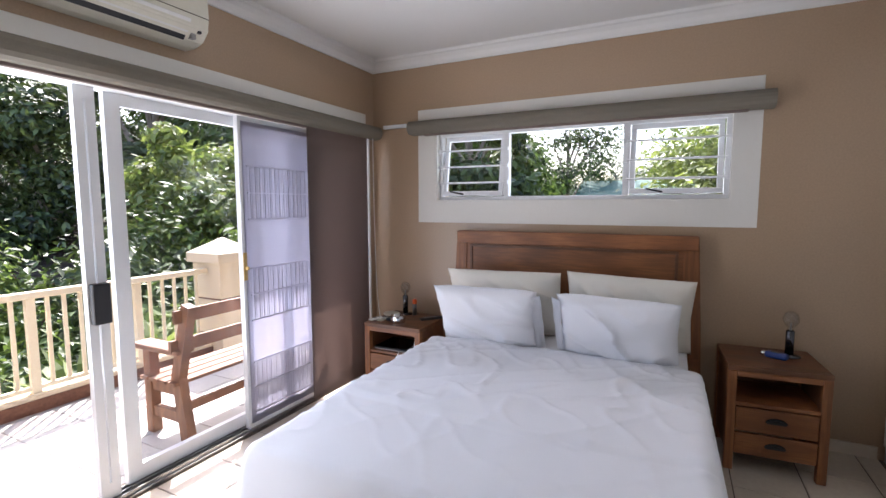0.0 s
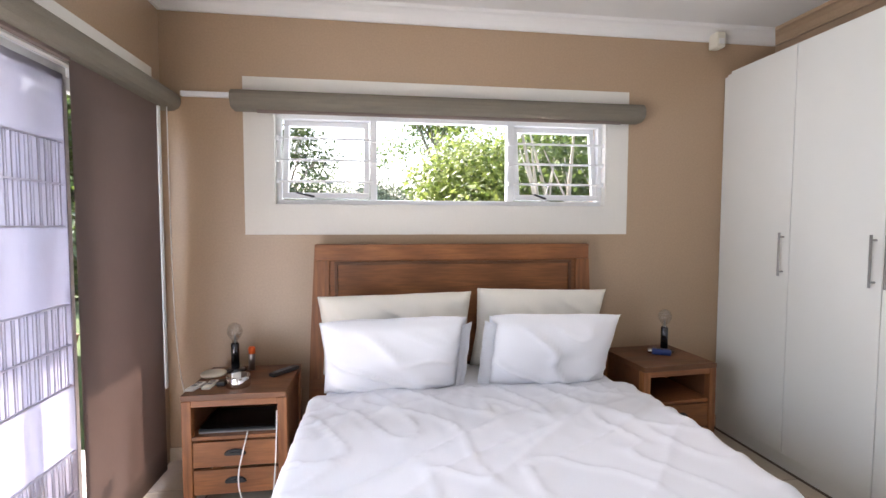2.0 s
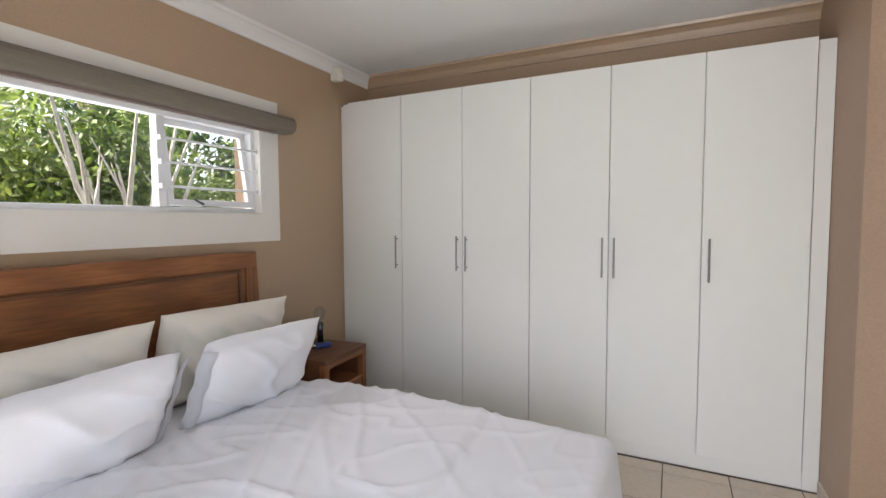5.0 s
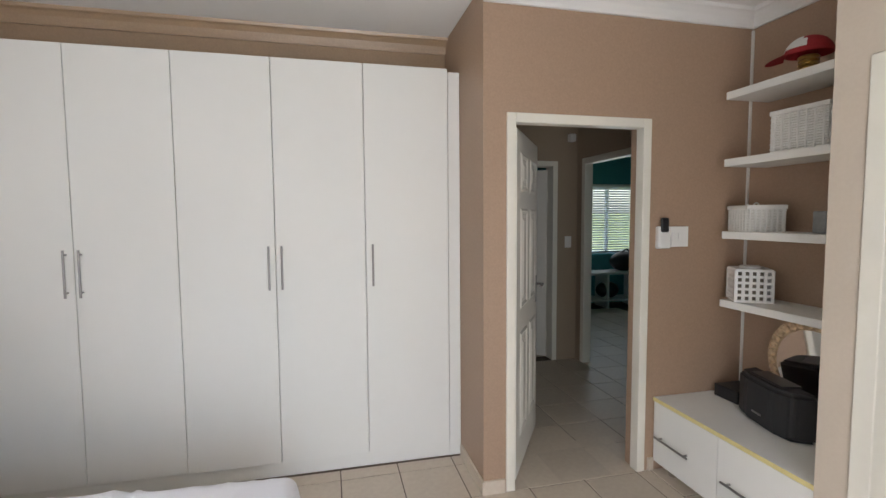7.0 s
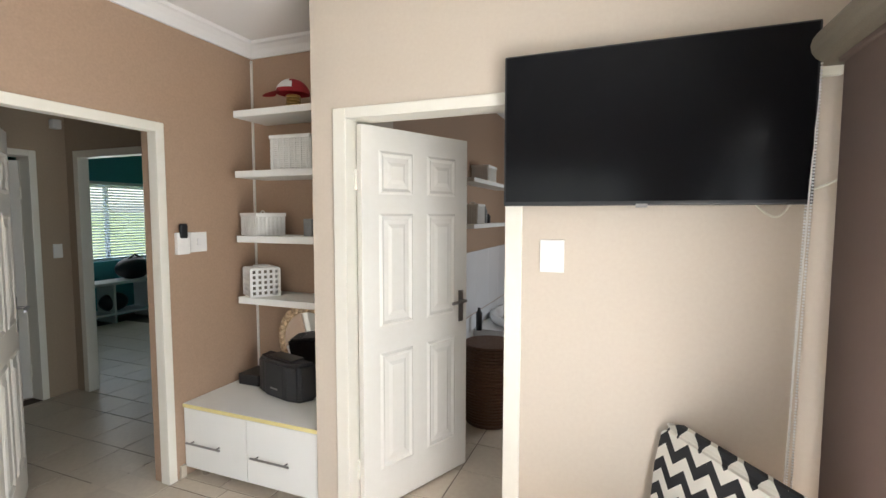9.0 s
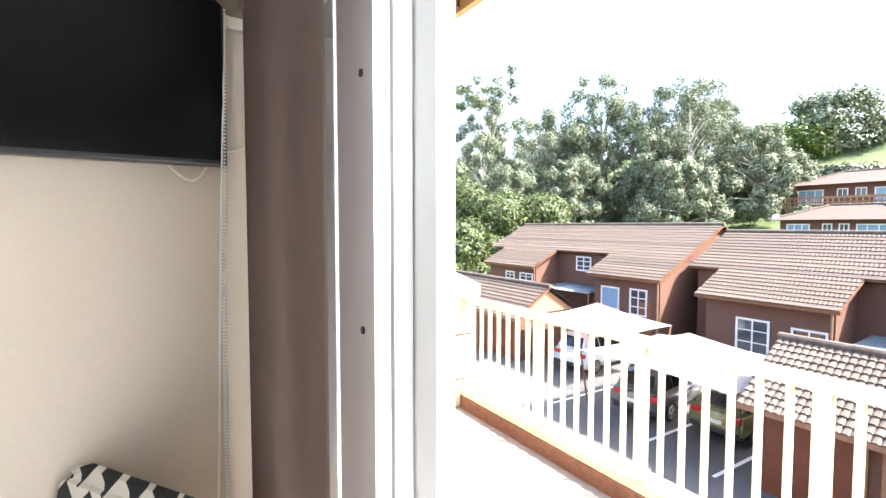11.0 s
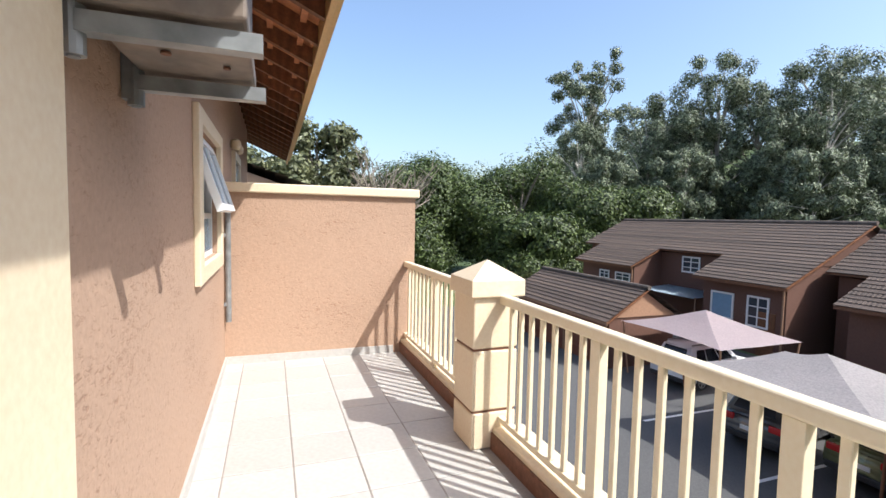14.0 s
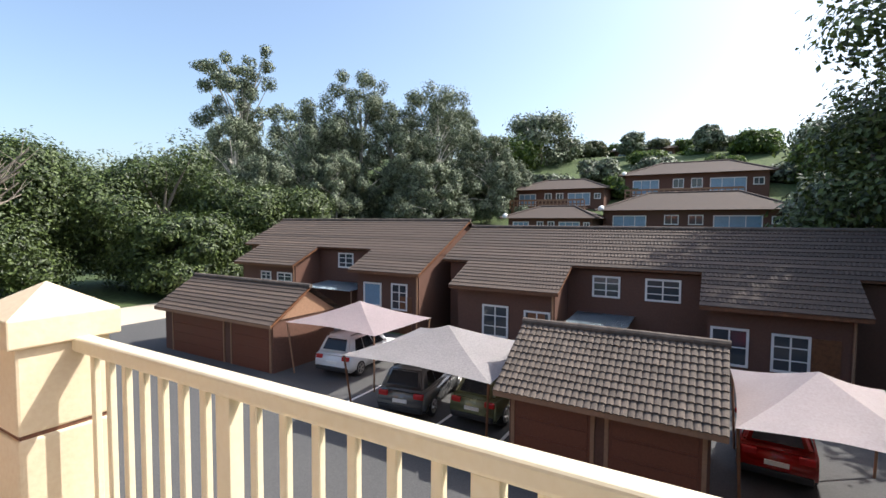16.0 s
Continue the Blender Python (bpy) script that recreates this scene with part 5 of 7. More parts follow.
def car(m, paint, label, tall=1.0, length=4.3, width=0.88):
    """A parked car, its tail towards +x."""
    c = thing("car", m, label, "car", "parked cars")
    L, W, H = length / 2, width, 1.5 * tall
    low = [(-L, 0.50), (-L + 0.10, 0.26), (L - 0.14, 0.26), (L - 0.01, 0.42), (L, 0.62), (L - 0.05, 0.86), (L - 0.12, 0.99), (-L + 1.15, 0.97), (-L + 0.5, 0.88), (-L + 0.1, 0.74)]
    bm = polyprism(bmesh.new(), low, (-W, W), "y")
    bmesh.ops.bevel(bm, geom=bm.edges[:], offset=0.10, segments=4, affect="EDGES", clamp_overlap=True)
    part("body", bm, paint, c, smooth=True)
    cab = bmesh.new()
    xa, xb, xc, xd = -L + 1.0, L - 0.10, L - 0.50, -L + 1.85
    yl, yh = W - 0.05, W - 0.24
    lo = [(xa, -yl, 0.94), (xb, -yl, 0.94), (xb, yl, 0.94), (xa, yl, 0.94)]
    hi = [(xd, -yh, H), (xc, -yh, H), (xc, yh, H), (xd, yh, H)]
    vl, vh = [cab.verts.new(p) for p in lo], [cab.verts.new(p) for p in hi]
    for i in range(4):
        cab.faces.new((vl[i], vl[(i + 1) % 4], vh[(i + 1) % 4], vh[i]))
    cab.faces.new(vh)
    cab.faces.new(vl[::-1])
    bmesh.ops.bevel(cab, geom=cab.edges[:], offset=0.09, segments=4, affect="EDGES", clamp_overlap=True)
    part("cabin", cab, paint, c, smooth=True)
    tail = (lo[1], lo[2], hi[2], hi[1])
    part("rear_window", on_face(bmesh.new(), tail, 0.13, 0.87, 0.24, 0.84), M_CARGLASS, c, "dark tinted rear window")
    part("windscreen", on_face(bmesh.new(), (lo[3], lo[0], hi[0], hi[3]), 0.08, 0.92, 0.12, 0.88), M_CARGLASS, c, "dark tinted windscreen")
    for s, q in ((-1, (lo[0], lo[1], hi[1], hi[0])), (1, (lo[2], lo[3], hi[3], hi[2]))):
        for u0, u1 in ((0.13, 0.38), (0.40, 0.64), (0.66, 0.86)):
            ua, ub = (u0, u1) if s < 0 else (1 - u1, 1 - u0)
            part("side_window", on_face(bmesh.new(), q, ua, ub, 0.14, 0.80), M_CARGLASS, c, "dark tinted side window")
        part("roof_rail", cut_box(xd + 0.15, xc - 0.1, s * (yh - 0.08) - 0.018, s * (yh - 0.08) + 0.018, H - 0.005, H + 0.05, 0.01), M_STEEL, c)
        part("tail_lamp", cut_box(L - 0.16, L - 0.025, s * (W - 0.22) - 0.15, s * (W - 0.22) + 0.17, 0.74, 0.92, 0.03), M_TAIL, c, "red tail lamp")
        part("wing_mirror", cut_box(xa + 0.5, xa + 0.62, s * (W + 0.05) - 0.09, s * (W + 0.05) + 0.09, 0.98, 1.12, 0.03), paint, c)
        for x in (-L + 0.82, L - 0.82):
            wb_ = bmesh.new()
            tube(wb_, (x, s * (W - 0.2), 0.32), (x, s * (W + 0.012), 0.32), 0.32, n=28)
            bmesh.ops.bevel(wb_, geom=[e for e in wb_.edges if len(e.link_faces) == 2 and e.calc_face_angle(0) > 1.0], offset=0.03, segments=2, affect="EDGES")
            wh = part("wheel", wb_, M_BLACKM, c)
            rm = bmesh.new()
            tube(rm, (x, s * (W + 0.005), 0.32), (x, s * (W + 0.02), 0.32), 0.05, n=12)
            for k in range(5):
                a = k * 2 * math.pi / 5
                tube(rm, (x, s * (W + 0.016), 0.32), (x + 0.19 * math.cos(a), s * (W + 0.016), 0.32 + 0.19 * math.sin(a)), 0.03, 0.035, 6)
            for k in range(20):
                a, b = k * math.pi / 10, (k + 1) * math.pi / 10
                tube(rm, (x + 0.2 * math.cos(a), s * (W + 0.014), 0.32 + 0.2 * math.sin(a)), (x + 0.2 * math.cos(b), s * (W + 0.014), 0.32 + 0.2 * math.sin(b)), 0.02, n=6)
            part("rim", rm, M_STEEL, wh)
    part("number_plate", cut_box(L - 0.03, L + 0.012, -0.24, 0.24, 0.60, 0.71, 0.004), M_WHITEPL, c)
    part("bumper", cut_box(L - 0.16, L + 0.03, -W + 0.08, W - 0.08, 0.32, 0.50, 0.04), M_BLACKM, c)


car(pose(-16.7, -17.0, GZ + 0.02, 0, 0, 6), M_CARW, "white estate car under the pink canopy", 1.08, 4.2, 0.84)
car(pose(-14.75, -12.45, GZ + 0.02, 0, 0, 9), M_CARD, "dark silver estate car under the grey canopy", 1.04, 4.1, 0.82)
car(pose(-15.1, -9.95, GZ + 0.02, 0, 0, 0), M_CARO, "olive green hatchback under the grey canopy", 0.97, 3.5, 0.77)
car(pose(-15.9, -2.3, GZ + 0.02, 0, 0, -4), M_CARR, "red hatchback under the reddish canopy", 0.97, 3.6, 0.78)
for y in (-14.6, -11.0, -8.9):
    solo("parking_line", cut_box(-16.0, -11.5, y - 0.05, y + 0.05, GZ + 0.021, GZ + 0.026), M_WFRAME, "white painted parking line on the asphalt", "road marking", "parking lines")


def hill_house(x, y, w, d, z0, h, storeys_label, deck):
    """A hipped-roof house on the hill, its front to the east."""
    o = thing("hill_house", pose(x, y, z0), storeys_label, "house", "houses on the hill")
    part("wall", boxes((-d, 0, -w / 2, w / 2, -9.0, h)), M_BRICK, o)
    bm = bmesh.new()
    e, rh = 0.7, 0.5 + w * 0.09
    lo = [bm.verts.new(p) for p in ((-d - e, -w / 2 - e, h), (e, -w / 2 - e, h), (e, w / 2 + e, h), (-d - e, w / 2 + e, h))]
    r0, r1 = bm.verts.new((-d / 2, -w / 2 + d * 0.42, h + rh)), bm.verts.new((-d / 2, w / 2 - d * 0.42, h + rh))
    for f in ((lo[0], lo[1], r0), (lo[1], lo[2], r1, r0), (lo[2], lo[3], r1), (lo[3], lo[0], r0, r1), lo[::-1]):
        bm.faces.new(f)
    part("roof", bm, M_ROOF, o, "brown hipped tile roof")
    hips = bmesh.new()
    ends = Vector((-d / 2, -w / 2 + d * 0.42, h + rh)), Vector((-d / 2, w / 2 - d * 0.42, h + rh))
    for a, b in ((Vector((e, -w / 2 - e, h)), ends[0]), (Vector((e, w / 2 + e, h)), ends[1]), ends):
        tube(hips, a, b, 0.13, n=8)
    part("hip_ridge", hips, M_ROOF, o)
    for ya, yb, za, zb, mt in ((-0.44, -0.24, 0.1, 0.78, M_BPANE), (-0.14, -0.06, 0.4, 0.8, M_WPANE), (-0.01, 0.07, 0.4, 0.8, M_WPANE), (0.12, 0.36, 0.1, 0.78, M_BPANE), (0.40, 0.47, 0.45, 0.75, M_WPANE)):
        house_window(o, 0.0, ya * w, yb * w, za * h, zb * h, (3 if mt is M_BPANE else 2, 1), mt)
    if deck:
        part("deck", boxes((0, 2.2, -w * 0.48, w * 0.34, -0.25, 0.0)), M_BRICKL, o)
        part("deck_rail", boxes((2.1, 2.2, -w * 0.48, w * 0.34, 0.75, 0.97), (2.12, 2.18, -w * 0.48, w * 0.34, 0.3, 0.42), *[(2.12, 2.18, -w * 0.48 + k * w * 0.041, -w * 0.48 + k * w * 0.041 + 0.12, 0.0, 0.8) for k in range(21)]), M_BRICKL, o)
        for k in range(4):
            part("deck_post", boxes((1.9, 2.2, -w * 0.46 + k * w * 0.26, -w * 0.46 + k * w * 0.26 + 0.4, -9, -0.25)), M_BRICKL, o)
    dsh = bmesh.new()
    lathe(dsh, [(0.02, 0), (0.16, 0.02), (0.28, 0.06), (0.285, 0.075)], 18)
    part("satellite_dish", dsh, M_WHITEPL, o, "white satellite dish", smooth=True, at=pose(0.9, -w * 0.5, h + 0.2, 0, 65, 0))


hill_house(-50, -6.0, 15.5, 9, 0.4, 2.3, "brown house with a hipped roof and blue windows", False)
hill_house(-64, -6.5, 15.0, 9, 4.6, 2.8, "brown hillside house with a long railed deck", True)
hill_house(-60, -21.5, 11.5, 8, 3.4, 2.3, "brown hillside house with a railed deck", True)
hill_house(-47, -18.4, 8.6, 6, 0.3, 1.6, "small brown house with a hipped roof", False)
hill_house(-95, -16.0, 10.0, 8, 12.5, 2.6, "brown house high on the hill among trees", False)

nbr = thing("neighbour_roof", pose(0, 0, 0), "brown tiled roof of the adjoining house", "roof")
part("roof", tile_sheet(-26, -17.5, 3.0, 3.65, -1.6, 2.15), M_ROOF, nbr)["kind"] = "stuff"
part("gable_wall", polyprism(bmesh.new(), [(-1.3, -5), (6, -5), (6, 2.05), (3.0, 3.45), (-1.3, 2.05)], (-25.7, -17.8), "y"), M_PEACH, nbr)
fb = solo("garden_fence", boxes(*[(-23.0 + 0.0, -22.9, -40 + k * 1.5, -39.92 + k * 1.5, GZ, GZ + 1.5) for k in range(5)], (-22.97, -22.93, -40, -34, GZ + 1.4, GZ + 1.45), (-22.97, -22.93, -40, -34, GZ + 0.7, GZ + 0.74)), M_GREY, "grey wire fence at the end of the court", "fence")

gh = thing("green_roof_house", pose(-1.0, 44, 0.3), "light brown house with a green roof beyond the garden", "house")
part("wall", boxes((-5, 6, 0, 7, -4, 2.0)), M_BRICKL, gh)
part("roof", polyprism(bmesh.new(), [(-0.6, 1.9), (3.5, 3.6), (7.6, 1.9), (3.5, 2.2)], (-5.6, 6.6), "x"), M_GREENROOF, gh)
for x in (-3, 1, 4):
    part("window", cut_box(x - 0.6, x + 0.6, -0.03, 0.02, 0.5, 1.5), M_WPANE, gh)


# ---- trees ----
def leaf_cloud(name, blobs, count, size, material, parent, seed, slim=0.45, fill=0.74, loose=0.5, droop=0.0):
    """Small folded blades scattered through a set of clumps (x, y, z, rx, rz), thicker towards the outside of each."""
    rng = np.random.default_rng(seed)
    b = np.array(blobs, float)
    wgt = b[:, 3] ** 2 * b[:, 4] ** 0.5
    pick = rng.choice(len(b), count, p=wgt / wgt.sum())
    d = rng.normal(size=(count, 3))
    d /= np.linalg.norm(d, axis=1)[:, None]
    rad = np.clip(rng.normal(fill, 0.24 * (1.35 - fill) / 0.61, count), 0.1, 1.18)
    rad *= 1 + 0.30 * np.sin(d[:, 0] * 5 + pick) * np.sin(d[:, 2] * 6 + pick * 2)
    pos = b[pick, :3] + d * rad[:, None] * b[pick][:, [3, 3, 4]]
    up = d + rng.normal(size=(count, 3)) * loose + np.array([0, 0, 0.35 - 0.5 * droop])
    up /= np.linalg.norm(up, axis=1)[:, None]
    a = np.cross(up, rng.normal(size=(count, 3)))
    a[:, 2] -= droop
    a /= np.linalg.norm(a, axis=1)[:, None]
    c = np.cross(up, a)
    s = size * rng.uniform(0.6, 1.35, count)[:, None]
    v = np.empty((count, 4, 3))
    v[:, 0], v[:, 2] = pos - a * s, pos + a * s
    v[:, 1], v[:, 3] = pos + c * s * slim + up * s * 0.12, pos - c * s * slim + up * s * 0.12
    idx = np.arange(count * 4).reshape(count, 4)
    me = bpy.data.meshes.new(name)
    me.from_pydata(v.reshape(-1, 3).tolist(), [], idx.tolist())
    me.materials.append(material)
    ob = new(name, me)
    ob.parent = parent
    return ob


def trunk_mesh(base_r, pts, limbs, n=10):
    bm = bmesh.new()
    for k, (p, q) in enumerate(zip(pts, pts[1:])):
        r0, r1 = base_r * (1 - 0.75 * k / (len(pts) - 1)), base_r * (1 - 0.75 * (k + 1) / (len(pts) - 1))
        tube(bm, p, q, r0, r1, n)
    for p, q, r in limbs:
        m = (Vector(p) + Vector(q)) / 2 + Vector((0, 0, 0.06 * (Vector(q) - Vector(p)).length))
        tube(bm, p, m, r, r * 0.7, 7)
        tube(bm, m, q, r * 0.7, r * 0.25, 7)
    return bm


def make_tree(x, y, h, spread, leafmat, bark, label, seed, count=5000, size=0.35, kind="round", z=None):
    rng = random.Random(seed)
    z = ground_z(x, y) - 0.2 if z is None else z
    t = thing("tree", pose(x, y, z), label, "tree", "trees round the houses")
    top = Vector((rng.uniform(-0.05, 0.05) * h, rng.uniform(-0.05, 0.05) * h, h * 0.82))
    pts = [Vector((0, 0, 0)).lerp(top, k / 5) + Vector((rng.uniform(-1, 1), rng.uniform(-1, 1), 0)) * h * 0.012 * (0 < k) for k in range(6)]
    blobs, limbs = [], []
    if kind == "gum":
        heads = 74
        for k in range(heads):
            f = 0.06 + 0.92 * (k / (heads - 1)) ** 0.8
            girth = 1.0 - 0.58 * max(0.0, f - 0.55) / 0.45
            r = spread * rng.uniform(0.10, 0.19) * (1.12 - 0.25 * f)
            a, o = k * 2.4 + rng.uniform(-0.5, 0.5), spread * girth * math.sqrt(rng.uniform(0.10, 1.0))
            c = Vector((o * math.cos(a), o * math.sin(a), h * f - r * 0.5 - 0.10 * o + rng.uniform(-0.5, 0.5)))
            blobs.append((c.x, c.y, max(c.z, r), r, r * rng.uniform(0.75, 1.35)))
            if k % 3 == 1:
                i = min(4, int(f * 0.8 * 5))
                limbs.append((pts[i].lerp(pts[i + 1], 0.3), c, h * 0.006))
    elif kind == "sparse":
        for k in range(46):
            f = 0.34 + 0.64 * (k / 45) ** 0.85
            a, o = k * 2.4 + rng.uniform(-0.5, 0.5), spread * rng.uniform(0.15, 0.95) * (0.28 + 0.78 * f)
            c = Vector((o * math.cos(a), o * math.sin(a), h * f - 0.10 * o))
            for _ in range(2):
                q = c + Vector((rng.uniform(-1, 1), rng.uniform(-1, 1), rng.uniform(-0.3, 0.3))) * spread * 0.10
                blobs.append((q.x, q.y, q.z, spread * rng.uniform(0.08, 0.16), spread * rng.uniform(0.07, 0.15)))
            limbs.append((pts[min(4, int(f * 4.4))], c, h * 0.0045))
    else:
        for k in range(40):
            r = spread * rng.uniform(0.17, 0.32) * (1.25 if kind == "dense" else 1.0)
            f = max(0.12, min(0.14 + 0.84 * rng.random(), 1 - r * 0.8 / h))
            a, o = k * 2.4, spread * rng.uniform(0.35, 0.85) * math.sqrt(max(0.08, 1 - abs(f - 0.42) * 1.5))
            c = Vector((o * math.cos(a), o * math.sin(a), h * f))
            blobs.append((c.x, c.y, c.z, r, r * 0.78))
            if k % 3 == 0:
                limbs.append((pts[min(4, int(f * 4))], c, h * 0.012))
    part("trunk", trunk_mesh(h * (0.014 if kind == "gum" else 0.022), pts, limbs), bark, t)
    leaf_cloud("crown", blobs, count, size, leafmat, t, seed, fill=0.9 if kind in ("gum", "sparse", "dense") else 0.8, loose=0.34 if kind in ("gum", "sparse", "dense") else 0.42,
               droop=0.4 if kind in ("gum", "sparse") else 0.0, slim=0.36 if kind == "gum" else 0.5)
    return t


GUM = "tall dark green gum tree with a ragged crown"
make_tree(-46, -65, 26.5 - ground_z(-46, -65), 7.5, M_LEAF_EUC, M_BARKP, "tall gum tree with a sparse flat-topped crown and pale limbs", 21, 26000, 0.17, "sparse")
for i, (x, y, top, s) in enumerate(((-40, -57, 15, 6.0), (-46, -52, 17.5, 6.5), (-51, -46, 22.0, 7.0), (-56, -37, 20.0, 7.5), (-54, -43, 18, 6), (-49, -48.5, 15, 6), (-57, -30, 13, 5), (-52, -38, 13, 5), (-66, -40, 19.5, 6), (-44, -44, 10, 5), (-48, -33, 9, 5), (-62, -31, 11, 5), (-38, -50, 9, 5))):
    make_tree(x, y, top - ground_z(x, y), s, M_LEAF_EUC, M_BARKP, GUM, 30 + i, 38000, 0.17, "gum")
for i, (x, y, top, s) in enumerate(((-88, -33, 22, 8.5), (-84, -38, 18, 8), (-98, -6, 14.5, 4), (-90, 1, 16.5, 4.2), (-80, 10, 15, 8), (-70, 6, 11, 4), (-100, -18, 16, 4), (-74, -15.5, 8.5, 3.5), (-56, -12.6, 3.2, 2.2), (-54, 5.5, 5.5, 3.5), (-46, 5, 6, 5), (-58, 8, 9, 6), (-72, -27, 9, 4), (-66, -14, 6.5, 2.5), (-78, -12, 11.5, 3.5), (-82, -3, 11.5, 3), (-76, -20, 11.5, 4), (-86, -14, 13.5, 3.5), (-72, 4, 9, 3), (-57, 5, 4.5, 2.2), (-104, -11, 15.5, 3.6), (-103, -24, 17, 4.5), (-96, -2, 14.5, 3), (-93, -8.5, 13, 2.8), (-100, -30, 18, 5), (-106, -15, 16, 4))):
    make_tree(x, y, top - ground_z(x, y), s, (M_LEAF_EUC, M_LEAF_MID)[i % 2], M_BARK, "dark green tree on the hill", 50 + i, 8500, 0.30, "round")
for i in range(9):
    x, y = -92 - (i % 3) * 4.5, -29 + 3.9 * i
    make_tree(x, y, (3.9, 2.9, 3.4)[i % 3] + 0.7 * math.sin(i * 2.3), 2.8, (M_LEAF_EUC, M_LEAF_DULL, M_LEAF_MID)[i % 3], M_BARK, "bushy tree on the crest of the hill", 300 + i, 6000, 0.27, "round")
for i, (x, y, h, s) in enumerate(((-26, -49, 13.6, 7.8), (-19, -54, 13.2, 7.5), (-31, -45, 10, 6), (-14, -52, 12, 6.5), (-35, -42, 9.5, 5), (-24, -42, 7, 4.5))):
    make_tree(x, y, h, s, M_LEAF_DARK, M_BARK, "broad dark green tree with dense foliage", 60 + i, 42000, 0.165, "dense")
for i, (x, y, h, s) in enumerate(((-4.6, -44, 15.6, 4.4), (-0.5, -40, 11, 5), (4, -46, 14, 6), (-7.4, -46, 10.8, 4))):
    make_tree(x, y, h, s, M_LEAF_DULL, M_BARK, "dull green tree behind the end wall", 70 + i, 9000, 0.26)
woods = tagged(new("far_woods"), "dense dark green woods on the far hills", "woods", kind="stuff")
rngw = random.Random(8)
ring = []
for k in range(170):
    a, d = math.radians(rngw.uniform(60, 275)), rngw.uniform(95, 135)
    low = 150 < math.degrees(a) < 222
    if low:
        continue
    wx, wy = d * math.cos(a), d * math.sin(a)
    r = rngw.uniform(3.5, 7)
    ring.append((wx, wy, ground_z(wx, wy) + r * 0.6, r, r * rngw.uniform(0.8, 1.3)))
leaf_cloud("foliage", ring, 110000, 0.45, M_LEAF_EUC, woods, 77)
# bare tree
bt = thing("tree", pose(-8.6, -40, GZ), "bare grey tree with thin leafless branches", "tree", "trees round the houses")
rngb = random.Random(3)
bare = bmesh.new()
tube(bare, (0, 0, 0), (0, 0, 6), 0.22, 0.15, 8)
for k in range(26):
    a, el = rngb.uniform(0, 6.28), rngb.uniform(0.5, 1.3)
    p = Vector((0, 0, rngb.uniform(4.5, 6)))
    q = p + Vector((math.cos(a) * math.cos(el), math.sin(a) * math.cos(el), math.sin(el))) * rngb.uniform(3.5, 7)
    tube(bare, p, q, 0.09, 0.03, 6)
    for j in range(13):
        s0 = p.lerp(q, rngb.uniform(0.3, 1))
        tube(bare, s0, s0 + Vector((rngb.uniform(-1, 1), rngb.uniform(-1, 1), rngb.uniform(0.2, 1.4))) * 1.3, 0.025, 0.008, 4)
part("branchwork", bare, M_BARK, bt)
# the big trees to the north-west
for i, (x, y, h, s, mt) in enumerate(((-32, 5.6, 21, 7.5, M_LEAF_DARK), (-26.5, 9.5, 13.5, 6, M_LEAF_DARK), (-20, 11, 15, 4.8, M_LEAF_DARK), (-15.5, 13, 11, 5, M_LEAF_MID), (-27, 18, 16, 7, M_LEAF_MID), (-12.5, 17, 9, 5, M_LEAF_MID), (-40, 10, 20, 8, M_LEAF_DARK), (-20, 27, 12, 7, M_LEAF_MID))):
    make_tree(x, y, h, s, mt, M_BARK, "big leafy tree beside the court", 80 + i, 23000, 0.185)
for i, (x, y, h, s) in enumerate(((-10.2, 5.6, 6.6, 2.6), (-9.0, 8.6, 6.5, 3.0))):
    make_tree(x, y, h, s, M_LEAF_LITE, M_BARK, "feathery light green tree below the balcony", 95 + i, 12000, 0.13)
# undergrowth


def shrub(x, y, z, r, h, mat_, seed, count=2600, size=0.11, label="leafy green garden shrub"):
    t = thing("shrub", pose(x, y, z), label, "shrub", "garden shrubs")
    rng = random.Random(seed)
    blobs = [(rng.uniform(-0.5, 0.5) * r, rng.uniform(-0.5, 0.5) * r, h * rng.uniform(0.3, 0.8), r * rng.uniform(0.35, 0.6), h * rng.uniform(0.2, 0.35)) for _ in range(9)]
    part("stem", trunk_mesh(0.05, [(0, 0, 0), (0.02, 0, h * 0.3), (0, 0.02, h * 0.6)], [((0, 0, h * 0.25), b[:3], 0.03) for b in blobs], 6), M_BARK, t)
    leaf_cloud("foliage", blobs, count, size, mat_, t, seed)["kind"] = "stuff"


for i, (x, y, r, top) in enumerate(((-4.2, -1.6, 1.4, -0.5), (-4.6, 0.6, 1.5, 0.2), (-6.5, -0.2, 1.7, 0.3), (-7.5, 2.2, 1.9, 1.3), (-9.8, 1.0, 1.9, 0.8), (-5.4, 3.0, 1.8, 1.2), (-11.0, 3.2, 2.2, 1.9), (-8.4, 4.6, 2.2, 2.2), (-6.4, 6.8, 2.2, 2.4), (-4.0, 5.0, 1.8, 1.6), (-13, 1.6, 1.8, 0.6))):
    gz = ground_z(x, y)
    shrub(x, y, gz, r, max(1.2, top - gz), (M_LEAF_DARK, M_LEAF_MID, M_LEAF_MID)[i % 3], 110 + i)


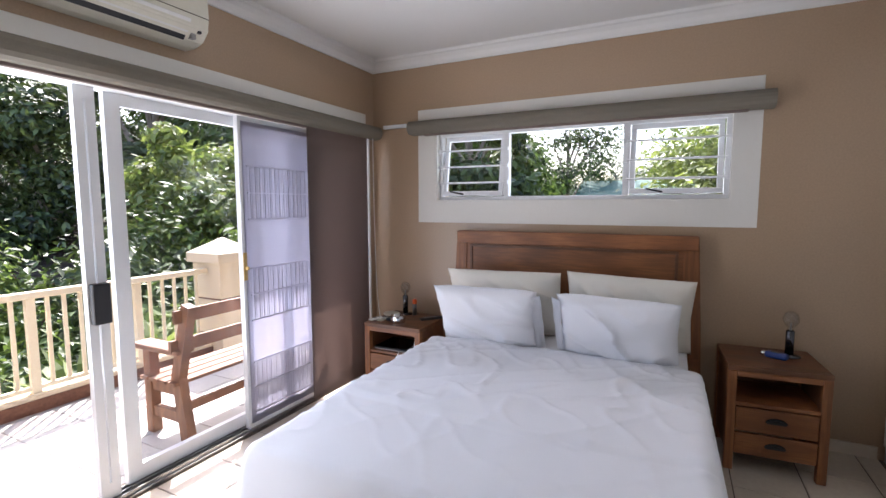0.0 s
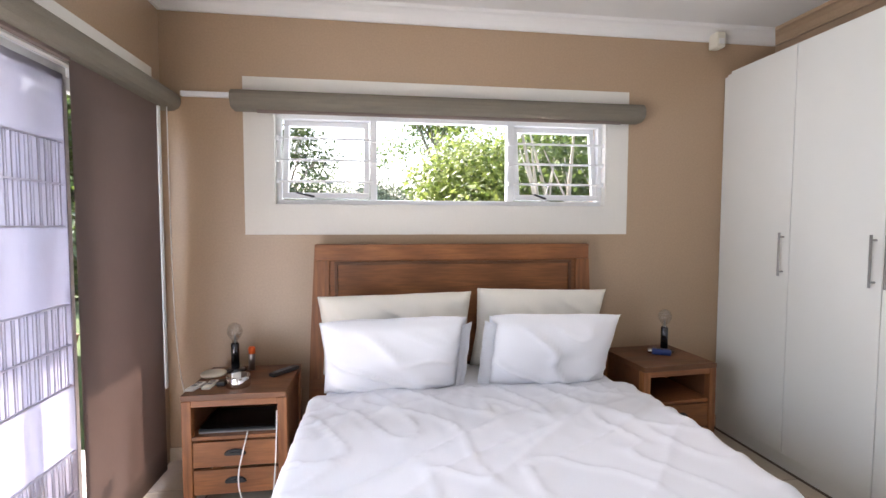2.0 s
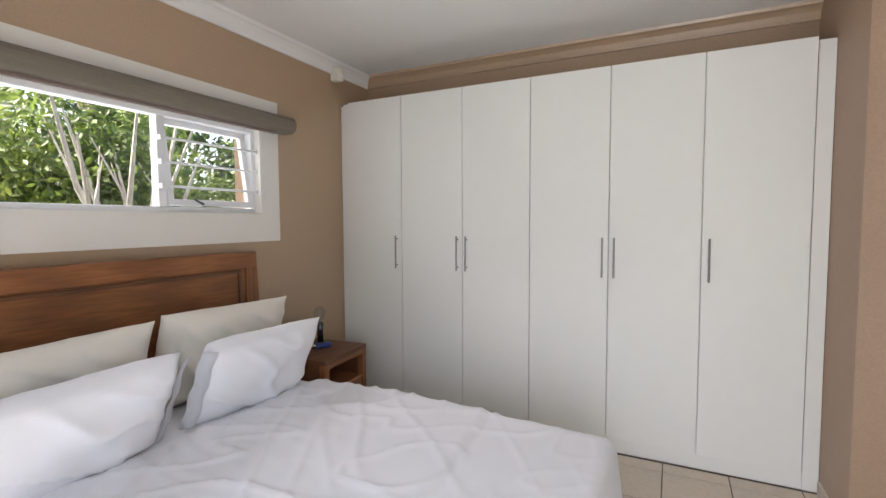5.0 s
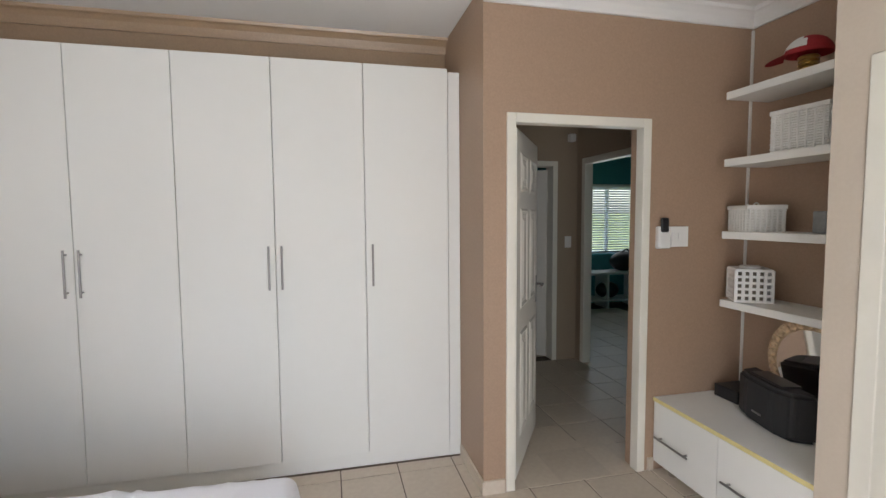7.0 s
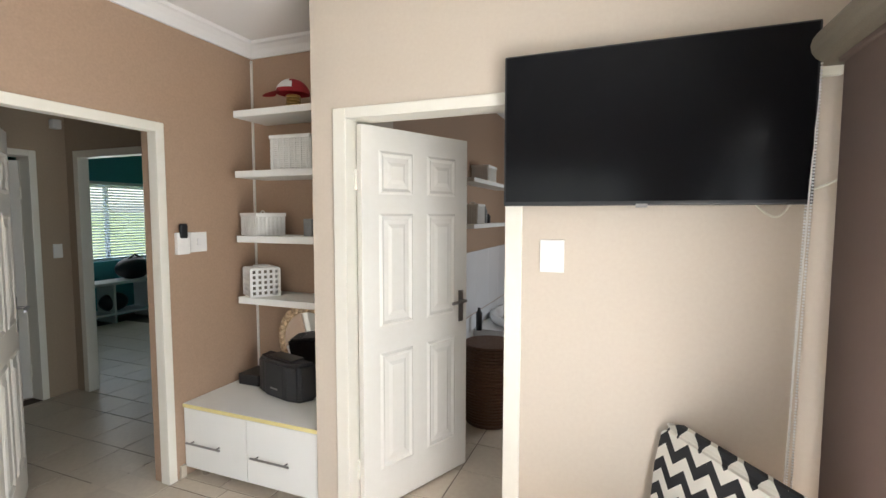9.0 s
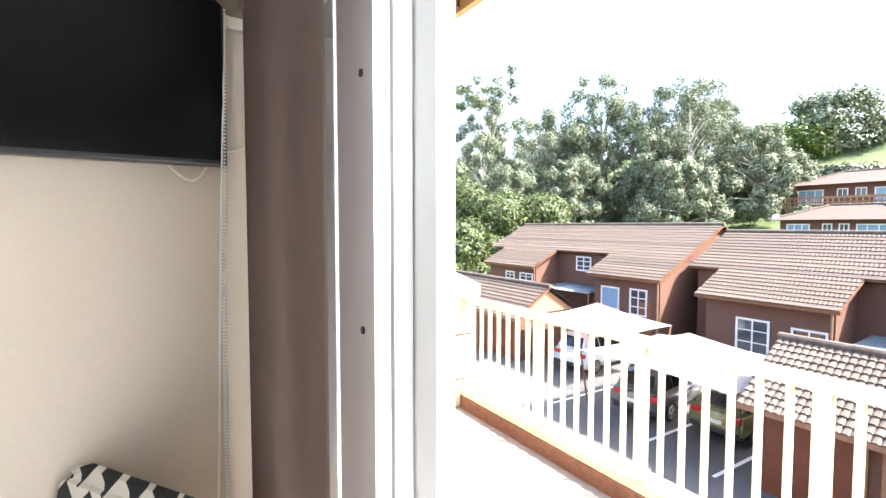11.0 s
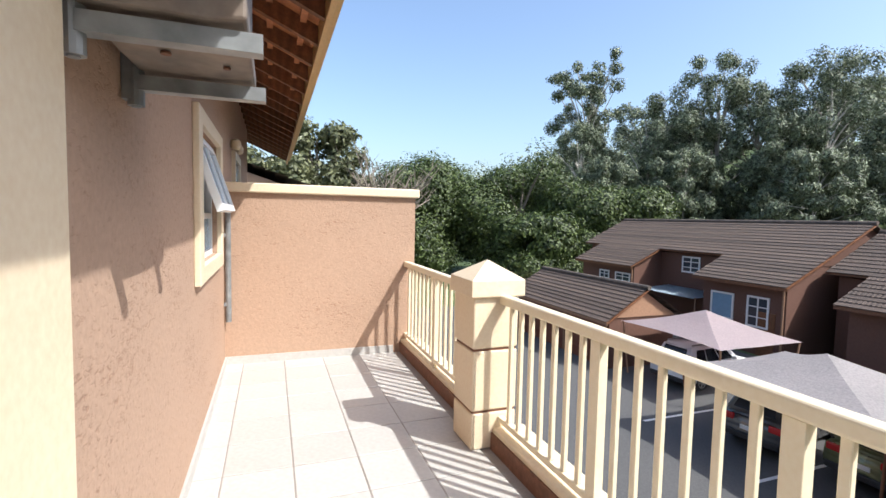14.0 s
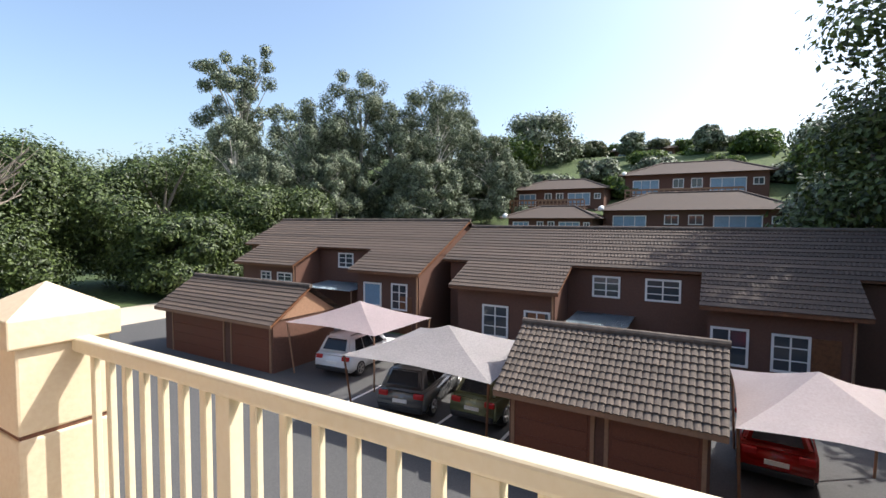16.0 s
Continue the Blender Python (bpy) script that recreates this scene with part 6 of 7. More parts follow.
def fan_plant(x, y, z, r, n, seed, mat_):
    t = thing("palm_plant", pose(x, y, z), "spiky light green palm-like plant below the railing", "plant", "spiky plants")
    rng = random.Random(seed)
    bm = bmesh.new()
    for k in range(n):
        a, el = rng.uniform(0, 6.28), rng.uniform(0.2, 1.25)
        d = Vector((math.cos(a) * math.cos(el), math.sin(a) * math.cos(el), math.sin(el)))
        side = Vector((-math.sin(a), math.cos(a), 0)) * r * 0.045
        L = r * rng.uniform(0.7, 1.1)
        p1 = d * L * 0.55
        p2 = d * L + Vector((0, 0, -0.22 * L))
        v = [bm.verts.new(q) for q in (-side * 0.4, side * 0.4, p1 + side, p1 - side)]
        w = bm.verts.new(p2)
        bm.faces.new(v)
        bm.faces.new((v[3], v[2], w))
    part("frond_tuft", bm, mat_, t)


for i, (x, y, z, r) in enumerate(((-2.9, -1.9, -1.1, 1.0), (-3.2, -0.9, -0.9, 1.2), (-3.4, 0.1, -0.7, 1.3), (-2.8, -2.6, -1.2, 0.9), (-3.6, 1.2, -0.6, 1.4), (-2.6, -3.4, -0.9, 0.7))):
    fan_plant(x, y, z, r, 60, 200 + i, M_LEAF_LITE)
# behind the north window
for i, (x, y, r, h, mt) in enumerate(((2.6, 5.6, 1.5, 2.6, M_LEAF_LITE), (4.6, 5.0, 1.6, 3.2, M_LEAF_MID), (6.4, 6.6, 1.7, 3.4, M_LEAF_LITE), (3.6, 7.6, 1.6, 3.3, M_LEAF_LITE), (8.2, 5.2, 1.7, 3.4, M_LEAF_MID))):
    shrub(x, y, ground_z(x, y), r, h, mt, 140 + i, 5600, 0.066, "glossy-leaved shrub outside the bedroom window")
for i, (x, y, h, s, mt) in enumerate(((-4.5, 13, 8, 3.2, M_LEAF_DARK), (9, 14, 11, 4.5, M_LEAF_MID), (-9, 26, 9, 5, M_LEAF_MID), (7, 42, 14, 7, M_LEAF_MID), (-8, 48, 13, 7, M_LEAF_DARK), (16, 20, 13, 6, M_LEAF_DARK), (-16, 42, 14, 8, M_LEAF_MID))):
    make_tree(x, y, h, s, mt, M_BARK, "leafy tree in the garden to the north", 160 + i, 8000, 0.2)
gt = thing("tree", pose(4.1, 3.7, 0.3), "grey branching tree outside the bedroom window", "tree", "trees round the houses")
gb_ = bmesh.new()
for k in range(9):
    a = k * 0.75
    q = Vector((0.9 * math.cos(a), 0.5 * math.sin(a), 2.6 + 0.5 * math.sin(k * 2.1)))
    m_ = q * 0.5 + Vector((0.15 * math.sin(k), 0.1, 0.1))
    tube(gb_, (0, 0, 0.2), m_, 0.05, 0.035, 7)
    tube(gb_, m_, q, 0.035, 0.012, 6)
    tube(gb_, m_, m_ + Vector((0.4 * math.sin(k * 3), 0.2, 0.8)), 0.02, 0.006, 5)
part("branchwork", gb_, M_BARKP, gt)


# ---- passage, far room and bathroom ----
structure("wall_passage", boxes((DOORX + 0.12, 4.2, -5.0, -4.93, -0.3, CEIL), (4.2, 5.1, -5.0, -4.93, 2.08, CEIL), (5.1, 5.4, -5.0, -4.93, -0.3, CEIL), (5.25, 5.4, -4.93, -4.66, -0.3, CEIL), (5.25, 5.4, -4.66, -3.86, 2.06, CEIL),
          (5.25, 5.4, -3.86, -3.3, -0.3, CEIL), (EAST + 0.2, 5.4, -3.3, -3.2, -0.3, CEIL)), M_GYP, "taupe painted passage walls")
structure("ceiling_passage", boxes((DOORX + 0.12, 5.4, -4.93, -3.3, 2.5, 2.6)), M_CEIL, "low white passage ceiling", "ceiling")
panel_door("door_store", pose(5.36, -4.635, 0, 0, 0, 52), 0.77, "white six-panel door standing open into a dark store room")
structure("wall_store", boxes((6.6, 6.7, -4.9, -3.2, -0.3, 2.6), (5.4, 6.6, -3.3, -3.2, -0.3, 2.6)), M_GYP, "taupe painted walls of the dark store room")
structure("ceiling_store", boxes((5.4, 6.6, -4.9, -3.3, 2.5, 2.6)), M_CEIL, "low white ceiling of the store room", "ceiling")
structure("floor_store", boxes((5.4, 6.6, -4.9, -3.3, -0.2, -0.002)), M_TILE, "beige tiled floor of the store room", "floor")
door_frame_x("trim_door_frame_store", 5.25, 5.4, -4.66, -3.86, 2.06, -1, "cream door frame at the end of the passage")
structure("trim_door_frame_far", boxes((4.16, 4.22, -5.01, -4.918, 0, 2.12), (5.08, 5.14, -5.01, -4.918, 0, 2.12), (4.22, 5.08, -5.01, -4.918, 2.06, 2.12), bevel=0.004), M_IVORY, "cream door frame to the teal room", "door frame")
solo("light_switch", cut_box(5.238, 5.25, -4.86, -4.79, 1.2, 1.32, 0.003), M_WHITEPL, "white switch plate in the passage", "switch")
solo("smoke_sensor", cut_box(5.19, 5.25, -4.88, -4.81, 2.3, 2.38, 0.01), M_WHITEPL, "small white sensor high on the passage wall", "sensor")
structure("wall_far_room", boxes((4.0, 4.15, -8.3, -5.0, -0.3, CEIL), (4.0, 8.25, -8.4, -8.25, -0.3, CEIL), (5.4, 8.25, -5.0, -4.9, -0.3, CEIL), (8.1, 8.25, -6.4, -5.0, -0.3, CEIL), (8.1, 8.25, -8.25, -7.9, -0.3, CEIL), (8.1, 8.25, -7.9, -6.4, -0.3, 0.86), (8.1, 8.25, -7.9, -6.4, 2.06, CEIL)), M_TEAL, "teal painted walls of the far room")
structure("ceiling_far_room", boxes((4.0, 8.25, -8.4, -5.0, CEIL, CEIL + 0.1)), M_CEIL, "white ceiling of the far room", "ceiling")
w3 = thing("window_3", pose(0, 0, 0), "white framed window behind a slatted blind", "window", kind="structure")
part("window_frame", frame_x(bmesh.new(), 8.14, 8.19, -7.9, -6.4, 0.86, 2.06, 0.05), M_ALU, w3)
part("mullion", cut_box(8.14, 8.19, -7.17, -7.12, 0.91, 2.01), M_ALU, w3)
vb = thing("venetian_blind", pose(8.07, -7.15, 0), "white venetian blind half open to the light", "blind")
part("headrail", cut_box(-0.02, 0.02, -0.74, 0.74, 2.03, 2.075, 0.004), M_WHITEPL, vb)
slat_me = mesh_of("slat", cut_box(-0.024, 0.024, -0.73, 0.73, -0.0015, 0.0015), M_WHITEPL)
for k in range(27):
    o = new("slat", slat_me)
    o.parent, o.matrix_basis = vb, pose(0, 0, 0.9 + k * 0.042, 0, 38, 0)
lowu = thing("low_shelf_unit", pose(7.75, -7.1, 0), "low white shelf unit under the blind", "shelf")
part("top", cut_box(-0.2, 0.2, -0.85, 0.85, 0.56, 0.6), M_MELA, lowu)
part("bottom", cut_box(-0.2, 0.2, -0.85, 0.85, 0.12, 0.15), M_MELA, lowu)
for y in (-0.83, -0.28, 0.28, 0.83):
    part("divider", cut_box(-0.19, 0.19, y - 0.015, y + 0.015, 0.0, 0.56), M_MELA, lowu)
bag = bmesh.new()
bmesh.ops.create_uvsphere(bag, u_segments=20, v_segments=12, radius=1, matrix=Matrix.Translation((7.75, -7.25, 0.76)) @ Matrix.Diagonal((0.16, 0.28, 0.17, 1)))
tube(bag, (7.72, -7.42, 0.86), (7.72, -7.25, 0.97), 0.015)
tube(bag, (7.72, -7.25, 0.97), (7.72, -7.08, 0.86), 0.015)
solo("handbag", bag, M_BLACK, "black handbag on the low shelf", "bag", smooth=True)
bag2 = bmesh.new()
bmesh.ops.create_uvsphere(bag2, u_segments=18, v_segments=10, radius=1, matrix=Matrix.Translation((7.72, -6.9, 0.29)) @ Matrix.Diagonal((0.15, 0.2, 0.14, 1)))
solo("soft_bag", bag2, M_BLACK, "soft dark bag lying in the shelf unit", "bag", smooth=True)

structure("wall_bathroom", boxes((2.02, 2.14, -8.0, -5.0, -0.3, CEIL), (0, 2.14, -8.1, -8.0, -0.3, CEIL)), M_WALL_D, "taupe painted bathroom walls")
structure("ceiling_bathroom", boxes((0, 2.14, -8.1, -4.36, CEIL - 0.05, CEIL + 0.1)), M_CEIL, "white bathroom ceiling", "ceiling")
wt = thing("wall_bath_tiles", pose(0, 0, 0), "white glazed wall tiles round the bath", "tiles", kind="structure")
tile_me = mesh_of("tile", cut_box(-0.008, 0.0, -0.198, 0.198, -0.298, 0.298, 0.003, 1), M_WTILE)
for j in range(2):
    for i in range(8):
        o = new("tile", tile_me)
        o.parent, o.location = wt, (2.019, -5.0 - 0.2 - 0.4 * i, 0.33 + 0.605 * j)
tub = thing("corner_bath", pose(1.45, -7.2, 0), "white corner bath set in a tiled surround", "bath")
part("surround", cut_box(-0.55, 0.55, -0.78, 0.72, 0, 0.5), M_WTILE, tub)
rim = bmesh.new()
lathe(rim, [(0.53, 0.50), (0.56, 0.52), (0.56, 0.56), (0.50, 0.57), (0.44, 0.52), (0.36, 0.25), (0.05, 0.2)], 40)
for v in rim.verts:
    v.co.y *= 1.32
part("basin", rim, M_ENAMEL, tub, smooth=True)
tap = bmesh.new()
tube(tap, (0.40, 0.1, 0.57), (0.40, 0.1, 0.68), 0.018)
tube(tap, (0.40, 0.1, 0.68), (0.28, 0.1, 0.66), 0.014)
part("tap", tap, M_CHROME, tub)
bsk = thing("laundry_basket", pose(1.62, -5.68, 0), "tall brown woven laundry basket on the bathroom floor", "basket")
wv = bmesh.new()
for k in range(26):
    r = 0.175 + 0.04 * math.sin(math.pi * k / 30)
    lathe(wv, [(r, 0.0), (r + 0.009, 0.012), (r, 0.024)], 28, (0, 0, k * 0.0235))
part("weave", wv, M_WICKERB, bsk)
bt2 = bmesh.new()
lathe(bt2, [(0.028, 0), (0.03, 0.16), (0.014, 0.19), (0.014, 0.21)], 16, (1.93, -6.42, 0.505))
solo("shampoo_bottle", bt2, M_BLACK, "black bottle standing on the bath edge", "bottle", smooth=True)
bt3 = bmesh.new()
lathe(bt3, [(0.03, 0), (0.032, 0.15), (0.02, 0.18), (0.02, 0.21)], 16, (1.6, -7.9, 0.505))
solo("bath_bottle", bt3, M_BLUE, "blue bottle on the far bath edge", "bottle", smooth=True)
for z, yb in ((1.88, -7.3), (1.50, -6.95)):
    solo("wall_shelf", cut_box(1.82, 2.019, yb, -5.9, z - 0.035, z, 0.003), M_MELA, "white floating shelf on the bathroom wall", "shelf", "bathroom shelves")


def crate(name, m, w, d, h, label, rows=8, cols=5, material=None):
    """An open-weave box: posts, rails, slats and a floor, its inner shade painted on."""
    c = thing(name, m, label, "basket", "white baskets")
    mt = material or M_WICKERW
    # Solid core, its darker colour standing in for shade behind the weave.
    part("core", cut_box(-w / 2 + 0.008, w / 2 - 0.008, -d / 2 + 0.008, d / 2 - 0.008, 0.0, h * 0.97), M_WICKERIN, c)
    bm = bmesh.new()
    for k in range(rows * 2):
        z = h * (k + 0.5) / (rows * 2)
        o = 0.0016 * (k % 2)
        box(bm, -w / 2 - o, w / 2 + o, -d / 2 - o, d / 2 + o, z - h / (rows * 5), z + h / (rows * 5), 0.002, 1)
    for k in range(7):
        x, y = -w / 2 + w * (k + 0.5) / 7, -d / 2 + d * (k + 0.5) / 7
        box(bm, x - 0.004, x + 0.004, -d / 2 - 0.004, d / 2 + 0.004, 0, h)
        box(bm, -w / 2 - 0.004, w / 2 + 0.004, y - 0.004, y + 0.004, 0, h)
    part("weave", bm, mt, c)
    part("lid", cut_box(-w / 2 - 0.006, w / 2 + 0.006, -d / 2 - 0.006, d / 2 + 0.006, h - 0.012, h + 0.012, 0.005), mt, c)
    hb_ = bmesh.new()
    for k in range(6):
        a0, a1 = math.pi * k / 6, math.pi * (k + 1) / 6
        tube(hb_, (0.03 * math.cos(a0), 0, h + 0.01 + 0.016 * math.sin(a0)), (0.03 * math.cos(a1), 0, h + 0.01 + 0.016 * math.sin(a1)), 0.004, n=6)
    part("handle", hb_, mt, c)
    return c


crate("storage_box", pose(1.93, -6.55, 1.88), 0.16, 0.28, 0.14, "cream storage box on the bathroom shelf")
crate("storage_box", pose(1.93, -6.2, 1.50), 0.16, 0.2, 0.16, "cream storage box on the lower bathroom shelf")
for y, h in ((-6.45, 0.12), (-6.55, 0.16), (-6.66, 0.09)):
    b_ = bmesh.new()
    lathe(b_, [(0.022, 0), (0.024, h * 0.75), (0.012, h * 0.85), (0.012, h)], 14, (1.92, y, 1.50))
    solo("toiletry_bottle", b_, M_GREY if h > 0.1 else M_BLACK, "small toiletry bottle on the bathroom shelf", "bottle", "toiletry bottles", smooth=True)

# ---- alcove ----
for k, z in enumerate((2.225, 1.85, 1.44, 1.045)):
    s = thing("wall_shelf", pose(0, 0, z), "white floating shelf in the alcove", "shelf", "alcove shelves")
    part("board", cut_box(2.142, 2.995, ALC, -4.585, -0.042, 0.0, 0.003), M_MELA, s)
structure("trim_corner_strip", cut_box(3.103, 3.115, -4.88, -4.868, 0, 2.63), M_WHITEWALL, "pale corner strip in the alcove", "trim")
cap = thing("baseball_cap", pose(2.62, -4.70, 2.225, 0, 0, 50), "red and white cap resting on a gold coil stand", "cap")
cr_ = bmesh.new()
bmesh.ops.create_uvsphere(cr_, u_segments=24, v_segments=12, radius=0.095, matrix=Matrix.Translation((0, 0, 0.095)) @ Matrix.Diagonal((1.08, 0.95, 0.95, 1)))
bmesh.ops.delete(cr_, geom=[v for v in cr_.verts if v.co.z < 0.092], context="VERTS")
part("crown", cr_, M_RED, cap, smooth=True)
fr_ = bmesh.new()
bmesh.ops.create_uvsphere(fr_, u_segments=24, v_segments=12, radius=0.0975, matrix=Matrix.Translation((0, 0, 0.095)) @ Matrix.Diagonal((1.08, 0.95, 0.95, 1)))
bmesh.ops.delete(fr_, geom=[v for v in fr_.verts if v.co.z < 0.10 or v.co.x < 0.015], context="VERTS")
part("front_panel", fr_, M_WHITEPL, cap, "white front panel", smooth=True)
bl_ = bmesh.new()
pts = [bl_.verts.new((0.09 + 0.10 * math.cos(a) * 0.9, 0.09 * math.sin(a), 0.092 - 0.025 * math.cos(a))) for a in [(-1.5 + 3.0 * i / 12) for i in range(13)]]
inner = [bl_.verts.new((0.085 + 0.01 * math.cos(a), 0.088 * math.sin(a), 0.094)) for a in [(-1.5 + 3.0 * i / 12) for i in range(13)]]
for i in range(12):
    bl_.faces.new((inner[i], inner[i + 1], pts[i + 1], pts[i]))
bmesh.ops.solidify(bl_, geom=bl_.faces[:], thickness=0.004)
part("brim", bl_, M_RED, cap, smooth=True)
co = bmesh.new()
for k in range(5):
    lathe(co, [(0.04, 0.0), (0.046, 0.008), (0.04, 0.016)], 20, (0, 0, k * 0.018))
part("coil_stand", co, M_BRASS, cap, "gold coiled stand")
crate("lidded_basket", pose(2.60, -4.72, 1.85, 0, 0, 4), 0.28, 0.2, 0.20, "white wicker basket with a lid on the alcove shelf")
crate("lidded_basket", pose(2.91, -4.73, 1.44, 0, 0, -24), 0.25, 0.19, 0.135, "low white wicker basket on the alcove shelf")
solo("salt_lamp_block", cut_box(2.50, 2.565, -4.76, -4.70, 1.44, 1.55, 0.006), M_GREY, "small grey stone block on the alcove shelf", "ornament")
cube = thing("cube_lantern", pose(2.915, -4.71, 1.045, 0, 0, -32), "white lattice cube lantern on the lowest shelf", "lantern")
for sx, sy, ax in ((0, -1, "x"), (0, 1, "x"), (-1, 0, "y"), (1, 0, "y")):
    lt = bmesh.new()
    a = 0.088
    for k in range(6):
        u = -a + 2 * a * k / 5
        if ax == "x":
            box(lt, u - 0.008, u + 0.008, sy * a - 0.004, sy * a + 0.004, 0, 0.18)
            box(lt, -a, a, sy * a - 0.003, sy * a + 0.003, 0.172 * k / 5, 0.172 * k / 5 + 0.014)
        else:
            box(lt, sx * a - 0.004, sx * a + 0.004, u - 0.008, u + 0.008, 0, 0.18)
            box(lt, sx * a - 0.003, sx * a + 0.003, -a, a, 0.172 * k / 5, 0.172 * k / 5 + 0.014)
    part("lattice", lt, M_WHITEPL, cube)
part("top", cut_box(-0.088, 0.088, -0.088, 0.088, 0.18, 0.188, 0.002), M_WHITEPL, cube)
part("inner_glass", cut_box(-0.07, 0.07, -0.07, 0.07, 0.005, 0.17, 0.01), M_TAUPE, cube)
lr = bmesh.new()
lathe(lr, [(0.05, 0.188), (0.056, 0.194), (0.05, 0.2)], 20)
part("lid_ring", lr, M_WHITEPL, cube)

cb = thing("drawer_cabinet", pose(0, 0, 0), "low white two-drawer cabinet with a yellow edge in the alcove", "cabinet")
part("body", cut_box(2.15, 3.108, -4.87, -4.268, 0.06, 0.425), M_MELA, cb)
part("top", cut_box(2.145, 3.112, -4.876, -4.25, 0.427, 0.45, 0.002), M_MELA, cb)
part("edge_band", cut_box(2.145, 3.112, -4.2502, -4.2465, 0.428, 0.449), M_YELLOW, cb, "yellowed edge band")
for xa, xb, hx in ((2.152, 2.628, 2.45), (2.632, 3.106, 2.935)):
    d = part("drawer", cut_box(xa, xb, -4.268, -4.25, 0.062, 0.424, 0.002), M_MELA, cb)
    bm = bmesh.new()
    tube(bm, (hx - 0.13, -4.222, 0.225), (hx + 0.13, -4.222, 0.225), 0.006)
    for x in (hx - 0.1, hx + 0.1):
        tube(bm, (x, -4.222, 0.225), (x, -4.25, 0.225), 0.005)
    part("handle", bm, M_STEEL, d, "brushed steel bar handle")
for x in (2.25, 3.02):
    for y in (-4.78, -4.32):
        f_ = bmesh.new()
        tube(f_, (x, y, 0), (x, y, 0.06), 0.022, 0.026)
        part("foot", f_, M_CHROME, cb)
sp = thing("speaker", pose(2.63, -4.59, 0.45, 0, 0, -14), "black curved tabletop speaker on the cabinet", "speaker")
sb = bmesh.new()
prof = [(-0.24, -0.06), (-0.2, 0.06), (-0.1, 0.09), (0.1, 0.09), (0.2, 0.06), (0.24, -0.06)]
polyprism(sb, prof, (0.0, 0.235), "z")
bmesh.ops.bevel(sb, geom=sb.edges[:], offset=0.02, segments=3, affect="EDGES")
part("body", sb, M_BLACKM, sp, smooth=False)
part("badge", cut_box(-0.035, 0.035, 0.088, 0.0925, 0.06, 0.07), M_STEEL, sp, "small silver badge")
part("top_dock", cut_box(-0.12, 0.12, -0.05, 0.05, 0.235, 0.245, 0.004), M_BLACK, sp)
solo("router_box", cut_box(2.88, 3.05, -4.80, -4.62, 0.45, 0.525, 0.008), M_BLACK, "dark grey electronics box on the cabinet", "electronics")
mir = thing("round_mirror", pose(2.56, -4.815, 0.45, -8, 0, 0), "round mirror with a shell-studded rim leaning in the alcove", "mirror")
mf = bmesh.new()
tube(mf, (0, -0.02, 0.28), (0, 0.0, 0.28), 0.28, n=48)
part("backing", mf, M_SHELL, mir)
mg = bmesh.new()
tube(mg, (0, 0.0005, 0.28), (0, 0.004, 0.28), 0.222, n=48)
part("mirror_glass", mg, M_MIRROR, mir)
rngm = random.Random(9)
for k in range(34):
    a = 2 * math.pi * k / 34
    sh = bmesh.new()
    bmesh.ops.create_icosphere(sh, subdivisions=1, radius=0.024, matrix=Matrix.Diagonal((1, 0.5, 1.1, 1)))
    part("shell", sh, M_SHELL, mir, at=pose(0.252 * math.cos(a), 0.006, 0.28 + 0.252 * math.sin(a), 0, rngm.uniform(-40, 40), 0))

# ---- television wall ----
tv = thing("television", pose(0.622, TVY + 0.06, 1.61), "black flat-screen television on the bedroom wall", "television")
part("casing", cut_box(-0.52, 0.52, -0.03, 0.022, 0.0, 0.592, 0.006), M_BLACK, tv)
part("screen", cut_box(-0.511, 0.511, 0.022, 0.0245, 0.016, 0.584), M_SCREEN, tv, "glossy dark screen")
part("wall_bracket", cut_box(-0.18, 0.18, -0.055, -0.03, 0.15, 0.45), M_BLACKM, tv)
part("badge", cut_box(-0.02, 0.02, 0.02, 0.026, -0.008, 0.006), M_STEEL, tv)
solo("wall_switch", boxes((0.905, 1.003, TVY, TVY + 0.009, 1.338, 1.472), (0.94, 0.968, TVY + 0.009, TVY + 0.013, 1.39, 1.42), bevel=0.002), M_WHITEPL, "white rocker switch plate under the television", "switch")
cable("tv_cable", [(0.13, TVY + 0.02, 1.66), (0.16, TVY + 0.03, 1.58), (0.21, TVY + 0.03, 1.56), (0.26, TVY + 0.03, 1.62)], 0.004, M_CREAMPL, "cream cable looping below the television")
cable("tv_cable", [(0.1, TVY + 0.02, 1.66), (0.05, TVY + 0.01, 1.67), (0.012, TVY + 0.03, 1.70)], 0.004, M_CREAMPL, "cream cable running into the corner")
st_ = thing("remote_holder", pose(3.105, -4.28, 1.36), "white wall remote holder with a small black remote", "remote holder")
part("cradle", cut_box(-0.02, 0.01, -0.04, 0.045, -0.02, 0.11, 0.006), M_WHITEPL, st_)
part("remote", cut_box(-0.026, -0.012, -0.022, 0.03, 0.075, 0.16, 0.01), M_BLACK, st_, "black topped remote")
solo("wall_switch", boxes((3.102, 3.115, -4.452, -4.335, 1.348, 1.468), (3.097, 3.102, -4.41, -4.38, 1.39, 1.43), bevel=0.002), M_WHITEPL, "white switch plate beside the passage door", "switch")

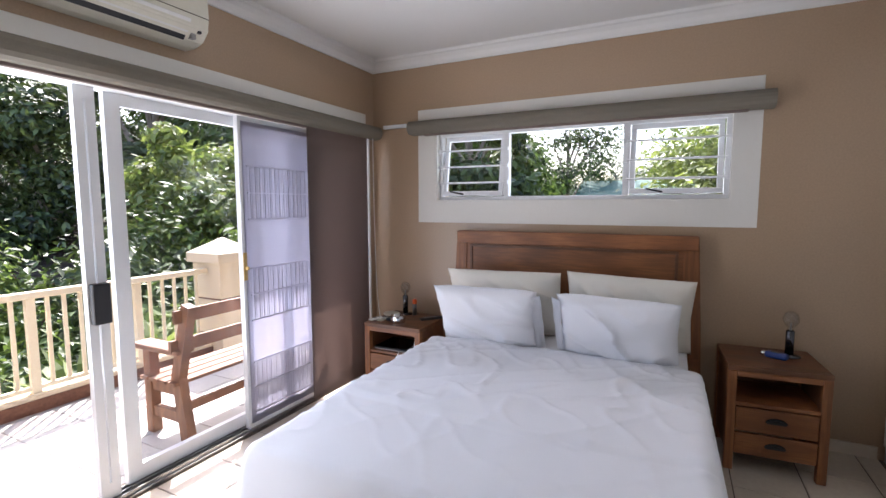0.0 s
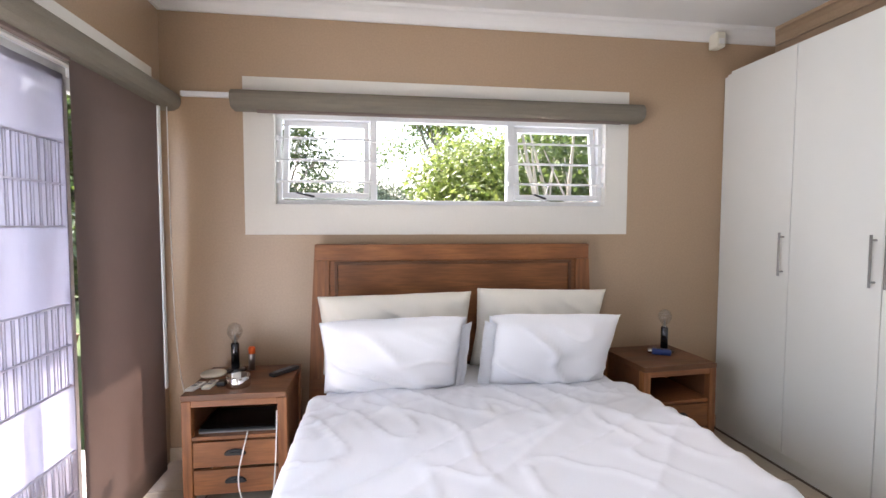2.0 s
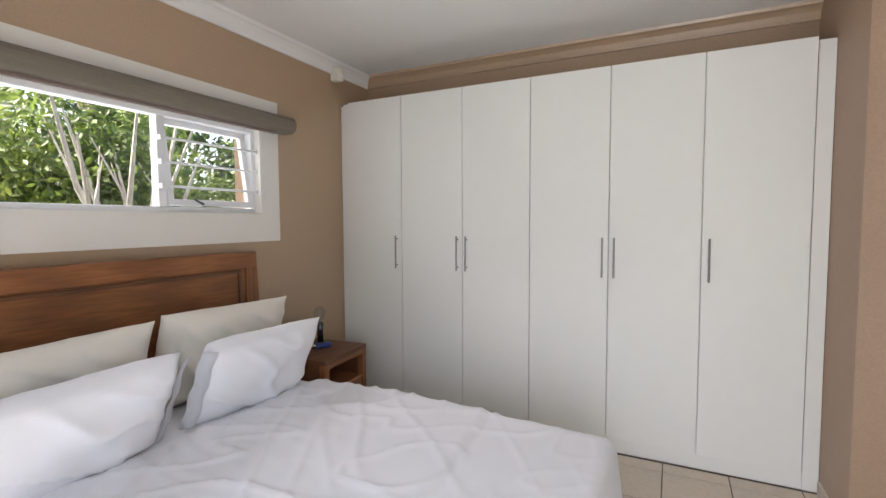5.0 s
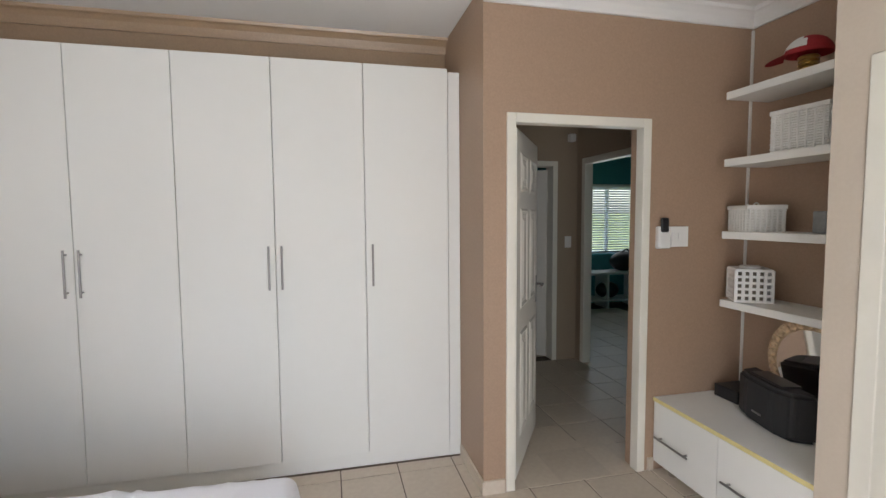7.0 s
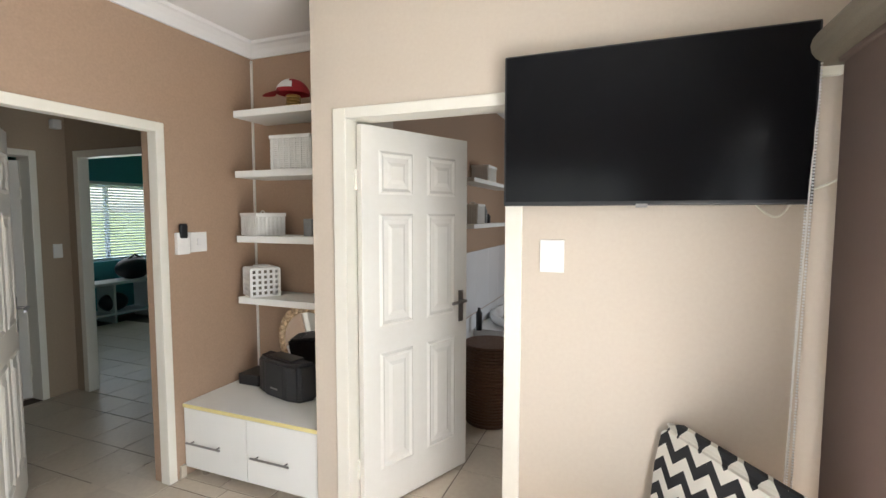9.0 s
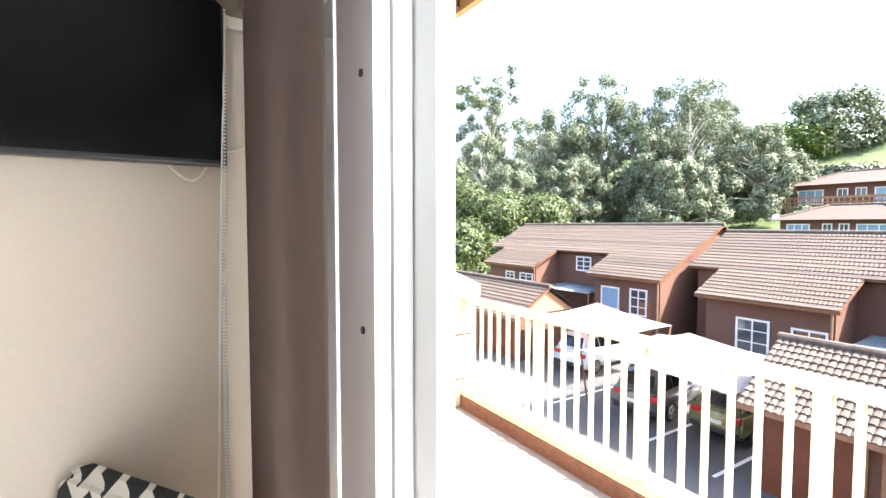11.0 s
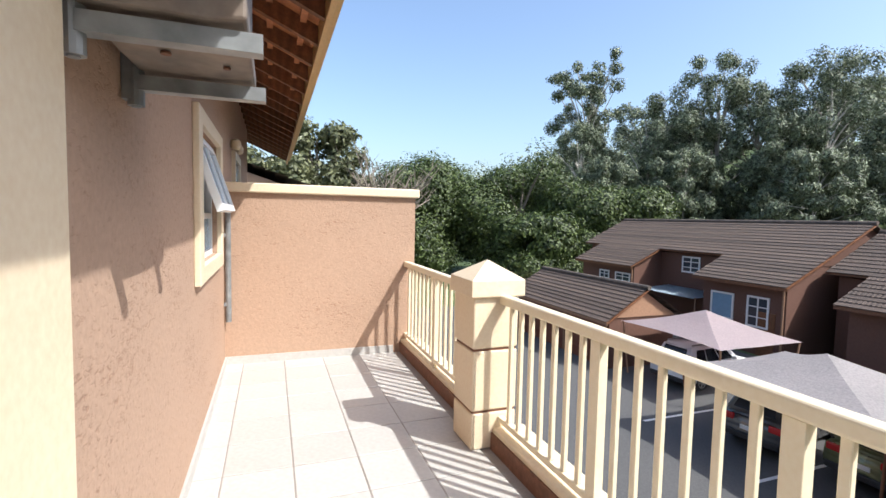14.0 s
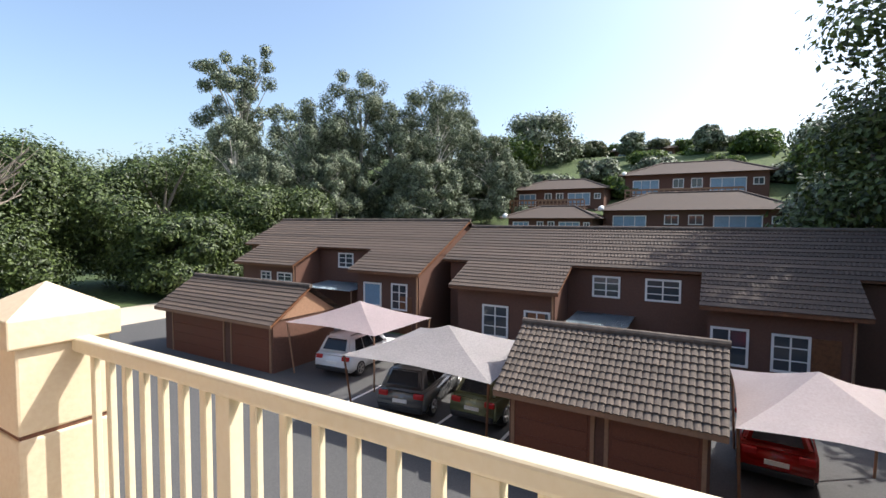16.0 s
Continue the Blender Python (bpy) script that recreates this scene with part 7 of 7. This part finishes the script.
chair = thing("accent_chair", pose(0.47, -3.86, 0, 0, 0, -58), "accent chair upholstered in black and white zigzag cloth", "chair")
M_CHEV = chevrons("zigzag_upholstery")
bk = bmesh.new()
polyprism(bk, [(-0.33, 0.36), (0.33, 0.36), (0.355, 0.62), (0.345, 0.765), (0.31, 0.795), (-0.31, 0.815), (-0.345, 0.785), (-0.355, 0.62)], (-0.045, 0.045), "y")
bmesh.ops.bevel(bk, geom=bk.edges[:], offset=0.03, segments=3, affect="EDGES")
part("backrest", bk, M_CHEV, chair, at=pose(0, -0.06, 0.0, 9, 0, 0), smooth=False)
part("seat", cut_box(-0.31, 0.31, -0.04, 0.5, 0.33, 0.46, 0.04, 3), M_CHEV, chair)
for x in (-0.26, 0.26):
    for y in (0.0, 0.44):
        lg = bmesh.new()
        tube(lg, (x * 1.08, y, 0), (x, y, 0.335), 0.014, 0.022)
        part("leg", lg, M_WOODD, chair)

# ---- air conditioner, sensor ----
ac = thing("air_conditioner", pose(0, -2.19, 2.335), "cream split-unit air conditioner above the sliding doors", "air conditioner")
pr = [(0.002, 0.0), (0.09, 0.0), (0.15, 0.02), (0.195, 0.07), (0.205, 0.14), (0.20, 0.26), (0.18, 0.285), (0.002, 0.285)]
bmx = polyprism(bmesh.new(), pr, (-0.42, 0.42), "y")
bmesh.ops.bevel(bmx, geom=bmx.edges[:], offset=0.008, segments=2, affect="EDGES")
part("body", bmx, M_CREAMPL, ac)
part("outlet", cut_box(-0.33, 0.33, -0.004, 0.004, -0.03, 0.03), M_BLACK, ac, "dark air outlet", at=pose(0.158, -0.02, 0.035, 0, 0, 90) @ pose(0, 0, 0, 40, 0, 0))
part("louvre", cut_box(-0.335, 0.335, -0.004, 0.004, -0.035, 0.035, 0.002), M_WHITEPL, ac, "pale louvre flap", at=pose(0.186, -0.02, 0.075, 0, 0, 90) @ pose(0, 0, 0, 28, 0, 0))
part("panel_line", cut_box(0.2035, 0.2065, -0.415, 0.415, 0.128, 0.132), M_TAUPE, ac)
part("indicator", cut_box(0.175, 0.196, 0.36, 0.375, 0.05, 0.062), M_BLACK, ac)
part("display", cut_box(0.15, 0.178, 0.33, 0.355, 0.02, 0.045), M_STEEL, ac)
sn = thing("alarm_sensor", pose(3.47, -0.06, 2.58), "small cream alarm sensor in the room corner", "sensor")
part("body", cut_box(-0.032, 0.032, -0.035, 0.05, 0, 0.10, 0.01), M_CREAMPL, sn)
part("lens", cut_box(-0.02, 0.02, -0.04, -0.034, 0.02, 0.055, 0.004), M_WHITEPL, sn)


# ---- bedside things ----
def globe_lamp(m, label):
    l_ = thing("table_lamp", m, label, "lamp", "bedside lamps")
    b = bmesh.new()
    lathe(b, [(0.058, 0.0), (0.058, 0.006), (0.02, 0.012), (0.018, 0.016)], 28)
    part("base", b, M_DKCHROME, l_, smooth=True)
    b = bmesh.new()
    lathe(b, [(0.022, 0.014), (0.022, 0.15), (0.018, 0.155)], 24)
    part("stem", b, M_DKCHROME, l_, smooth=True)
    b = bmesh.new()
    lathe(b, [(0.014, 0.155), (0.015, 0.172), (0.028, 0.186), (0.04, 0.21), (0.041, 0.23), (0.03, 0.256), (0.01, 0.268)], 24)
    part("bulb", b, M_BULB, l_, "clear glass globe bulb", smooth=True).visible_shadow = False
    b = bmesh.new()
    tube(b, (0, 0, 0.155), (0, 0, 0.2), 0.006, 0.004)
    part("filament", b, M_STEEL, l_)


globe_lamp(pose(0.445, -0.22, 0.60), "unlit bare-globe chrome lamp beside the bed")
globe_lamp(pose(3.06, -0.19, 0.61), "unlit bare-globe dark lamp beside the bed")
can = thing("spray_can", pose(0.535, -0.225, 0.60), "small silver can with an orange cap", "can")
b = bmesh.new()
lathe(b, [(0.017, 0), (0.018, 0.09), (0.016, 0.094)], 18)
part("body", b, M_STEEL, can, smooth=True)
b = bmesh.new()
lathe(b, [(0.019, 0.094), (0.019, 0.125), (0.014, 0.132)], 18)
part("cap", b, M_ORANGE, can, smooth=True)
ash = thing("steel_dish", pose(0.535, -0.485, 0.60), "round polished steel dish on the bedside table", "dish")
b = bmesh.new()
lathe(b, [(0.056, 0.0), (0.058, 0.005), (0.058, 0.05), (0.056, 0.055), (0.048, 0.055), (0.046, 0.03), (0.01, 0.026)], 32)
part("bowl", b, M_CHROME, ash, smooth=True)
rem = solo("remote_control", boxes((-0.022, 0.022, -0.09, 0.09, 0.0, 0.02), bevel=0.006), M_BLACK, "black television remote on the bedside table", "remote", m=pose(0.725, -0.30, 0.60, 0, 0, -38))
part("keypad", boxes(*[(-0.012 + 0.012 * (i % 3) - 0.003, -0.012 + 0.012 * (i % 3) + 0.003, -0.06 + 0.016 * (i // 3), -0.053 + 0.016 * (i // 3), 0.02, 0.023) for i in range(21)]), M_GREY, rem)
for x, y, a, mt in ((0.333, -0.49, -12, M_WHITEPL), (0.395, -0.47, -4, M_CREAMPL)):
    r2 = solo("remote_control", boxes((-0.022, 0.022, -0.06, 0.06, 0.0, 0.014), bevel=0.005), mt, "small white remote on the bedside table", "remote", m=pose(x, y, 0.60, 0, 0, a))
    part("keypad", boxes((-0.012, 0.012, -0.02, 0.004, 0.014, 0.0165), (-0.012, 0.012, 0.022, 0.042, 0.014, 0.016), bevel=0.001), M_GREY, r2)
dsc = bmesh.new()
lathe(dsc, [(0.062, 0.0), (0.066, 0.01), (0.06, 0.016), (0.01, 0.016)], 32, (0.352, -0.29, 0.60))
solo("charging_pad", dsc, M_CREAMPL, "round cream charging pad on the bedside table", "charger", smooth=True)
solo("cigarette_lighter_box", boxes((0.428, 0.470, -0.49, -0.43, 0.60, 0.622), bevel=0.005), M_BLACK, "small black box beside the steel dish", "box")
lap = thing("laptop", pose(0.545, -0.38, 0.388), "closed black laptop on the bedside shelf", "laptop")
part("base", cut_box(-0.185, 0.185, -0.17, 0.10, 0.0, 0.014, 0.004), M_BLACK, lap)
part("lid", cut_box(-0.185, 0.185, -0.17, 0.10, 0.0145, 0.022, 0.003), M_SCREEN, lap)
part("trim", cut_box(-0.18, 0.18, -0.1735, -0.17, 0.002, 0.008), M_STEEL, lap)
cable("charger_cable", [(0.60, -0.58, 0.40), (0.59, -0.63, 0.33), (0.56, -0.64, 0.18), (0.60, -0.65, 0.05), (0.68, -0.66, 0.012), (0.80, -0.64, 0.01)], 0.0035, M_WHITEPL, "white charger cable hanging from the table")
cable("charger_cable", [(0.74, -0.58, 0.50), (0.745, -0.62, 0.40), (0.735, -0.62, 0.2), (0.72, -0.64, 0.01)], 0.0035, M_WHITEPL, "white cable down the front of the table")
cable("lamp_cable", [(0.29, -0.5, 0.40), (0.24, -0.45, 0.3), (0.22, -0.3, 0.15), (0.18, -0.25, 0.02), (0.24, -0.4, 0.008)], 0.003, M_BLACK, "thin black cable beside the table")
cable("blind_cord", [(0.10, -0.16, 2.06), (0.095, -0.15, 1.4), (0.10, -0.13, 0.7), (0.13, -0.10, 0.4), (0.16, -0.12, 0.3)], 0.003, M_WHITEPL, "white cord hanging by the brown blind")
cable("blind_cord", [(0.10, -4.16, 2.05), (0.13, -4.14, 1.3), (0.15, -4.12, 0.55), (0.17, -4.13, 0.42), (0.12, -4.18, 0.6)], 0.003, M_WHITEPL, "white cord hanging in the corner")
solo("wall_socket", boxes((0.20, 0.29, -0.012, -0.002, 0.28, 0.42), bevel=0.003), M_WHITEPL, "white wall socket by the bedside table", "socket")
hs = thing("cordless_handset", pose(2.98, -0.27, 0.61, 0, 0, 62), "small dark blue handset with a silver end on the bedside table", "handset")
part("body", cut_box(-0.026, 0.026, -0.065, 0.05, 0.0, 0.036, 0.014, 4), M_BLUE, hs, smooth=True)
part("end_cap", cut_box(-0.022, 0.022, 0.04, 0.072, 0.006, 0.032, 0.010, 3), M_CHROME, hs, "silver end cap", smooth=True)
part("screen", cut_box(-0.015, 0.015, -0.02, 0.02, 0.034, 0.038, 0.002), M_BLACK, hs)

# ---- floor tiles ----
def lay_tiles(parent, material, x0, x1, y0, y1, z, size, gap, seed):
    rng = random.Random(seed)
    n, m = math.ceil((x1 - x0) / size - 0.02), math.ceil((y1 - y0) / size - 0.02)
    meshes = {}
    for i in range(n):
        for j in range(m):
            w, d = min(size, x1 - x0 - i * size) - gap, min(size, y1 - y0 - j * size) - gap
            if w < 0.03 or d < 0.03:
                continue
            key = (round(w, 2), round(d, 2))
            if key not in meshes:
                meshes[key] = mesh_of("tile", cut_box(-w / 2, w / 2, -d / 2, d / 2, -0.006, 0.0, 0.002, 1), material)
            o = new("tile", meshes[key])
            o.parent = parent
            o.matrix_basis = pose(x0 + i * size + gap / 2 + w / 2, y1 - j * size - gap / 2 - d / 2, z + rng.uniform(-0.0004, 0.0004), rng.uniform(-0.08, 0.08), rng.uniform(-0.08, 0.08), 0)


lay_tiles(floor, M_TILE, 0.0, 3.56, TVY, 0.0, 0.0, 0.345, 0.006, 1)
lay_tiles(floor, M_TILE, 2.14, DOORX, ALC, TVY, 0.0, 0.345, 0.006, 2)
lay_tiles(floor, M_TILE, DOORX, 5.25, -4.93, -3.3, 0.0, 0.345, 0.006, 3)
lay_tiles(floor, M_TILE, 4.2, 7.6, -7.0, -4.93, 0.0, 0.345, 0.006, 4)
lay_tiles(floor, M_TILE, 0.9, 2.02, -6.5, TVY, 0.0, 0.345, 0.006, 5)
lay_tiles(balcony_floor, M_TILE_OUT, -1.73, -0.2, -7.86, 0.3, BZ, 0.345, 0.008, 6)
